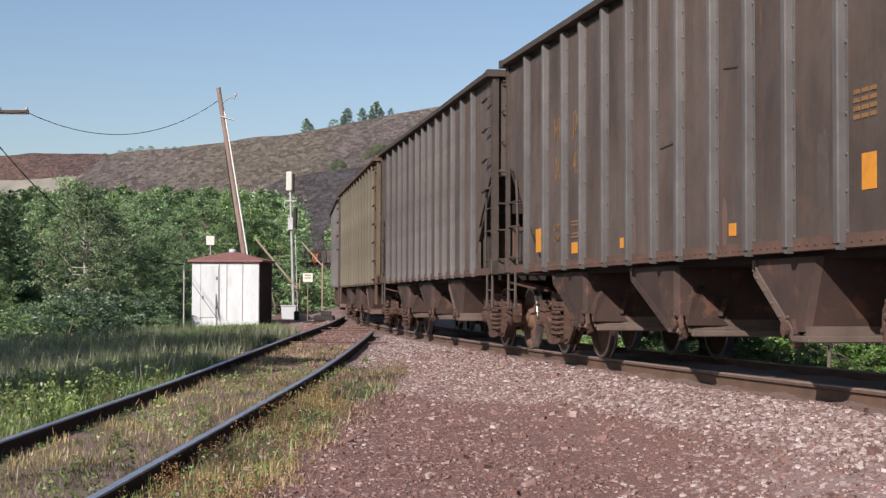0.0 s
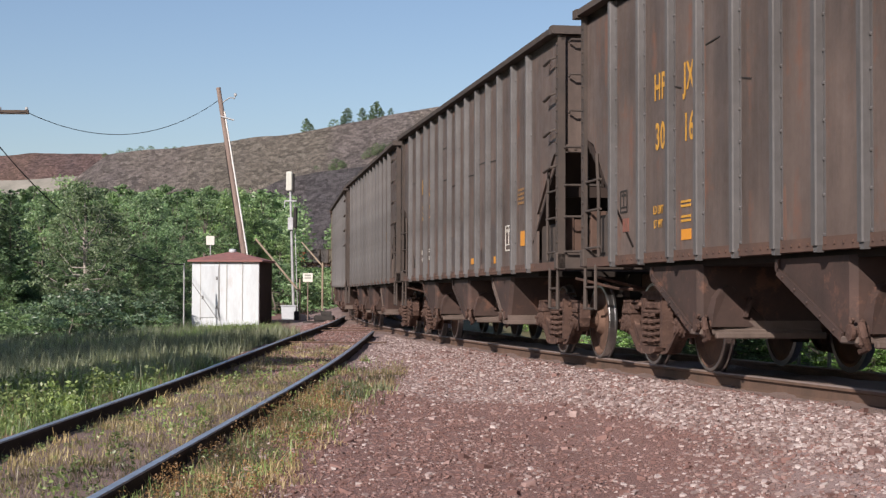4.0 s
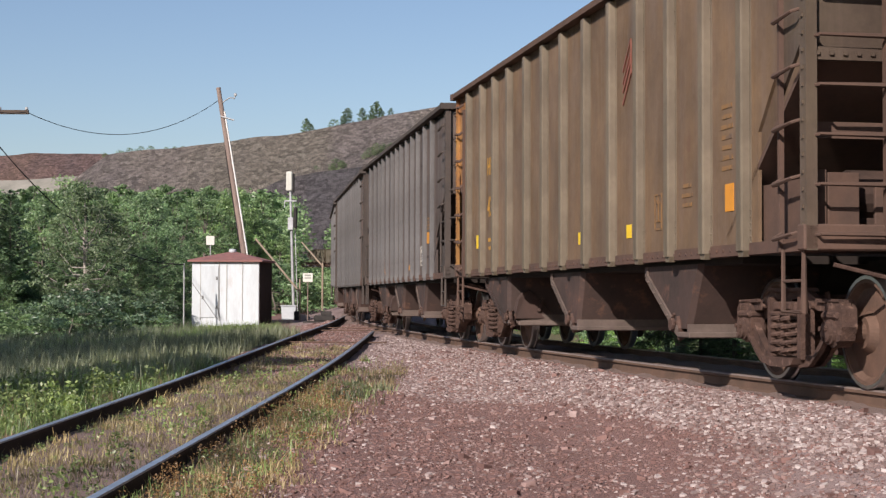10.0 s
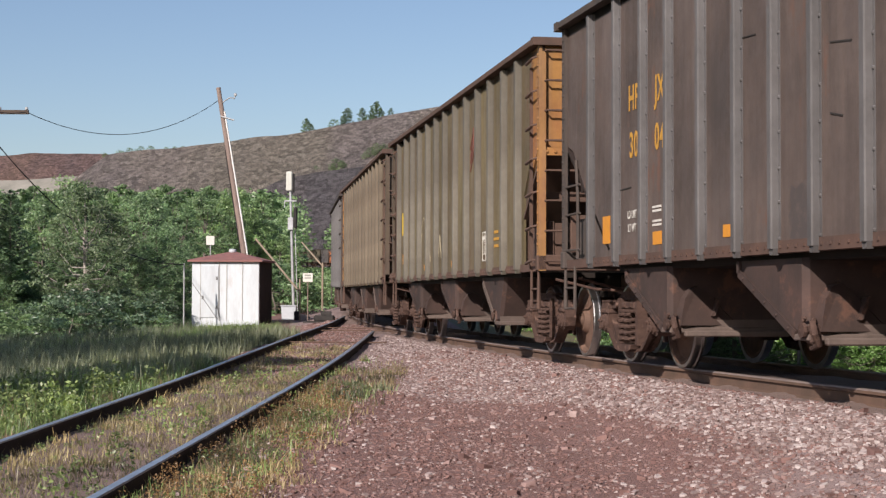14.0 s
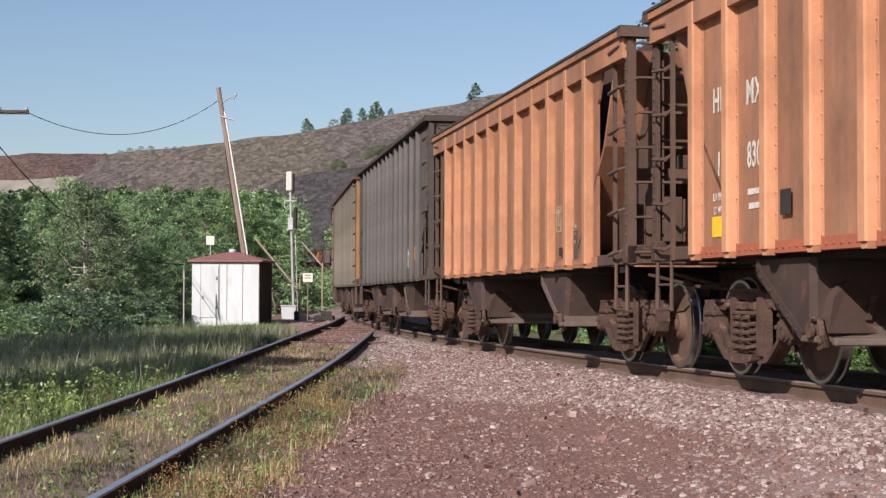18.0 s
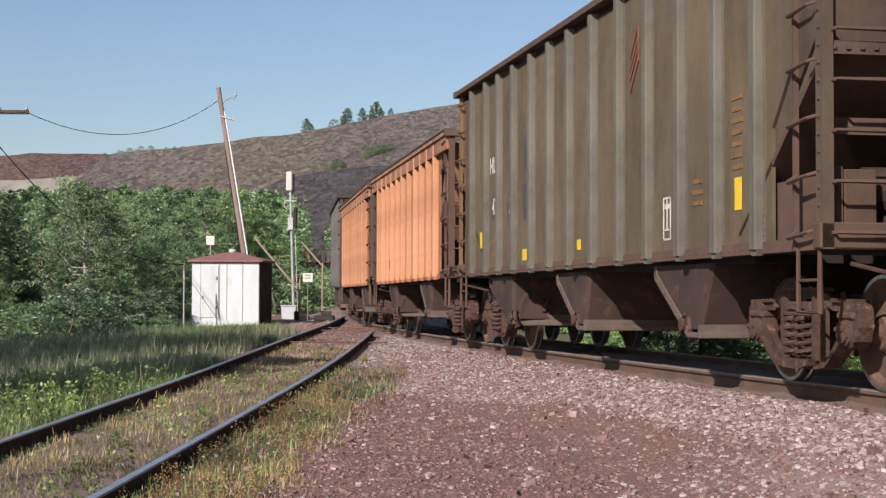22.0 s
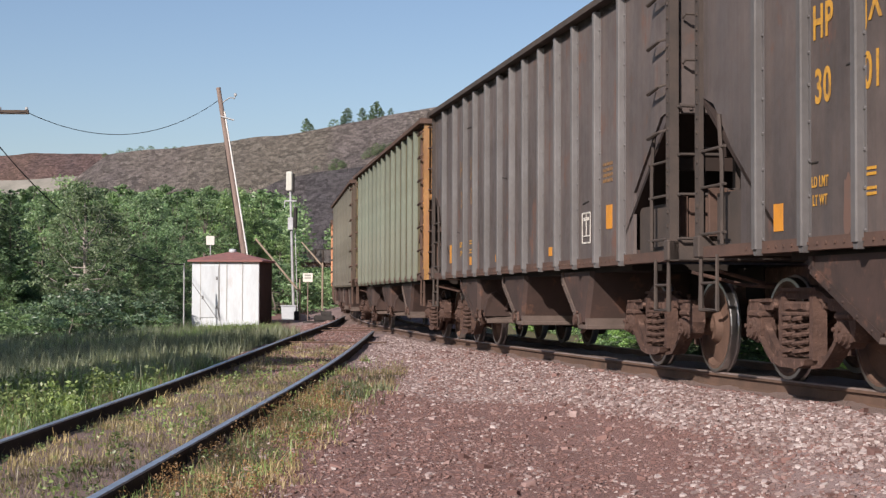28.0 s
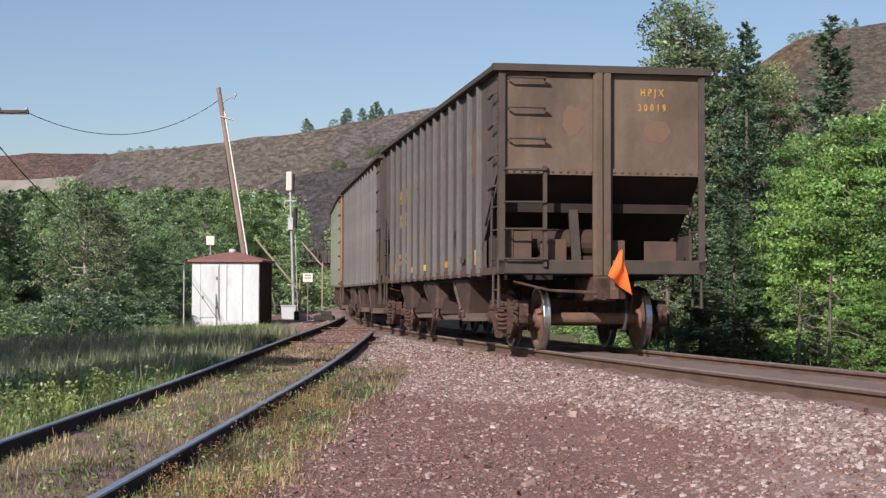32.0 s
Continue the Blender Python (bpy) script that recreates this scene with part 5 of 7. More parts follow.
for n, (b, z, w, h) in enumerate(((5.62, 1.64, 0.32, 0.52), (7.92, 2.62, 0.10, 1.5), (10.72, 2.98, 0.36, 0.8), (2.30, 3.68, 0.36, 0.26), (6.30, 2.5, 0.08, 0.9))):
    blot("M", b, z, w, h, RUST_RUN, "rust_run", random.Random(300 + n))
blot("M", 8.92, 1.80, 0.34, 0.46, SOOT, "stain", random.Random(310))

# the rear of the last car: its number, rust stains and the orange flag
last, last_half = TRAIN["M"], -end_y(SPECS["grey"], -1)
REAR_FACE = Matrix(((1, 0, 0, 0), (0, 0, -1, 0), (0, 1, 0, 0), (0, 0, 0, 1)))
for text, z in (("H P J X", 3.70), ("3 0 0 1 9", 3.48)):
    ob = new("lettering", text_mesh(text, 0.105))
    ob.data.materials.append(YELLOW)
    ob.parent = last
    ob["label"] = "stencilled lettering " + text.replace(" ", "")
    ob.matrix_basis = Matrix.Translation((0.74, -last_half + 0.055, z)) @ REAR_FACE @ Matrix.Diagonal((0.72, 1, 1, 1))

END_RUST = mark_paint("end_rust_stain", (0.152, 0.090, 0.062), (0.128, 0.090, 0.068), 1.0)
for n, (x, z, w, h) in enumerate(((0.82, 3.14, 0.44, 0.34), (-0.42, 3.28, 0.34, 0.44))):
    rnd = random.Random(320 + n)
    ring = [(x + math.cos(k * 0.2856) * w / 2 * rnd.uniform(0.75, 1.1), z + math.sin(k * 0.2856) * h / 2 * rnd.uniform(0.75, 1.1)) for k in range(22)]
    part("rust_stain", Shape().prism(ring, -last_half + 0.056, -last_half + 0.075, "y"), END_RUST, last, "orange rust stain")


def flag_shape():
    s, n, m = Shape(), 9, 7
    v = []
    for j in range(m):
        for i in range(n):
            u, w = i / (n - 1), j / (m - 1)
            a, b = Vector((0.07, 0, 1.43)).lerp(Vector((-0.13, 0, 1.06)), w), Vector((0.09, 0, 1.41)).lerp(Vector((0.21, 0, 0.79)), w)
            p = a.lerp(b, u)
            p.y = -last_half - 0.72 + 0.05 * math.sin(u * 7 + w * 4) * (0.3 + w) + 0.02 * math.sin(w * 9)
            v.append(p)
    return s.add(v, [(j * n + i, j * n + i + 1, (j + 1) * n + i + 1, (j + 1) * n + i) for j in range(m - 1) for i in range(n - 1)])


flag = part("flag", flag_shape(), plain("orange_flag_cloth", (0.85, 0.16, 0.04), (0.72, 0.13, 0.03), 3.0, 0.7), last, "bright orange warning flag on the last coupler", smooth_faces=True)
thick = flag.modifiers.new("cloth", "SOLIDIFY")
thick.thickness = 0.006
part("flag_stick", Shape().rod((0.07, -last_half - 0.70, 1.44), (0.15, -last_half - 0.52, 0.80), 0.012, 6), TIE, last)

# ---------------------------------------------------------------- shed, pole and signal
def ground_at(x, y):
    return float(ground_height(x, y))


WHITE = plain("white_painted_metal", (0.565, 0.615, 0.645), (0.48, 0.515, 0.54), 1.2, 0.5, 0.0, 0.05, stretch=(2, 2, 0.4), spots=(0.50, 0.51, 0.52))
# brown paint, darkened further for the shade on the side away from the sun
BROWN_SIDE = plain("shade_dark_brown_boards", (0.045, 0.033, 0.03), (0.03, 0.024, 0.022), 3.0, 0.8)
ROOF_RED = plain("rusty_red_roof", (0.27, 0.13, 0.115), (0.19, 0.105, 0.10), 3.0, 0.8, 0.0, 0.3)


GALV_DARK = plain("dull_grey_metal", (0.22, 0.22, 0.22), (0.16, 0.16, 0.16), 4.0, 0.6)


def shed():
    y0 = 66.0
    x0, x1 = (340 - 784) / F_PX * y0, (460 - 784) / F_PX * y0
    base = EYE_Z - (569 - HORIZON) / F_PX * y0
    top = EYE_Z + (HORIZON - 462) / F_PX * y0
    w = x1 - x0
    sh = thing("equipment_shed", Matrix.Translation((x0, y0, base)) @ pose(0, 0, 0, 0, 0, -4), "white sheet-metal equipment shed with a red hipped roof", "shed")
    h = top - base
    part("body", Shape().box(0, w, 0, w, -0.3, h, c=0.02), WHITE, sh)
    # sheet laid over the right wall: brown, with its shade painted in
    part("side_wall", Shape().box(w + 0.003, w + 0.03, 0.01, w - 0.01, -0.3, h - 0.02), BROWN_SIDE, sh, "brown side wall with its shade in the dark colour")
    part("door", Shape().box(0.38, 1.12, -0.035, -0.002, 0.12, h - 0.25, c=0.01), WHITE, sh)
    for x, z in ((1.05, 0.55), (1.05, 1.75), (0.46, 0.95)):
        part("hinge" if x > 1 else "handle", Shape().box(x - 0.04, x + 0.04, -0.06, -0.036, z - 0.07, z + 0.07, c=0.008), GALV_DARK, sh)
    part("brace_cable", Shape().rod((0.02, -0.06, 1.55), (1.1, -0.06, 0.05), 0.014, 6), GALV_DARK, sh, "slanting grey cable across the front")
    part("vent_cap", Shape().lathe([(0, 0.12), (0.05, 0.16), (0.14, 0.16), (0.17, 0.05)], (w / 2, w / 2, h + 0.33), 12, "z"), WHITE, sh)
    for x in (0.36, 1.15, 1.46, 2.12):
        part("seam", Shape().box(x - 0.015, x + 0.015, -0.028, -0.001, 0.0, h - 0.06), plain("seam_grey", (0.45, 0.44, 0.42), (0.38, 0.37, 0.36), 4), sh)
    o = 0.16
    part("roof", Shape().add([(-o, -o, h), (w + o, -o, h), (w + o, w + o, h), (-o, w + o, h), (w / 2 - 0.2, w / 2, h + 0.36), (w / 2 + 0.2, w / 2, h + 0.36), (-o, -o, h - 0.08), (w + o, -o, h - 0.08), (w + o, w + o, h - 0.08), (-o, w + o, h - 0.08)],
                             [(0, 1, 5, 4), (1, 2, 5), (2, 3, 4, 5), (3, 0, 4), (6, 9, 8, 7), (0, 6, 7, 1), (1, 7, 8, 2), (2, 8, 9, 3), (3, 9, 6, 0)]), ROOF_RED, sh, "faded red roof")
    return sh


shed()


WOOD_GREY = plain("weathered_pole_wood", (0.27, 0.205, 0.175), (0.17, 0.13, 0.115), 4.0, 0.95, 0.0, 0.4, stretch=(4, 4, 0.3))
WOOD_PALE = plain("pale_dry_wood", (0.36, 0.29, 0.22), (0.25, 0.20, 0.155), 4.0, 0.95, 0.0, 0.4, stretch=(4, 4, 0.3))
GALV = plain("galvanised_steel", (0.50, 0.51, 0.52), (0.38, 0.39, 0.40), 4.0, 0.5, 0.3, 0.05)
WHITE_PVC = plain("white_conduit", (0.72, 0.71, 0.69), (0.60, 0.59, 0.57), 3.0, 0.5)
SIGN_WHITE = plain("sign_face", (0.66, 0.66, 0.60), (0.55, 0.55, 0.50), 3.0, 0.6)
CABLE = plain("black_cable", (0.02, 0.02, 0.022), (0.03, 0.03, 0.032), 3.0, 0.6)
CASE_BLUE = plain("pale_grey_case", (0.50, 0.53, 0.56), (0.40, 0.43, 0.46), 2.0, 0.5)


def spot(px, py, y):
    """A point in a direction of the eye, at distance y."""
    return Vector(((px - 784) / F_PX * y, y, EYE_Z + (HORIZON - py) / F_PX * y))


def leaning_pole():
    y = 71
    foot, head = spot(453, 556, y), spot(384, 156, y)
    foot.z = ground_at(foot.x, y) - 0.3
    pole = thing("utility_pole", Matrix.Translation(foot), "leaning weathered wooden utility pole with white conduit", "utility pole")
    d = head - foot
    part("shaft", Shape().rod((0, 0, 0), d, 0.15, 12, 0.10), WOOD_GREY, pole)
    side = Vector((0.16, -0.05, 0))
    part("conduit", Shape().rod(side * 1.1, d * 0.90 + side * 0.75, 0.036, 8), WHITE_PVC, pole, "white plastic conduit")
    part("ground_wire", Shape().rod(Vector((-0.19, -0.1, 0.2)), d * 0.74 + Vector((-0.12, -0.08, 0)), 0.018, 6), CABLE, pole)
    part("bracket", Shape().tube([d * 0.93, d * 0.93 + Vector((0.18, -0.05, 0.16)), d * 0.93 + Vector((0.42, -0.08, 0.30)), d * 0.93 + Vector((0.62, -0.1, 0.26)), d * 0.93 + Vector((0.66, -0.1, 0.40))], 0.025), GALV, pole, "curved steel bracket")
    part("insulator", Shape().lathe([(0, 0.03), (0.02, 0.07), (0.10, 0.07), (0.14, 0.03)], d * 0.93 + Vector((0.66, -0.1, 0.36)), 10, "z"), GALV, pole)
    part("clamp", Shape().rod(d * 0.88 + Vector((-0.1, -0.1, 0)), d * 0.865 + Vector((0.5, -0.1, -0.02)), 0.035, 8), GALV, pole)
    part("strut", Shape().rod(spot(452, 424, 70.6) - foot, spot(534, 522, 70.6) - foot, 0.045, 8), WOOD_PALE, pole, "pale wooden strut")
    return pole


def wire(name, a, b, sag, label, r=0.012):
    pts = [a.lerp(b, k / 24) - Vector((0, 0, sag * 4 * (k / 24) * (1 - k / 24))) for k in range(25)]
    tagged(part(name, Shape().tube(pts, r, 5), CABLE), label, "cable")


def wires():
    top, arm = spot(384, 179, 71), spot(44, 201, 58)
    wire("overhead_wire", top, arm, 1.15, "sagging black overhead wire on the leaning pole", 0.014)
    wire("overhead_wire", arm, spot(-220, 100, 40), 0.5, "black overhead wire from the crossarm", 0.014)
    wire("service_wire", spot(-150, 60, 50), spot(326, 470, 64), 1.9, "thick black service wire before the woods", 0.02)
    base = spot(-36, 560, 58)
    base.z = ground_at(base.x, base.y) - 0.2
    pole = thing("crossarm_pole", Matrix.Translation(base), "wooden utility pole with a crossarm", "utility pole")
    h = spot(0, 201, 58).z - base.z
    part("shaft", Shape().rod((0, 0, 0), (0, 0, h + 0.6), 0.14, 12, 0.10), TIE, pole)
    part("crossarm", Shape().box(-1.7, 1.76, -0.17, -0.05, h - 0.09, h + 0.06, c=0.01), TIE, pole)
    for x in (-1.5, -0.6, 0.7, 1.68):
        part("insulator", Shape().lathe([(0, 0.03), (0.02, 0.06), (0.08, 0.06), (0.12, 0.03)], (x, -0.11, h + 0.06), 10, "z"), GALV, pole)


def signal():
    y = 74
    foot, head = spot(521, 556, y), spot(512, 306, y)
    foot.z = ground_at(foot.x, y)
    sg = thing("railway_signal", Matrix.Translation(foot), "tall grey railway signal mast with a white head", "signal")
    d = head - foot
    u = y / F_PX
    part("mast", Shape().rod((0, 0, -0.2), d * 0.97, 0.075, 12, 0.055), GALV, sg)
    part("head_case", Shape().box(-6 * u, 4.5 * u, -0.16, 0.1, d.z - 33 * u, d.z + 1 * u, Matrix.Translation((d.x, 0, 0)), c=0.03), SIGN_WHITE, sg, "white signal head case")
    part("backboard", Shape().box(4.5 * u, 8 * u, -0.12, 0.14, d.z - 36 * u, d.z - 2 * u, Matrix.Translation((d.x, 0, 0)), c=0.03), BLACK, sg, "black backboard")
    part("step_arm", Shape().box(-10 * u, 11 * u, -0.1, 0.05, d.z - 52 * u, d.z - 50 * u, Matrix.Translation((d.x * 0.85, 0, 0))).box(-10.5 * u, -9.5 * u, -0.1, 0.0, d.z - 63 * u, d.z - 50 * u, Matrix.Translation((d.x * 0.85, 0, 0))), GALV, sg)
    part("lower_case", Shape().box(-6 * u, 4 * u, -0.15, 0.1, d.z - 103 * u, d.z - 80 * u, Matrix.Translation((d.x * 0.65, 0, 0)), c=0.03), GALV, sg)
    part("lower_target", Shape().lathe([(-0.03, 0.02), (-0.03, 0.36), (0.03, 0.36), (0.03, 0.02)], (d.x * 0.65 + 8 * u, 0.05, d.z - 83 * u), 20, "x").add([], []), BLACK, sg, "black round target")
    part("lamp_hood", Shape().box(5 * u, 11 * u, -0.3, 0.1, d.z - 100 * u, d.z - 62 * u, Matrix.Translation((d.x * 0.68, 0, 0)), c=0.05), BLACK, sg, "black lamp hood")
    part("ladder", Shape().rod((0.16, 0.1, 0.3), (d.x * 0.8 + 0.16, 0.1, d.z - 55 * u), 0.018, 6), GALV, sg)
    box = spot(512, 560, 73)
    box.z = ground_at(box.x, box.y)
    case = thing("relay_case", Matrix.Translation(box), "pale grey relay case beside the signal", "equipment case")
    part("body", Shape().prism([(-0.30, 0.0), (0.28, 0.0), (0.34, 0.62), (-0.34, 0.62)], -0.25, 0.2, "y"), CASE_BLUE, case)
    part("lid", Shape().box(-0.37, 0.37, -0.28, 0.23, 0.622, 0.68, c=0.01), CASE_BLUE, case)
    block = spot(533, 562, 72)
    block.z = ground_at(block.x, block.y)
    ped = thing("concrete_pedestal", Matrix.Translation(block), "pale concrete pedestal with a black cover", "pedestal")
    part("block", Shape().prism([(-0.05, 0), (0.5, 0), (0.38, 0.20), (-0.05, 0.30)], -0.2, 0.2, "y"), plain("pale_concrete", (0.42, 0.38, 0.35), (0.34, 0.30, 0.28), 4, 0.9), ped)
    part("cover", Shape().box(-0.30, -0.06, -0.2, 0.2, 0, 0.42, c=0.03), BLACK, ped)


def posts_and_signs():
    def sign(name, px, top, bottom, y, w, h, label, bars=0):
        c = spot(px, (top + bottom) / 2, y)
        g = ground_at(c.x, y)
        ob = thing(name, Matrix.Translation((c.x, y, g)), label, "sign")
        part("post", Shape().rod((0, 0.03, -0.2), (0, 0.03, c.z - g + h * 0.3), 0.024, 8), WOOD_GREY if bars else GALV, ob)
        board = part("board", Shape().box(-w / 2, w / 2, -0.02, 0.0, c.z - g - h / 2, c.z - g + h / 2, c=0.006), SIGN_WHITE, ob)
        for k in range(bars):
            z = c.z - g + h * (0.25 - 0.3 * k)
            part("text_bar", Shape().box(-w * 0.33, w * 0.33, -0.026, -0.021, z - 0.035, z + 0.035), plain("bar_grey", (0.3, 0.3, 0.28), (0.36, 0.36, 0.33), 6), board)
    sign("track_sign", 545, 485, 500, 68, 0.42, 0.38, "small white sign board with unreadable lines on a post", 2)
    sign("antenna_panel", 372, 420, 435, 69.5, 0.36, 0.40, "white square panel on a thin post behind the shed")
    for name, px, t, y, r, mat, label in (("marker_post", 531, 495, 70, 0.035, WOOD_PALE, "thin pale wooden marker post"), ("marker_post", 571, 466, 72, 0.045, WOOD_PALE, "thin pale marker post beside the track"), ("thin_post", 326, 468, 64, 0.03, GALV, "thin grey metal post beside the shed")):
        c = spot(px, t, y)
        g = ground_at(c.x, y)
        tagged(part(name, Shape().rod((0, 0, -0.2), (0, 0, c.z - g), r, 8), mat, None, "", None, (c.x, y, g)), label, "post")
    a, b = spot(534, 430, 73.0), spot(568, 469, 72.0)
    tagged(part("raised_arm", Shape().tube([a, b, b + Vector((0.12, 0, -0.1))], 0.032, 8), WOOD_PALE), "pale wooden arm slanting down to a post", "barrier arm")
    # switch machine beside the points, and its rods
    c = spot(573, 551, 60)
    g = ground_at(c.x, c.y)
    sw = thing("switch_machine", Matrix.Translation((c.x, c.y, g)), "low black switch machine beside the points", "switch machine")
    part("case", Shape().box(-0.35, 0.42, -0.3, 0.3, 0.02, 0.26, c=0.05), BLACK, sw)
    part("motor", Shape().rod((-0.1, 0, 0.30), (0.3, 0, 0.30), 0.12, 12), BLACK, sw)
    part("base_plate", Shape().box(-0.75, 0.6, -0.35, 0.35, -0.02, 0.04), BLACK, sw)
    for y in (31.0, 40.5, 44.0):
        x0 = float(np.interp(y, SIDE_Y, SIDE_X))
        z = ground_at(x0, y)
        tagged(part("switch_rod", Shape().rod((x0 - 1.0, y, z + 0.07), (x0 + 1.2, y + 0.3, z + 0.05), 0.014, 6), RAIL_SIDE), "rusty rod lying across the siding", "rod")


leaning_pole()
wires()
signal()
posts_and_signs()

# ---------------------------------------------------------------- plants
RNG = np.random.default_rng(7)


def quads_mesh(name, centre, along, across, mats):
    """A mesh of many small leaves: centre, half-length and half-width vectors, one kite each."""
    n = len(centre)
    v = np.stack([centre - along, centre + across * 0.9 - along * 0.1, centre + along, centre - across * 0.9 - along * 0.1], 1).reshape(-1, 3)
    me = bpy.data.meshes.new(name)
    me.vertices.add(4 * n)
    me.vertices.foreach_set("co", v.ravel())
    me.loops.add(4 * n)
    me.loops.foreach_set("vertex_index", np.arange(4 * n))
    me.polygons.add(n)
    me.polygons.foreach_set("loop_start", np.arange(0, 4 * n, 4))
    me.polygons.foreach_set("loop_total", np.full(n, 4))
    for m in mats:
        me.materials.append(m)
    me.update()
    me.validate()
    return me


def unit(a):
    return a / np.maximum(np.linalg.norm(a, axis=-1, keepdims=True), 1e-6)


def leaf_vectors(n, size, droop=0.3, flat=0.5):
    """Random leaf directions: along and across, leaves lie rather flat."""
    a = RNG.normal(size=(n, 3))
    a[:, 2] = a[:, 2] * flat - droop
    a = unit(a)
    b = unit(np.cross(a, unit(RNG.normal(size=(n, 3)) * (1, 1, 0.35) + (0, 0, 0.2))))
    ln = size * RNG.uniform(0.6, 1.3, (n, 1))
    return a * ln, b * ln * 0.55


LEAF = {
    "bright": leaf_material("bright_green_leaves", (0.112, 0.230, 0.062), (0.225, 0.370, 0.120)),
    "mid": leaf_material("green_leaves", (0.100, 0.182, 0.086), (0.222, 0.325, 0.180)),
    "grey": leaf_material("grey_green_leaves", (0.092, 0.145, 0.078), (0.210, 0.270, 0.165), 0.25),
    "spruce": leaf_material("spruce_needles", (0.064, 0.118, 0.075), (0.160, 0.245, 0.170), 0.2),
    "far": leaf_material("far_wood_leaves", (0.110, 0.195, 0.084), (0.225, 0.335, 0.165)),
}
BARK = plain("grey_bark", (0.20, 0.18, 0.155), (0.11, 0.095, 0.08), 6.0, 0.95, 0.0, 0.5, stretch=(3, 3, 0.6))
BARK_PALE = plain("pale_bark", (0.45, 0.42, 0.38), (0.26, 0.23, 0.20), 5.0, 0.9, 0.0, 0.4, stretch=(2, 2, 1))


def leafy_template(key, height, spread, clumps, leaves, size, low=0.15, seed=1, flat=0.62):
    """Trunk shape and crown mesh of a broad-leaved tree."""
    rnd = random.Random(seed)
    s, tips = Shape(), []
    top = Vector((rnd.uniform(-0.2, 0.2), rnd.uniform(-0.2, 0.2), height * 0.9))
    path = [Vector((0, 0, -0.4))] + [Vector((top.x * k + rnd.uniform(-0.06, 0.06) * height * 0.3, top.y * k + rnd.uniform(-0.06, 0.06) * height * 0.3, height * 0.9 * k)) for k in (0.25, 0.5, 0.75, 1.0)]
    r0 = 0.018 * height
    for i, (p, q) in enumerate(zip(path, path[1:])):
        s.rod(p, q, r0 * (1 - i * 0.22), 8, r0 * (1 - (i + 1) * 0.22))
    for k in range(clumps):
        u = low + (1 - low) * (k + rnd.random()) / clumps
        a = k * 2.4 + rnd.uniform(-0.5, 0.5)
        wide = spread * (math.sin(math.pi * min(1, (u * 0.86 + 0.12))) ** 0.7) * rnd.uniform(0.55, 1.08)
        base = path[1].lerp(path[-1], max(0, u - 0.2))
        tip = Vector((top.x * u + wide * math.cos(a), top.y * u + wide * math.sin(a), height * u + rnd.uniform(-0.04, 0.04) * height))
        if k % 2 == 0:
            midp = base.lerp(tip, 0.5) + Vector((0, 0, -0.05 * height))
            s.rod(base, midp, r0 * 0.28, 5, r0 * 0.18)
            s.rod(midp, tip, r0 * 0.18, 5, r0 * 0.06)
        tips.append((tip, rnd.uniform(0.55, 1.15)))
        if rnd.random() < 0.6:
            tips.append((base.lerp(tip, 0.6), rnd.uniform(0.5, 0.8)))
    cen = []
    for tip, k in tips:
        n = int(leaves * k / len(tips))
        rad = spread * 0.20 * k
        d = unit(RNG.normal(size=(n, 3))) * (RNG.uniform(0.15, 1, (n, 1)) ** 0.6) * rad * (1.2, 1.2, flat)
        cen.append(d + np.array(tip))
    cen = np.concatenate(cen)
    al, ac = leaf_vectors(len(cen), size)
    return s.mesh("trunk"), (cen, al, ac)


def spruce_template(height, spread, tiers, leaves, size, seed=1):
    rnd = random.Random(seed)
    s = Shape()
    s.rod((0, 0, -0.4), (0, 0, height), 0.014 * height, 8, 0.006)
    cen, al, ac = [], [], []
    for k in range(tiers):
        u = 0.06 + 0.92 * (k / (tiers - 1)) ** 0.95
        z = height * u
        ln = spread * (1 - u) ** 0.85 + 0.10
        for j in range(rnd.randint(5, 8)):
            a = rnd.uniform(0, 6.283)
            length = ln * rnd.uniform(0.6, 1.15)
            if rnd.random() < 0.08:
                continue
            d = np.array((math.cos(a), math.sin(a), 0))
            lift = -0.30 + 0.75 * u
            if k % 2 == 0 and u < 0.85:
                s.rod((0, 0, z), tuple(d * length * 0.9 + (0, 0, z + lift * length * 0.7)), 0.012, 4, 0.004)
            n = max(8, int(leaves * length / (spread * tiers * 3.4)))
            f = RNG.uniform(0.12, 1, n) ** 0.8
            side = np.array((-d[1], d[0], 0))
            w = RNG.uniform(-1, 1, n) * (1.08 - f) * 0.42 * length
            p = d[None] * (f * length)[:, None] + side[None] * w[:, None]
            p[:, 2] += z + lift * f * length + 0.10 * length * f * f + RNG.normal(size=n) * 0.02 - abs(w) * 0.25
            dirv = unit(d[None] * 0.8 + side[None] * np.sign(w)[:, None] * 0.7 + RNG.normal(size=(n, 3)) * 0.3)
            cen.append(p)
            al.append(dirv * size * RNG.uniform(0.6, 1.3, (n, 1)))
            ac.append(unit(np.cross(dirv, RNG.normal(size=(n, 3)) * 1.0 + (0, 0, 0.7))) * size * 0.35)
    return s.mesh("trunk"), tuple(np.concatenate(q) for q in (cen, al, ac))


TEMPLATES = {}


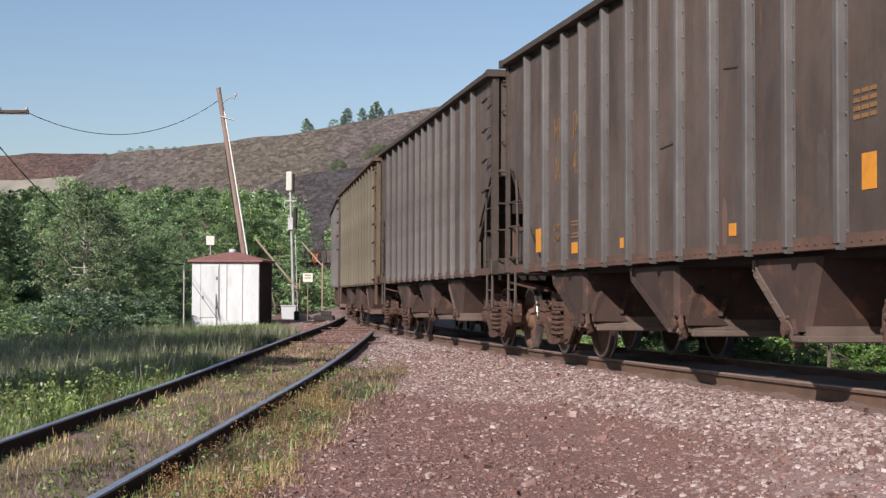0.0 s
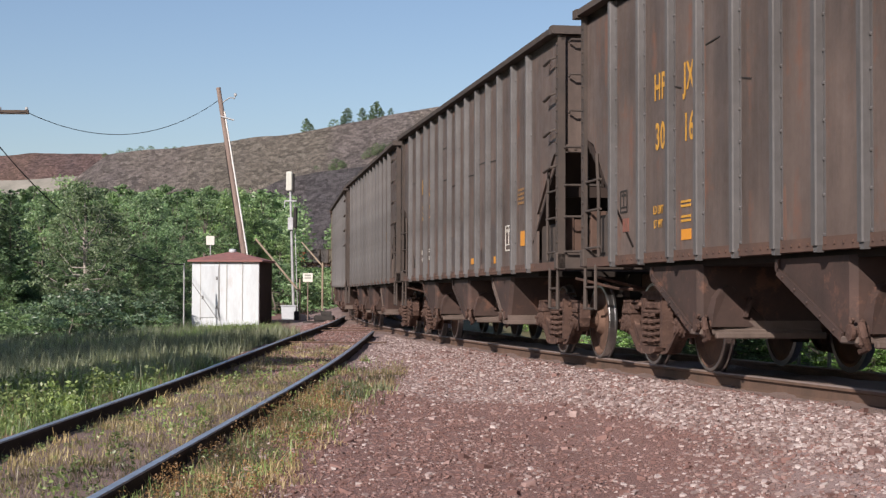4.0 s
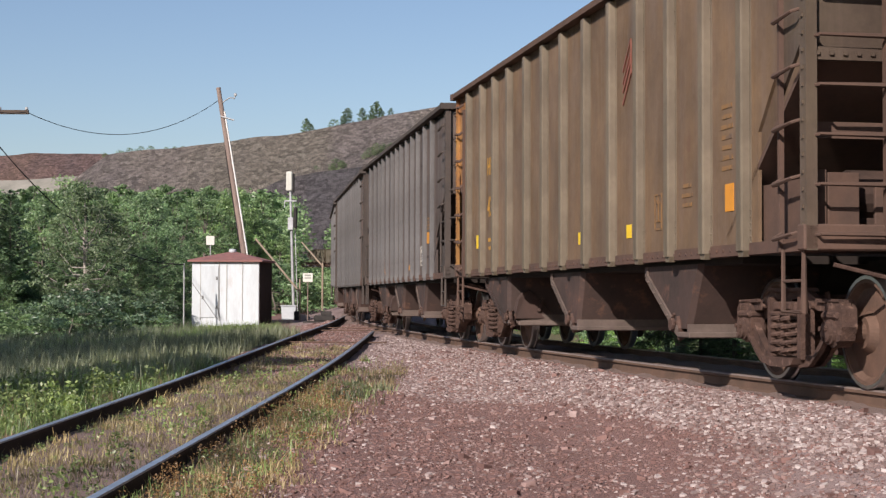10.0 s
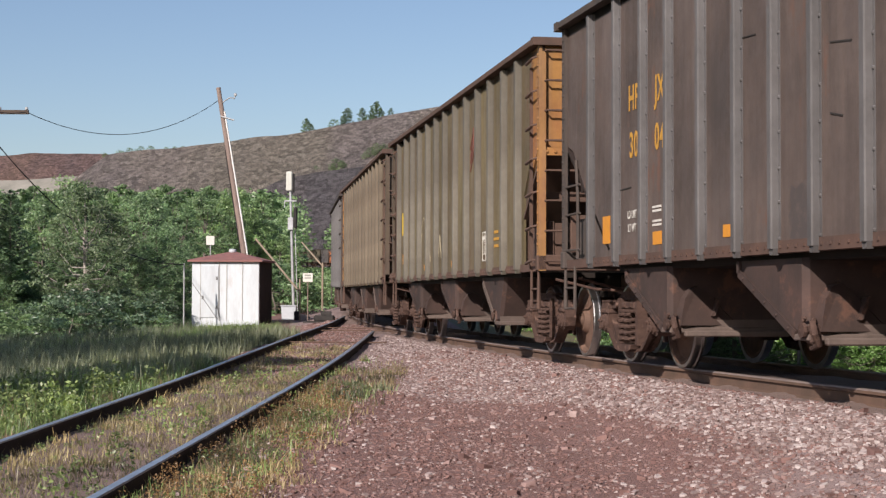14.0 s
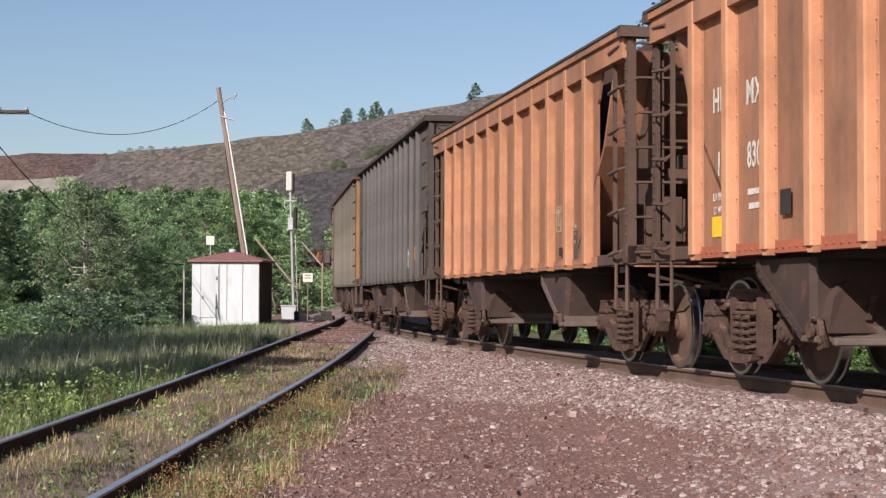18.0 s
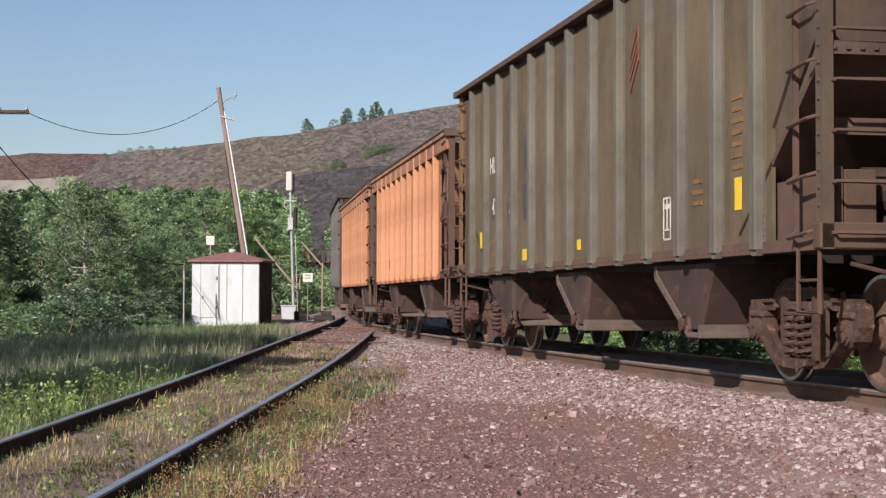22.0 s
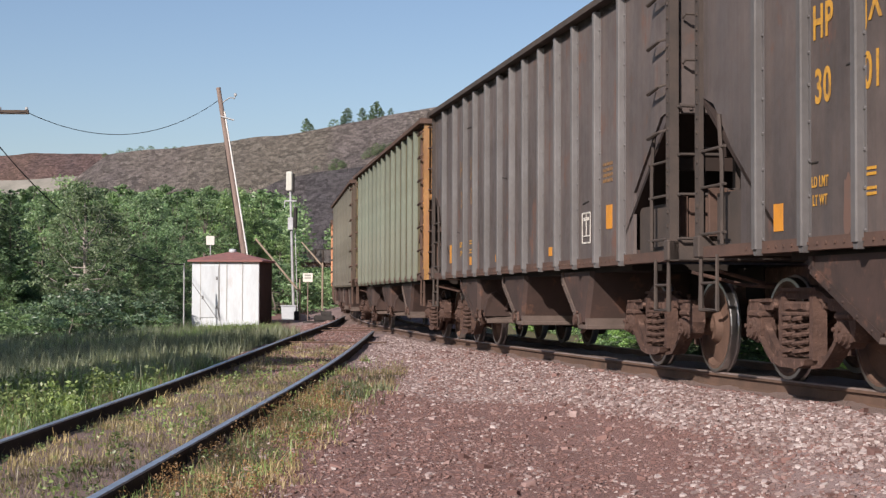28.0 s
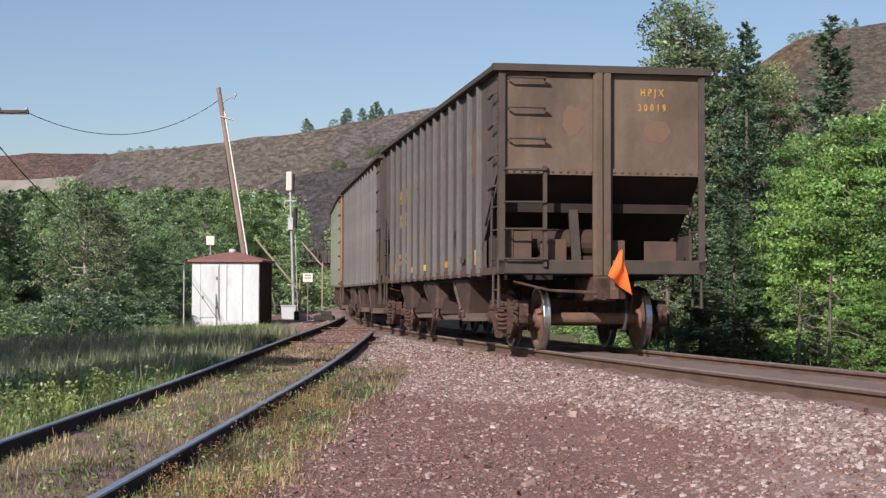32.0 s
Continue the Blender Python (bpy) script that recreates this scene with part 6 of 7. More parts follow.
def plant(kind, x, y, height, leaf, turn, label, category="tree", wide=1.0, bark=None, group="", z=None, name=None):
    """A tree or bush of its own, on the ground at x, y."""
    trunk_me, data, made_h, crowns = TEMPLATES[kind]
    if leaf not in crowns:
        crowns[leaf] = quads_mesh("crown", *data, [LEAF[leaf]])
    k = height / made_h
    m = Matrix.Translation((x, y, ground_at(x, y) - 0.02 if z is None else z)) @ Matrix.Rotation(radians(turn), 4, "Z")
    ob = thing(name or ("spruce_tree" if kind.startswith("spruce") else "bush" if kind.startswith("bush") else "leafy_tree"), m, label, category, group)
    ob.scale = (k * wide, k * wide, k)
    t = new("trunk", trunk_me)
    if not trunk_me.materials:
        trunk_me.materials.append(BARK)
    if bark:
        t.material_slots[0].link, t.material_slots[0].material = "OBJECT", bark
    t.parent = ob
    c = new("crown", crowns[leaf])
    c.parent = ob
    return ob


def template(key, made, height):
    TEMPLATES[key] = (*made, height, {})


template("leafy1", leafy_template("a", 7, 2.1, 95, 19000, 0.062, 0.12, 11), 7)
template("leafy2", leafy_template("b", 7, 1.7, 85, 17000, 0.060, 0.10, 23), 7)
template("leafy3", leafy_template("c", 7, 2.5, 110, 21000, 0.064, 0.06, 35), 7)
template("leafy_back", leafy_template("k", 7, 1.8, 60, 6500, 0.10, 0.10, 29), 7)
template("leafy_fine", leafy_template("d", 8, 1.9, 125, 34000, 0.050, 0.12, 47), 8)
template("leafy_tall", leafy_template("t", 13, 2.5, 60, 8000, 0.14, 0.70, 91), 13)
template("maple", leafy_template("e", 4, 1.7, 105, 30000, 0.036, 0.06, 51, 0.42), 4)
template("bush1", leafy_template("f", 1.6, 1.2, 36, 5000, 0.045, 0.0, 61), 1.6)
template("bush2", leafy_template("g", 1.2, 1.1, 30, 4000, 0.04, 0.0, 72), 1.2)
template("spruce1", spruce_template(7, 1.55, 46, 26000, 0.062, 3), 7)
template("spruce2", spruce_template(7, 1.2, 46, 22000, 0.06, 8), 7)
template("spruce_far", leafy_template("h", 7, 2.1, 60, 5200, 0.17, 0.0, 84), 7)


def sheet_place(px, y):
    return (px - 784) / F_PX * y


def tall(py, y):
    """Height above the eye for a direction, at distance y."""
    return EYE_Z + (HORIZON - py) / F_PX * y


def woods():
    rnd = random.Random(5)
    left = "trees of the left woods"
    # front rank: direction, distance, top direction, kind, leaf
    front = [(18, 60, 338, "spruce1", "spruce"), (-95, 60, 330, "leafy3", "mid"), (-14, 63, 352, "spruce2", "spruce"), (52, 72, 350, "spruce2", "spruce"), (70, 66, 345, "leafy2", "mid"), (150, 57, 336, "leafy1", "grey"), (120, 70, 330, "leafy3", "mid"), (196, 67, 372, "leafy2", "grey"), (255, 74, 352, "leafy1", "mid"),
             (285, 70, 410, "leafy3", "mid"), (320, 82, 372, "leafy2", "mid"), (360, 92, 350, "leafy1", "mid"), (408, 96, 345, "leafy3", "far"), (440, 98, 372, "leafy2", "mid"), (466, 100, 380, "leafy2", "mid"), (492, 96, 420, "leafy2", "mid"), (30, 62, 455, "leafy3", "mid"), (95, 61, 470, "leafy2", "mid"), (190, 64, 452, "leafy1", "mid"), (240, 68, 455, "leafy3", "mid"), (-20, 58, 440, "leafy1", "mid"), (222, 70, 470, "leafy2", "mid"), (330, 78, 455, "leafy3", "mid"), (502, 84, 470, "bush1", "mid"), (490, 82, 470, "bush2", "mid")]
    words = {"spruce": "dark green spruce at the edge of the woods", "mid": "green leafy tree at the edge of the woods", "grey": "grey-green leafy tree with pale bare branches", "far": "light green leafy tree in the woods"}
    for px, y, py, kind, leaf in front:
        x = sheet_place(px, y)
        base = ground_at(x, y) - 0.3
        plant(kind, x, y, tall(py, y) - base, leaf, rnd.uniform(0, 360), words[leaf], "tree" if not kind.startswith("bush") else "bush", rnd.uniform(0.95, 1.25), BARK_PALE if leaf == "grey" else None, left, base)
    # bushes along the foot of the woods
    for k in range(22):
        px, y = -60 + k * 15.5 + rnd.uniform(-6, 6), rnd.uniform(50, 57) + max(0, k - 15) * 1.2
        x = sheet_place(px, y)
        plant("bush1" if k % 2 else "bush2", x, y, rnd.uniform(0.9, 1.7), "mid" if k % 3 else "spruce", rnd.uniform(0, 360), "low green bush among tall grass", "bush", 1.1, None, "bushes by the woods")
    # second rank
    for k in range(34):
        px, y = -90 + k * 18 + rnd.uniform(-8, 8), rnd.uniform(105, 150)
        if px > 478:
            continue
        x = sheet_place(px, y)
        base = ground_at(x, y) - 0.3
        plant("leafy_back", x, y, tall(rnd.uniform(330, 356), y) - base, "far" if k % 2 else "mid", rnd.uniform(0, 360), "green leafy tree in the woods", "tree", rnd.uniform(0.9, 1.2), None, left, base)
    # the trees beyond the line, on its far side
    right = "trees beyond the track"
    for px, y, py, kind, leaf, wide in ((1205, 40, 12, "leafy_fine", "grey", 1.0), (1255, 43, 60, "leafy_fine", "grey", 0.9), (1322, 37, 32, "spruce1", "spruce", 0.85), (1362, 40, 120, "leafy_fine", "grey", 0.8), (1470, 36.5, 18, "spruce1", "spruce", 1.0),
                                        (1418, 34.5, 250, "maple", "bright", 0.7), (1478, 33.0, 285, "maple", "bright", 0.8), (1522, 32.4, 218, "maple", "bright", 0.9), (1572, 31.8, 200, "maple", "bright", 0.95), (1610, 30.8, 400, "maple", "bright", 1.1), (1640, 36.4, 180, "maple", "bright", 1.1), (1300, 33, 330, "spruce1", "spruce", 1.1), (1240, 34, 470, "spruce1", "spruce", 1.5), (1275, 42.0, 505, "spruce1", "spruce", 1.7), (1180, 38, 300, "leafy_fine", "grey", 0.9),
                                        (1380, 33.5, 500, "spruce2", "spruce", 1.3), (1432, 31.6, 505, "spruce2", "spruce", 1.1), (1486, 30.8, 545, "spruce2", "spruce", 1.3), (1545, 30.4, 500, "maple", "bright", 1.2), (1270, 37.8, 520, "spruce2", "spruce", 1.4), (1340, 39.2, 500, "spruce1", "spruce", 1.6), (1415, 40.6, 340, "spruce2", "spruce", 0.7), (1700, 36, 60, "spruce2", "spruce", 1.0)):
        x = sheet_place(px, y)
        base = ground_at(x, y) - 0.1
        text = {"spruce": "dark green spruce beside the track", "grey": "tall grey-green leafy tree beside the track", "bright": "bright green sunlit leafy tree beside the track", "mid": "green bush beside the track"}[leaf]
        plant(kind, x, y, tall(py, y) - base, leaf, rnd.uniform(0, 360), text, "bush" if kind.startswith("bush") else "tree", wide, None, right, base)
    # low dark bushes right behind the line
    for k in range(58):
        y = 9 + k * 1.25 + rnd.uniform(-0.4, 0.4)
        x = float(line_x(y)) + rnd.uniform(7.6, 10.5)
        plant("bush1" if k % 2 else "bush2", x, y, rnd.uniform(1.0, 1.7), "mid" if k % 3 else "bright", rnd.uniform(0, 360), "low dense green bush beside the track", "bush", 1.15, None, "bushes beside the track")
    # trees farther back along the siding, whose shade falls on the grass
    for x, y, h, kind in ((-11.6, 9.0, 12, "leafy_tall"), (-13.0, 16.0, 12.5, "leafy_tall"), (-14.6, 20.0, 12.5, "leafy_tall"), (-16.2, 24.5, 12.5, "leafy_tall"), (-17.8, 28.5, 12, "leafy_tall"), (-19.6, 32.5, 12, "leafy_tall"), (-18.8, 25.0, 12.5, "leafy_tall")):
        plant(kind, x, y, h, "mid", rnd.uniform(0, 360), "tall green leafy tree beside the siding", "tree", 1.1, None, left)
    # small trees along the crest of the waste heap
    for px, h, py in ((540, 11, 240), (548, 8, 240), (612, 12, 224), (606, 8, 224), (638, 9, 214), (664, 12, 212), (656, 8, 213), (690, 7, 208), (842, 12, 178), (830, 7, 180), (1136, 6, 143), (1410, 6, 68), (1424, 6, 66), (1440, 6, 62), (1500, 6, 46), (1520, 7, 44), (205, 4, 276), (225, 4, 272), (245, 4, 269), (262, 4, 268), (180, 3, 278), (212, 3, 274), (236, 3, 271), (290, 3, 267), (304, 3, 266), (318, 3, 265), (590, 6, 226), (672, 8, 212), (648, 5, 215)):
        x, z = px_world(px, py, D1)
        plant("spruce_far" if h > 6 else "bush2", x, D1 + 6, h, "spruce" if h > 6 else "mid", rnd.uniform(0, 360), "small tree on the crest of the waste heap", "tree", 1.0 if h > 6 else 0.7, None, "trees on the heap", z - 1.0, "heap_tree")


def dead_boughs():
    """Grey dead trunks with bare twigs among the trees beyond the line."""
    rnd = random.Random(77)
    for px, y, py in ((1466, 29.5, 480), (1312, 36, 440), (1412, 30.5, 505)):
        x = sheet_place(px, y)
        base = ground_at(x, y)
        h = tall(py, y) - base
        s = Shape().rod((0, 0, -0.2), (0.05, 0, h), 0.05, 7, 0.015)
        for k in range(34):
            z = h * (0.12 + 0.86 * k / 34)
            a, ln = rnd.uniform(0, 6.283), rnd.uniform(0.35, 1.0) * (1.15 - k / 40)
            tip = Vector((ln * math.cos(a), ln * math.sin(a), z - rnd.uniform(0.0, 0.25) * ln))
            mid = Vector((0, 0, z)).lerp(tip, 0.5) + Vector((0, 0, 0.06))
            s.tube([(0, 0, z), mid, tip], 0.008, 4)
            s.tube([mid, mid.lerp(tip, 0.6) + Vector((rnd.uniform(-0.2, 0.2), rnd.uniform(-0.2, 0.2), -0.05))], 0.005, 4)
        tree = thing("dead_tree", Matrix.Translation((x, y, base)), "dead grey spruce with bare twigs beside the track", "tree", "trees beyond the track")
        part("trunk", s, BARK, tree)
    a, b = spot(1300, 496, 33), spot(1330, 432, 33.2)
    tree = thing("fallen_branch", Matrix.Translation(a), "pale dead branch leaning among the spruces", "branch")
    part("wood", Shape().rod((0, 0, 0), b - a, 0.02, 6, 0.008), BARK_PALE, tree)


def heap_shrubs():
    """Bushes that grow on the face of the waste heap."""
    rnd = random.Random(31)
    for px, py, h in ((596, 300, 9), (588, 304, 6), (606, 296, 6), (655, 274, 7), (668, 270, 8), (680, 268, 7), (692, 264, 6), (645, 278, 5), (560, 300, 4)):
        k = (HORIZON - py) / F_PX
        # meet the line of sight with the sloping face below its crest
        crest = EYE_Z + (HORIZON - float(np.interp(px, (530, 600, 700, 760), (236, 222, 201, 192)))) / F_PX * D1
        y = (crest - 0.62 * D1 - EYE_Z) / (k - 0.62)
        plant("bush1", (px - 784) / F_PX * y, y - 3, h * 0.75, "grey", rnd.uniform(0, 360), "green shrub on the slope of the waste heap", "bush", 0.8, None, "shrubs on the heap", EYE_Z + k * y - 1.5, "heap_shrub")


def far_wood():
    """The closed canopy between the near trees and the heaps, and the scrub below the climbing line."""
    parts = []
    rnd = random.Random(9)
    for k in range(620):
        y = rnd.uniform(150, 420)
        px = rnd.uniform(-80, 640)
        x = sheet_place(px, y)
        d = x - float(line_x(y))
        if abs(d) < 5.5 or (516 < px and -14 < d < 5) or (516 < px < 640 and y < 330 and d < 0):
            continue
        g = ground_at(x, y)
        top = tall(rnd.uniform(334, 352) + (46 if px > 516 else 0), y) if y > 300 or px < 516 else g + rnd.uniform(3, 6)
        h = max(4.0, min(20, top - g))
        n = 260
        c = unit(RNG.normal(size=(n, 3))) * RNG.uniform(0.55, 1, (n, 1)) * (h * 0.24, h * 0.24, h * 0.42)
        c[:, 2] += h * 0.58
        parts.append(c + (x, y, g))
    # scrub
    for k in range(460):
        y = rnd.uniform(74, 330)
        px = rnd.uniform(524, 592)
        x = sheet_place(px, y)
        g = ground_at(x, y)
        d = x - float(line_x(y))
        if abs(d) < 3.0:
            continue
        h = rnd.uniform(0.7, 1.6) + 0.006 * y
        room = tall(476, y) - g
        h = min(h, max(0.4, room))
        n = 330
        c = unit(RNG.normal(size=(n, 3))) * RNG.uniform(0.4, 1, (n, 1)) * (h * 0.8, h * 0.8, h * 0.5)
        c[:, 2] += h * 0.5
        parts.append(c + (x, y, g))
    cen = np.concatenate(parts)
    al, ac = leaf_vectors(len(cen), 0.30)
    k = np.clip(cen[:, 1:2] / 200, 0.2, 1.6)
    k = np.where(cen[:, 1:2] < 150, k * 0.55, k)
    ob = new("far_woods", quads_mesh("far_woods", cen, al * k, ac * k, [LEAF["far"]]))
    tagged(ob, "dense green far woods below the waste heap", "woods", "", "stuff")


def blades(name, area, count, h0, h1, mats, label, width=0.011, lean=0.5, clump=14):
    """Grass: one bent blade of two pieces each, over places that area() gives."""
    x, y = area(count // clump)
    tall_by = np.repeat(RNG.uniform(0.55, 1.25, len(x)), clump)
    x, y = np.repeat(x, clump), np.repeat(y, clump)
    n = len(x)
    x, y = x + RNG.normal(size=n) * 0.045 * (1 + h1), y + RNG.normal(size=n) * 0.06 * (1 + h1)
    z = ground_height(x, y) - 0.03
    h = RNG.uniform(h0, h1, n) * (0.55 + 0.7 * RNG.random(n)) * tall_by
    a = RNG.uniform(0, 6.283, n)
    d = np.stack([np.cos(a), np.sin(a), np.zeros(n)], 1)
    w = np.stack([-np.sin(a), np.cos(a), np.zeros(n)], 1) * (width * RNG.uniform(0.6, 1.5, (n, 1)))
    p = np.stack([x, y, z], 1)
    ln = lean * RNG.uniform(0.1, 1.6, (n, 1)) * h[:, None]
    mid = p + d * ln * 0.3 + np.stack([np.zeros(n), np.zeros(n), h * 0.55], 1)
    tip = p + d * ln + np.stack([np.zeros(n), np.zeros(n), h], 1)
    v = np.stack([p - w, p + w, mid + w * 0.8, mid - w * 0.8, tip], 1).reshape(-1, 3)
    i = np.arange(n)[:, None] * 5
    faces = np.concatenate([np.concatenate([i, i + 1, i + 2, i + 3], 1).tolist(), ]).tolist() + np.concatenate([i + 3, i + 2, i + 4], 1).tolist()
    me = bpy.data.meshes.new(name)
    me.from_pydata(v.tolist(), [], faces)
    me.materials.append(mats)
    return tagged(new(name, me), label, "grass", "", "stuff")


def weeds(name, area, count, h0, h1, mat, label, size=0.05):
    """Leafy weeds: stalks with leaves all along."""
    x, y = area(count)
    z = ground_height(x, y)
    cen = []
    for px, py, pz in zip(x, y, z):
        h = RNG.uniform(h0, h1)
        n = 34
        u = RNG.uniform(0.05, 1, n)
        r = 0.16 * h * (1.2 - u) + 0.03
        a = RNG.uniform(0, 6.283, n)
        cen.append(np.stack([px + r * np.cos(a), py + r * np.sin(a), pz + h * u], 1))
    cen = np.concatenate(cen)
    al, ac = leaf_vectors(len(cen), size, 0.1, 0.8)
    return tagged(new(name, quads_mesh(name, cen, al, ac, [mat])), label, "weeds", "", "stuff")


def side_x(y):
    return np.interp(y, SIDE_Y, SIDE_X)


def strip(y0, y1, d0, d1, power=1.0, patchy=0.0, scale=0.8):
    """A place-giver: a strip between two distances from the siding's middle, thinned into patches."""
    def area(n):
        y = y0 + (y1 - y0) * RNG.random(n) ** power
        x = side_x(y) + d0 + (d1 - d0) * RNG.random(n)
        if patchy:
            keep = np.array([noise.noise(Vector((a * scale, b * scale * 0.6, 4.2))) > RNG.uniform(-0.5, 0.1) + patchy * 0.3 for a, b in zip(x, y)])
            x, y = x[keep], y[keep]
        return x, y
    return area


def grasses():
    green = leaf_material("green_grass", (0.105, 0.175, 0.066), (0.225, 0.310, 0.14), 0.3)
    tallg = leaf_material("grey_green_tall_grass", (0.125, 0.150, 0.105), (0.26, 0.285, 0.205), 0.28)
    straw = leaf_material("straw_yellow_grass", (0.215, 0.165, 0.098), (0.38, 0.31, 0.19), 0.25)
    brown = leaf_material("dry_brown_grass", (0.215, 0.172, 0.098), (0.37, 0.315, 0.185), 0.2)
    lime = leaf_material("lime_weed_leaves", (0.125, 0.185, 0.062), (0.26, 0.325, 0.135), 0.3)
    blades("tall_grass", strip(20, 41, -9.0, -1.25), 60000, 0.14, 0.36, tallg, "tall grey-green grass beside the siding", 0.0055)
    blades("tall_grass_near_wood", strip(26, 54, -15, -5), 46000, 0.22, 0.5, tallg, "tall grey-green grass before the woods", 0.006)
    blades("green_grass", strip(9, 24, -6.0, -0.95), 40000, 0.07, 0.22, green, "fresh green grass beside the siding", 0.005)
    blades("green_grass_patch", strip(39, 60, -9.0, -3.0), 36000, 0.12, 0.30, green, "fresh green grass before the shed", 0.007)
    blades("straw_among_green", strip(9, 22, -6.0, -0.95, patchy=0.2, scale=0.9), 12000, 0.06, 0.26, straw, "dry straw among green grass", 0.004)
    weeds("leafy_weeds", strip(9.5, 20, -5.0, -1.0, patchy=0.35, scale=1.1), 520, 0.12, 0.42, lime, "yellow-green leafy weeds beside the rail", 0.028)
    blades("straw_grass", strip(8, 30, -0.66, 0.66, 1.2, 0.2, 1.6), 32000, 0.03, 0.12, brown, "dry brown grass between the siding rails", 0.004)
    blades("straw_grass_rail_foot", strip(8, 34, -0.70, -0.45), 1500, 0.05, 0.14, straw, "dry grass along the foot of the rail", 0.005)
    blades("yellow_grass", strip(8, 25, 0.82, 1.75, 1.2, 0.15, 1.1), 11000, 0.04, 0.15, straw, "yellow dry grass beside the siding rail", 0.005)
    blades("green_yellow_grass", strip(8, 25, 0.82, 1.6, 1.2, 0.2, 1.3), 3600, 0.04, 0.15, green, "green grass among dry grass by the rail", 0.005)
    weeds("orange_weeds", strip(9, 19, 0.85, 1.6, patchy=0.4, scale=1.7), 460, 0.08, 0.22, leaf_material("orange_weed_leaves", (0.19, 0.105, 0.050), (0.27, 0.17, 0.085), 0.2), "orange-brown dry weeds by the rail", 0.009)
    weeds("strip_weeds", strip(8.5, 21, 0.85, 1.55, patchy=0.3, scale=1.5), 190, 0.06, 0.17, lime, "small green weeds among the dry grass by the rail", 0.012)
    weeds("low_weeds", strip(8.5, 24, -0.62, 0.62, patchy=0.25, scale=1.3), 260, 0.03, 0.09, lime, "low green weeds between the siding rails", 0.010)
    weeds("rail_weeds", strip(10, 26, -0.4, 0.5, patchy=0.6, scale=2.0), 60, 0.12, 0.22, lime, "small yellow-green weeds between the rails", 0.02)

    def patch(n):
        return RNG.normal(-1.02, 0.16, n), RNG.normal(19.6, 0.7, n)
    blades("weed_patch", patch, 500, 0.05, 0.15, tallg, "small green weed patch in the gravel", 0.012)

    def beyond(n):
        y = RNG.uniform(8, 40, n)
        return line_x(y) + RNG.uniform(2.8, 12, n), y
    blades("grass_beyond_track", beyond, 16000, 0.15, 0.4, green, "green grass beyond the track", 0.010)


def stones(name, count, place, s0, s1, mat, label):
    """Loose stones: jittered six-sided lumps."""
    x, y = place(count)
    n = len(x)
    z = ground_height(x, y) + ground_lump(x, y)
    cube = np.array([(a, b, c) for c in (-1, 1) for b in (-1, 1) for a in (-1, 1)], float)
    size = s0 * (s1 / s0) ** (RNG.random(n) ** 1.8)
    v = cube[None] * RNG.uniform(0.55, 1.0, (n, 8, 3)) * size[:, None, None] * np.array((1.0, 0.85, 0.55)) * 0.5
    a = RNG.uniform(0, 6.283, n)
    c, s = np.cos(a)[:, None], np.sin(a)[:, None]
    v = np.stack([v[..., 0] * c - v[..., 1] * s, v[..., 0] * s + v[..., 1] * c, v[..., 2] + v[..., 0] * RNG.uniform(-0.4, 0.4, (n, 1))], -1)
    v += np.stack([x, y, z + size * 0.10], -1)[:, None]
    f = np.array([(0, 2, 3, 1), (4, 5, 7, 6), (0, 1, 5, 4), (2, 6, 7, 3), (0, 4, 6, 2), (1, 3, 7, 5)])
    faces = (np.arange(n)[:, None, None] * 8 + f[None]).reshape(-1, 4)
    me = bpy.data.meshes.new(name)
    me.from_pydata(v.reshape(-1, 3).tolist(), [], faces.tolist())
    me.materials.append(mat)
    return tagged(new(name, me), label, "gravel", "", "stuff")


def stone_material(name, stops):
    m, t, p = material(name)
    geo = t.nodes.new("ShaderNodeNewGeometry")
    col = ramp(t, geo.outputs["Random Per Island"], stops)
    col = mix(t, 0.6, col, mix(t, noise_tex(t, coords(t), 60, 4), (0.7, 0.7, 0.7), (1.3, 1.3, 1.3)), "MULTIPLY")
    t.links.new(col, p.inputs["Base Color"])
    p.inputs["Roughness"].default_value = 0.95
    return m


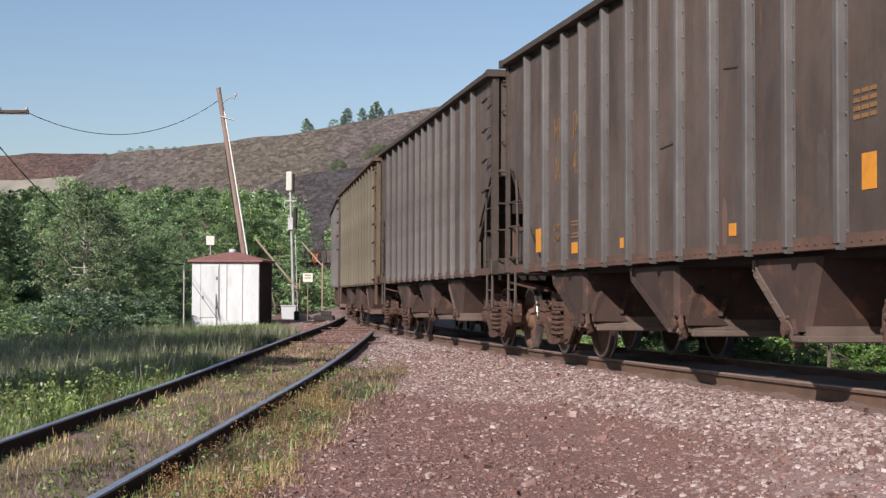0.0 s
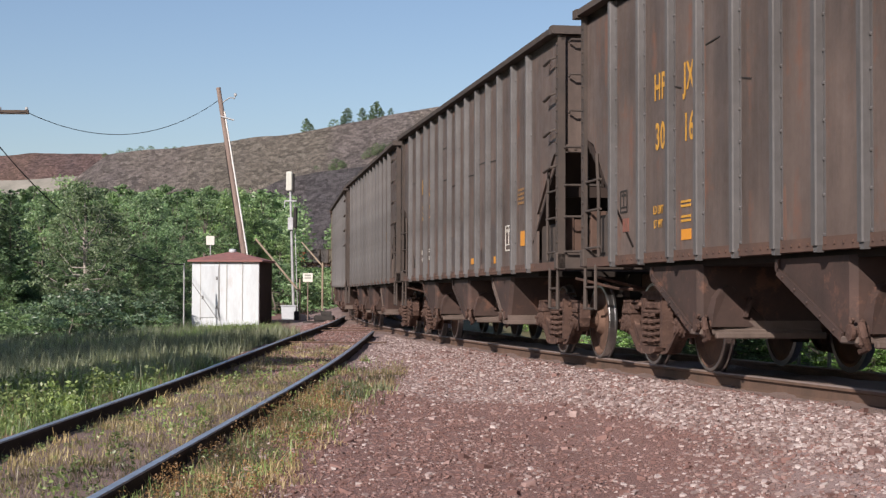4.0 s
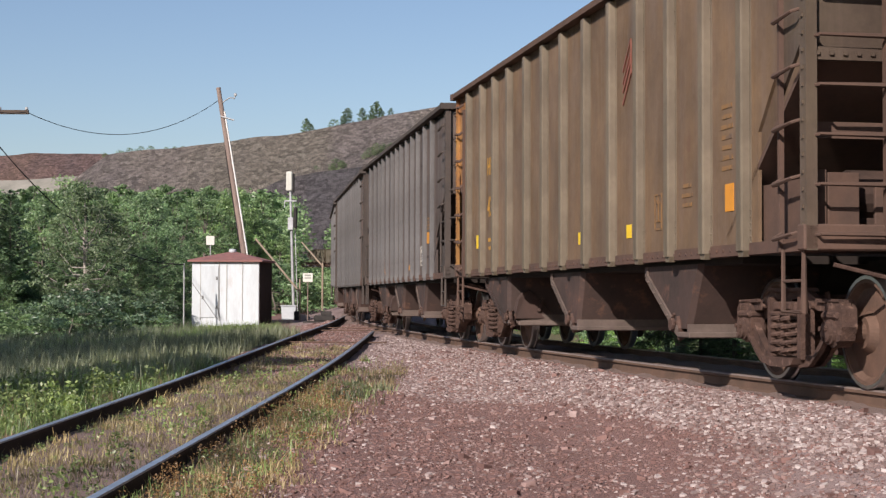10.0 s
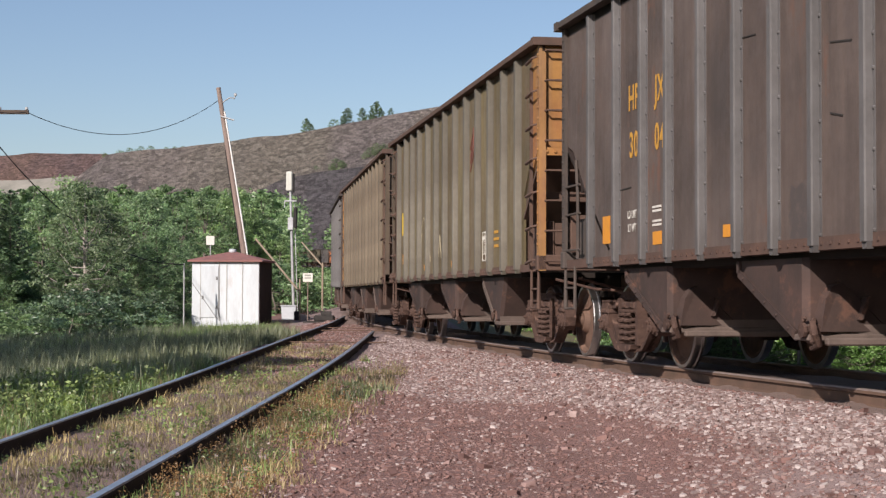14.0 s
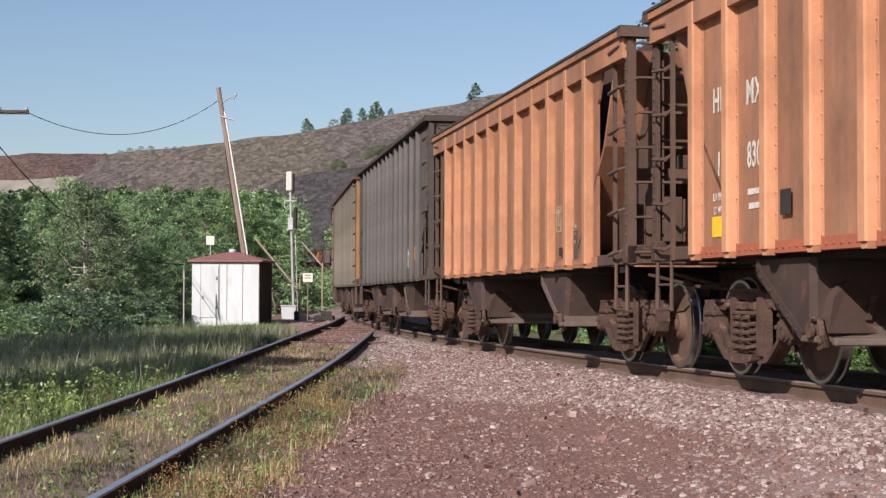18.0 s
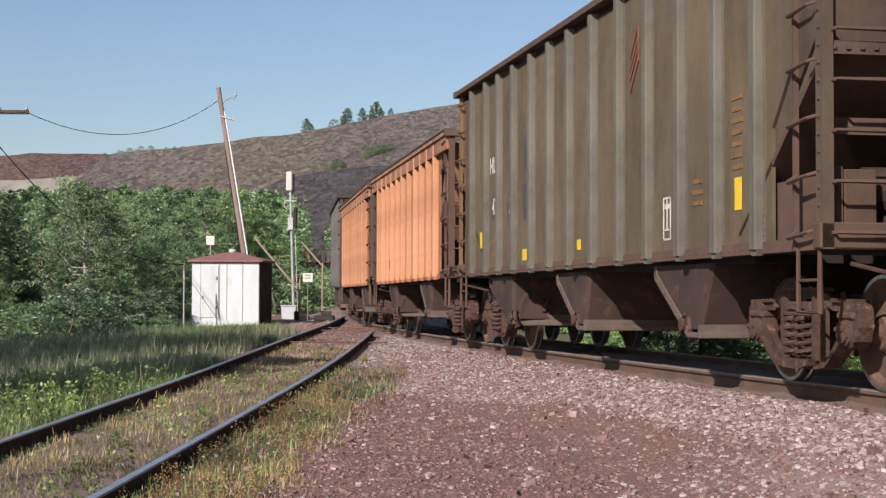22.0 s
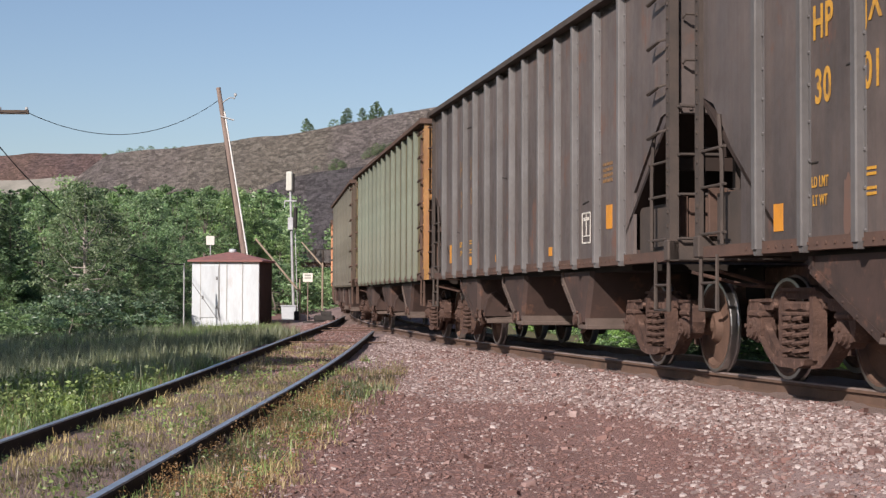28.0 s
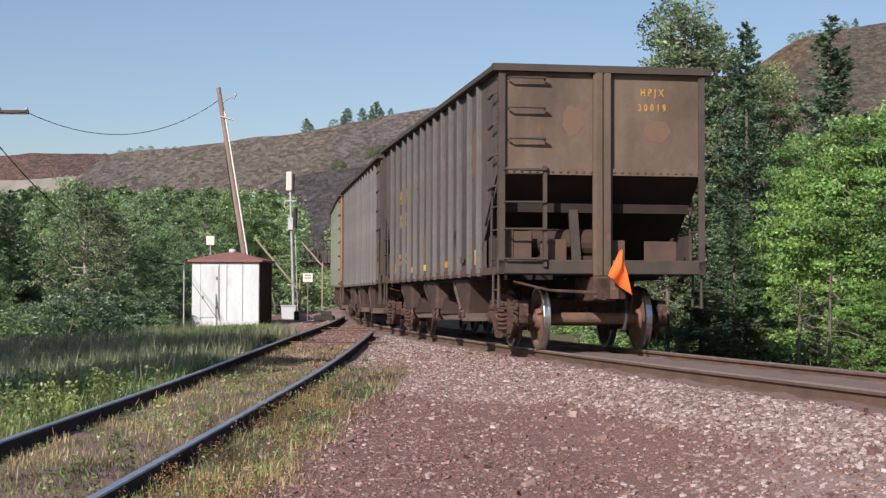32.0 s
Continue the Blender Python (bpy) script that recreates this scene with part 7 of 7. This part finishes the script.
def gravel():
    pale = stone_material("pale_ballast_stone", [(0, (0.135, 0.085, 0.077)), (0.35, (0.225, 0.165, 0.153)), (0.75, (0.33, 0.262, 0.25)), (1, (0.49, 0.43, 0.415))])
    red = stone_material("red_brown_stone", [(0, (0.122, 0.066, 0.058)), (0.72, (0.238, 0.140, 0.124)), (0.92, (0.32, 0.226, 0.208)), (1, (0.46, 0.39, 0.37))])

    def ballast(n):
        s = -14 + 44 * RNG.random(n) ** 1.25
        y = np.interp(s, LINE_S, LINE_Y)
        d = -1.12 - (band_width(y) - 1.0) * RNG.random(n) * RNG.uniform(0.85, 1.12, n)
        x = line_x(y) + d
        keep = (x > side_x(y) + 1.0)
        return x[keep], y[keep]

    def corner_patch(n):
        y = RNG.uniform(8, 15, n)
        x = RNG.uniform(0.7, 3.6, n)
        keep = (x < line_x(y) - 1.2) & (x - 1.2 > (y - 10.5) * 0.5 + RNG.normal(size=n) * 0.25)
        return x[keep], y[keep]

    def apron(n):
        y = 8.5 + 19 * RNG.random(n) ** 1.1
        x = RNG.uniform(-1.8, 3.2, n)
        keep = (x > side_x(y) + 1.25 + RNG.normal(size=n) * 0.2) & (x < line_x(y) - 1.0)
        return x[keep], y[keep]

    def between(n):
        y = RNG.uniform(20, 52, n)
        return side_x(y) + RNG.uniform(-0.65, 0.65, n), y

    def by_shed(n):
        y = RNG.uniform(44, 62, n)
        return side_x(y) + RNG.uniform(-4, -0.9, n), y
    stones("ballast_stones", 42000, ballast, 0.016, 0.058, pale, "pale grey crushed ballast stones")
    stones("corner_stones", 6500, corner_patch, 0.018, 0.06, pale, "pale grey loose stones")
    stones("apron_stones", 60000, apron, 0.010, 0.042, red, "reddish-brown loose stones on earth")
    stones("scattered_stones", 4200, apron, 0.012, 0.055, pale, "scattered pale stones on earth")
    stones("clod_stones", 420, apron, 0.05, 0.12, red, "larger reddish clods and stones on earth")
    stones("siding_stones", 5000, between, 0.02, 0.06, red, "reddish stones between the siding rails")
    stones("shed_stones", 5000, by_shed, 0.03, 0.09, red, "pinkish stones before the shed")


woods()
dead_boughs()
heap_shrubs()
far_wood()
grasses()
gravel()


motions()
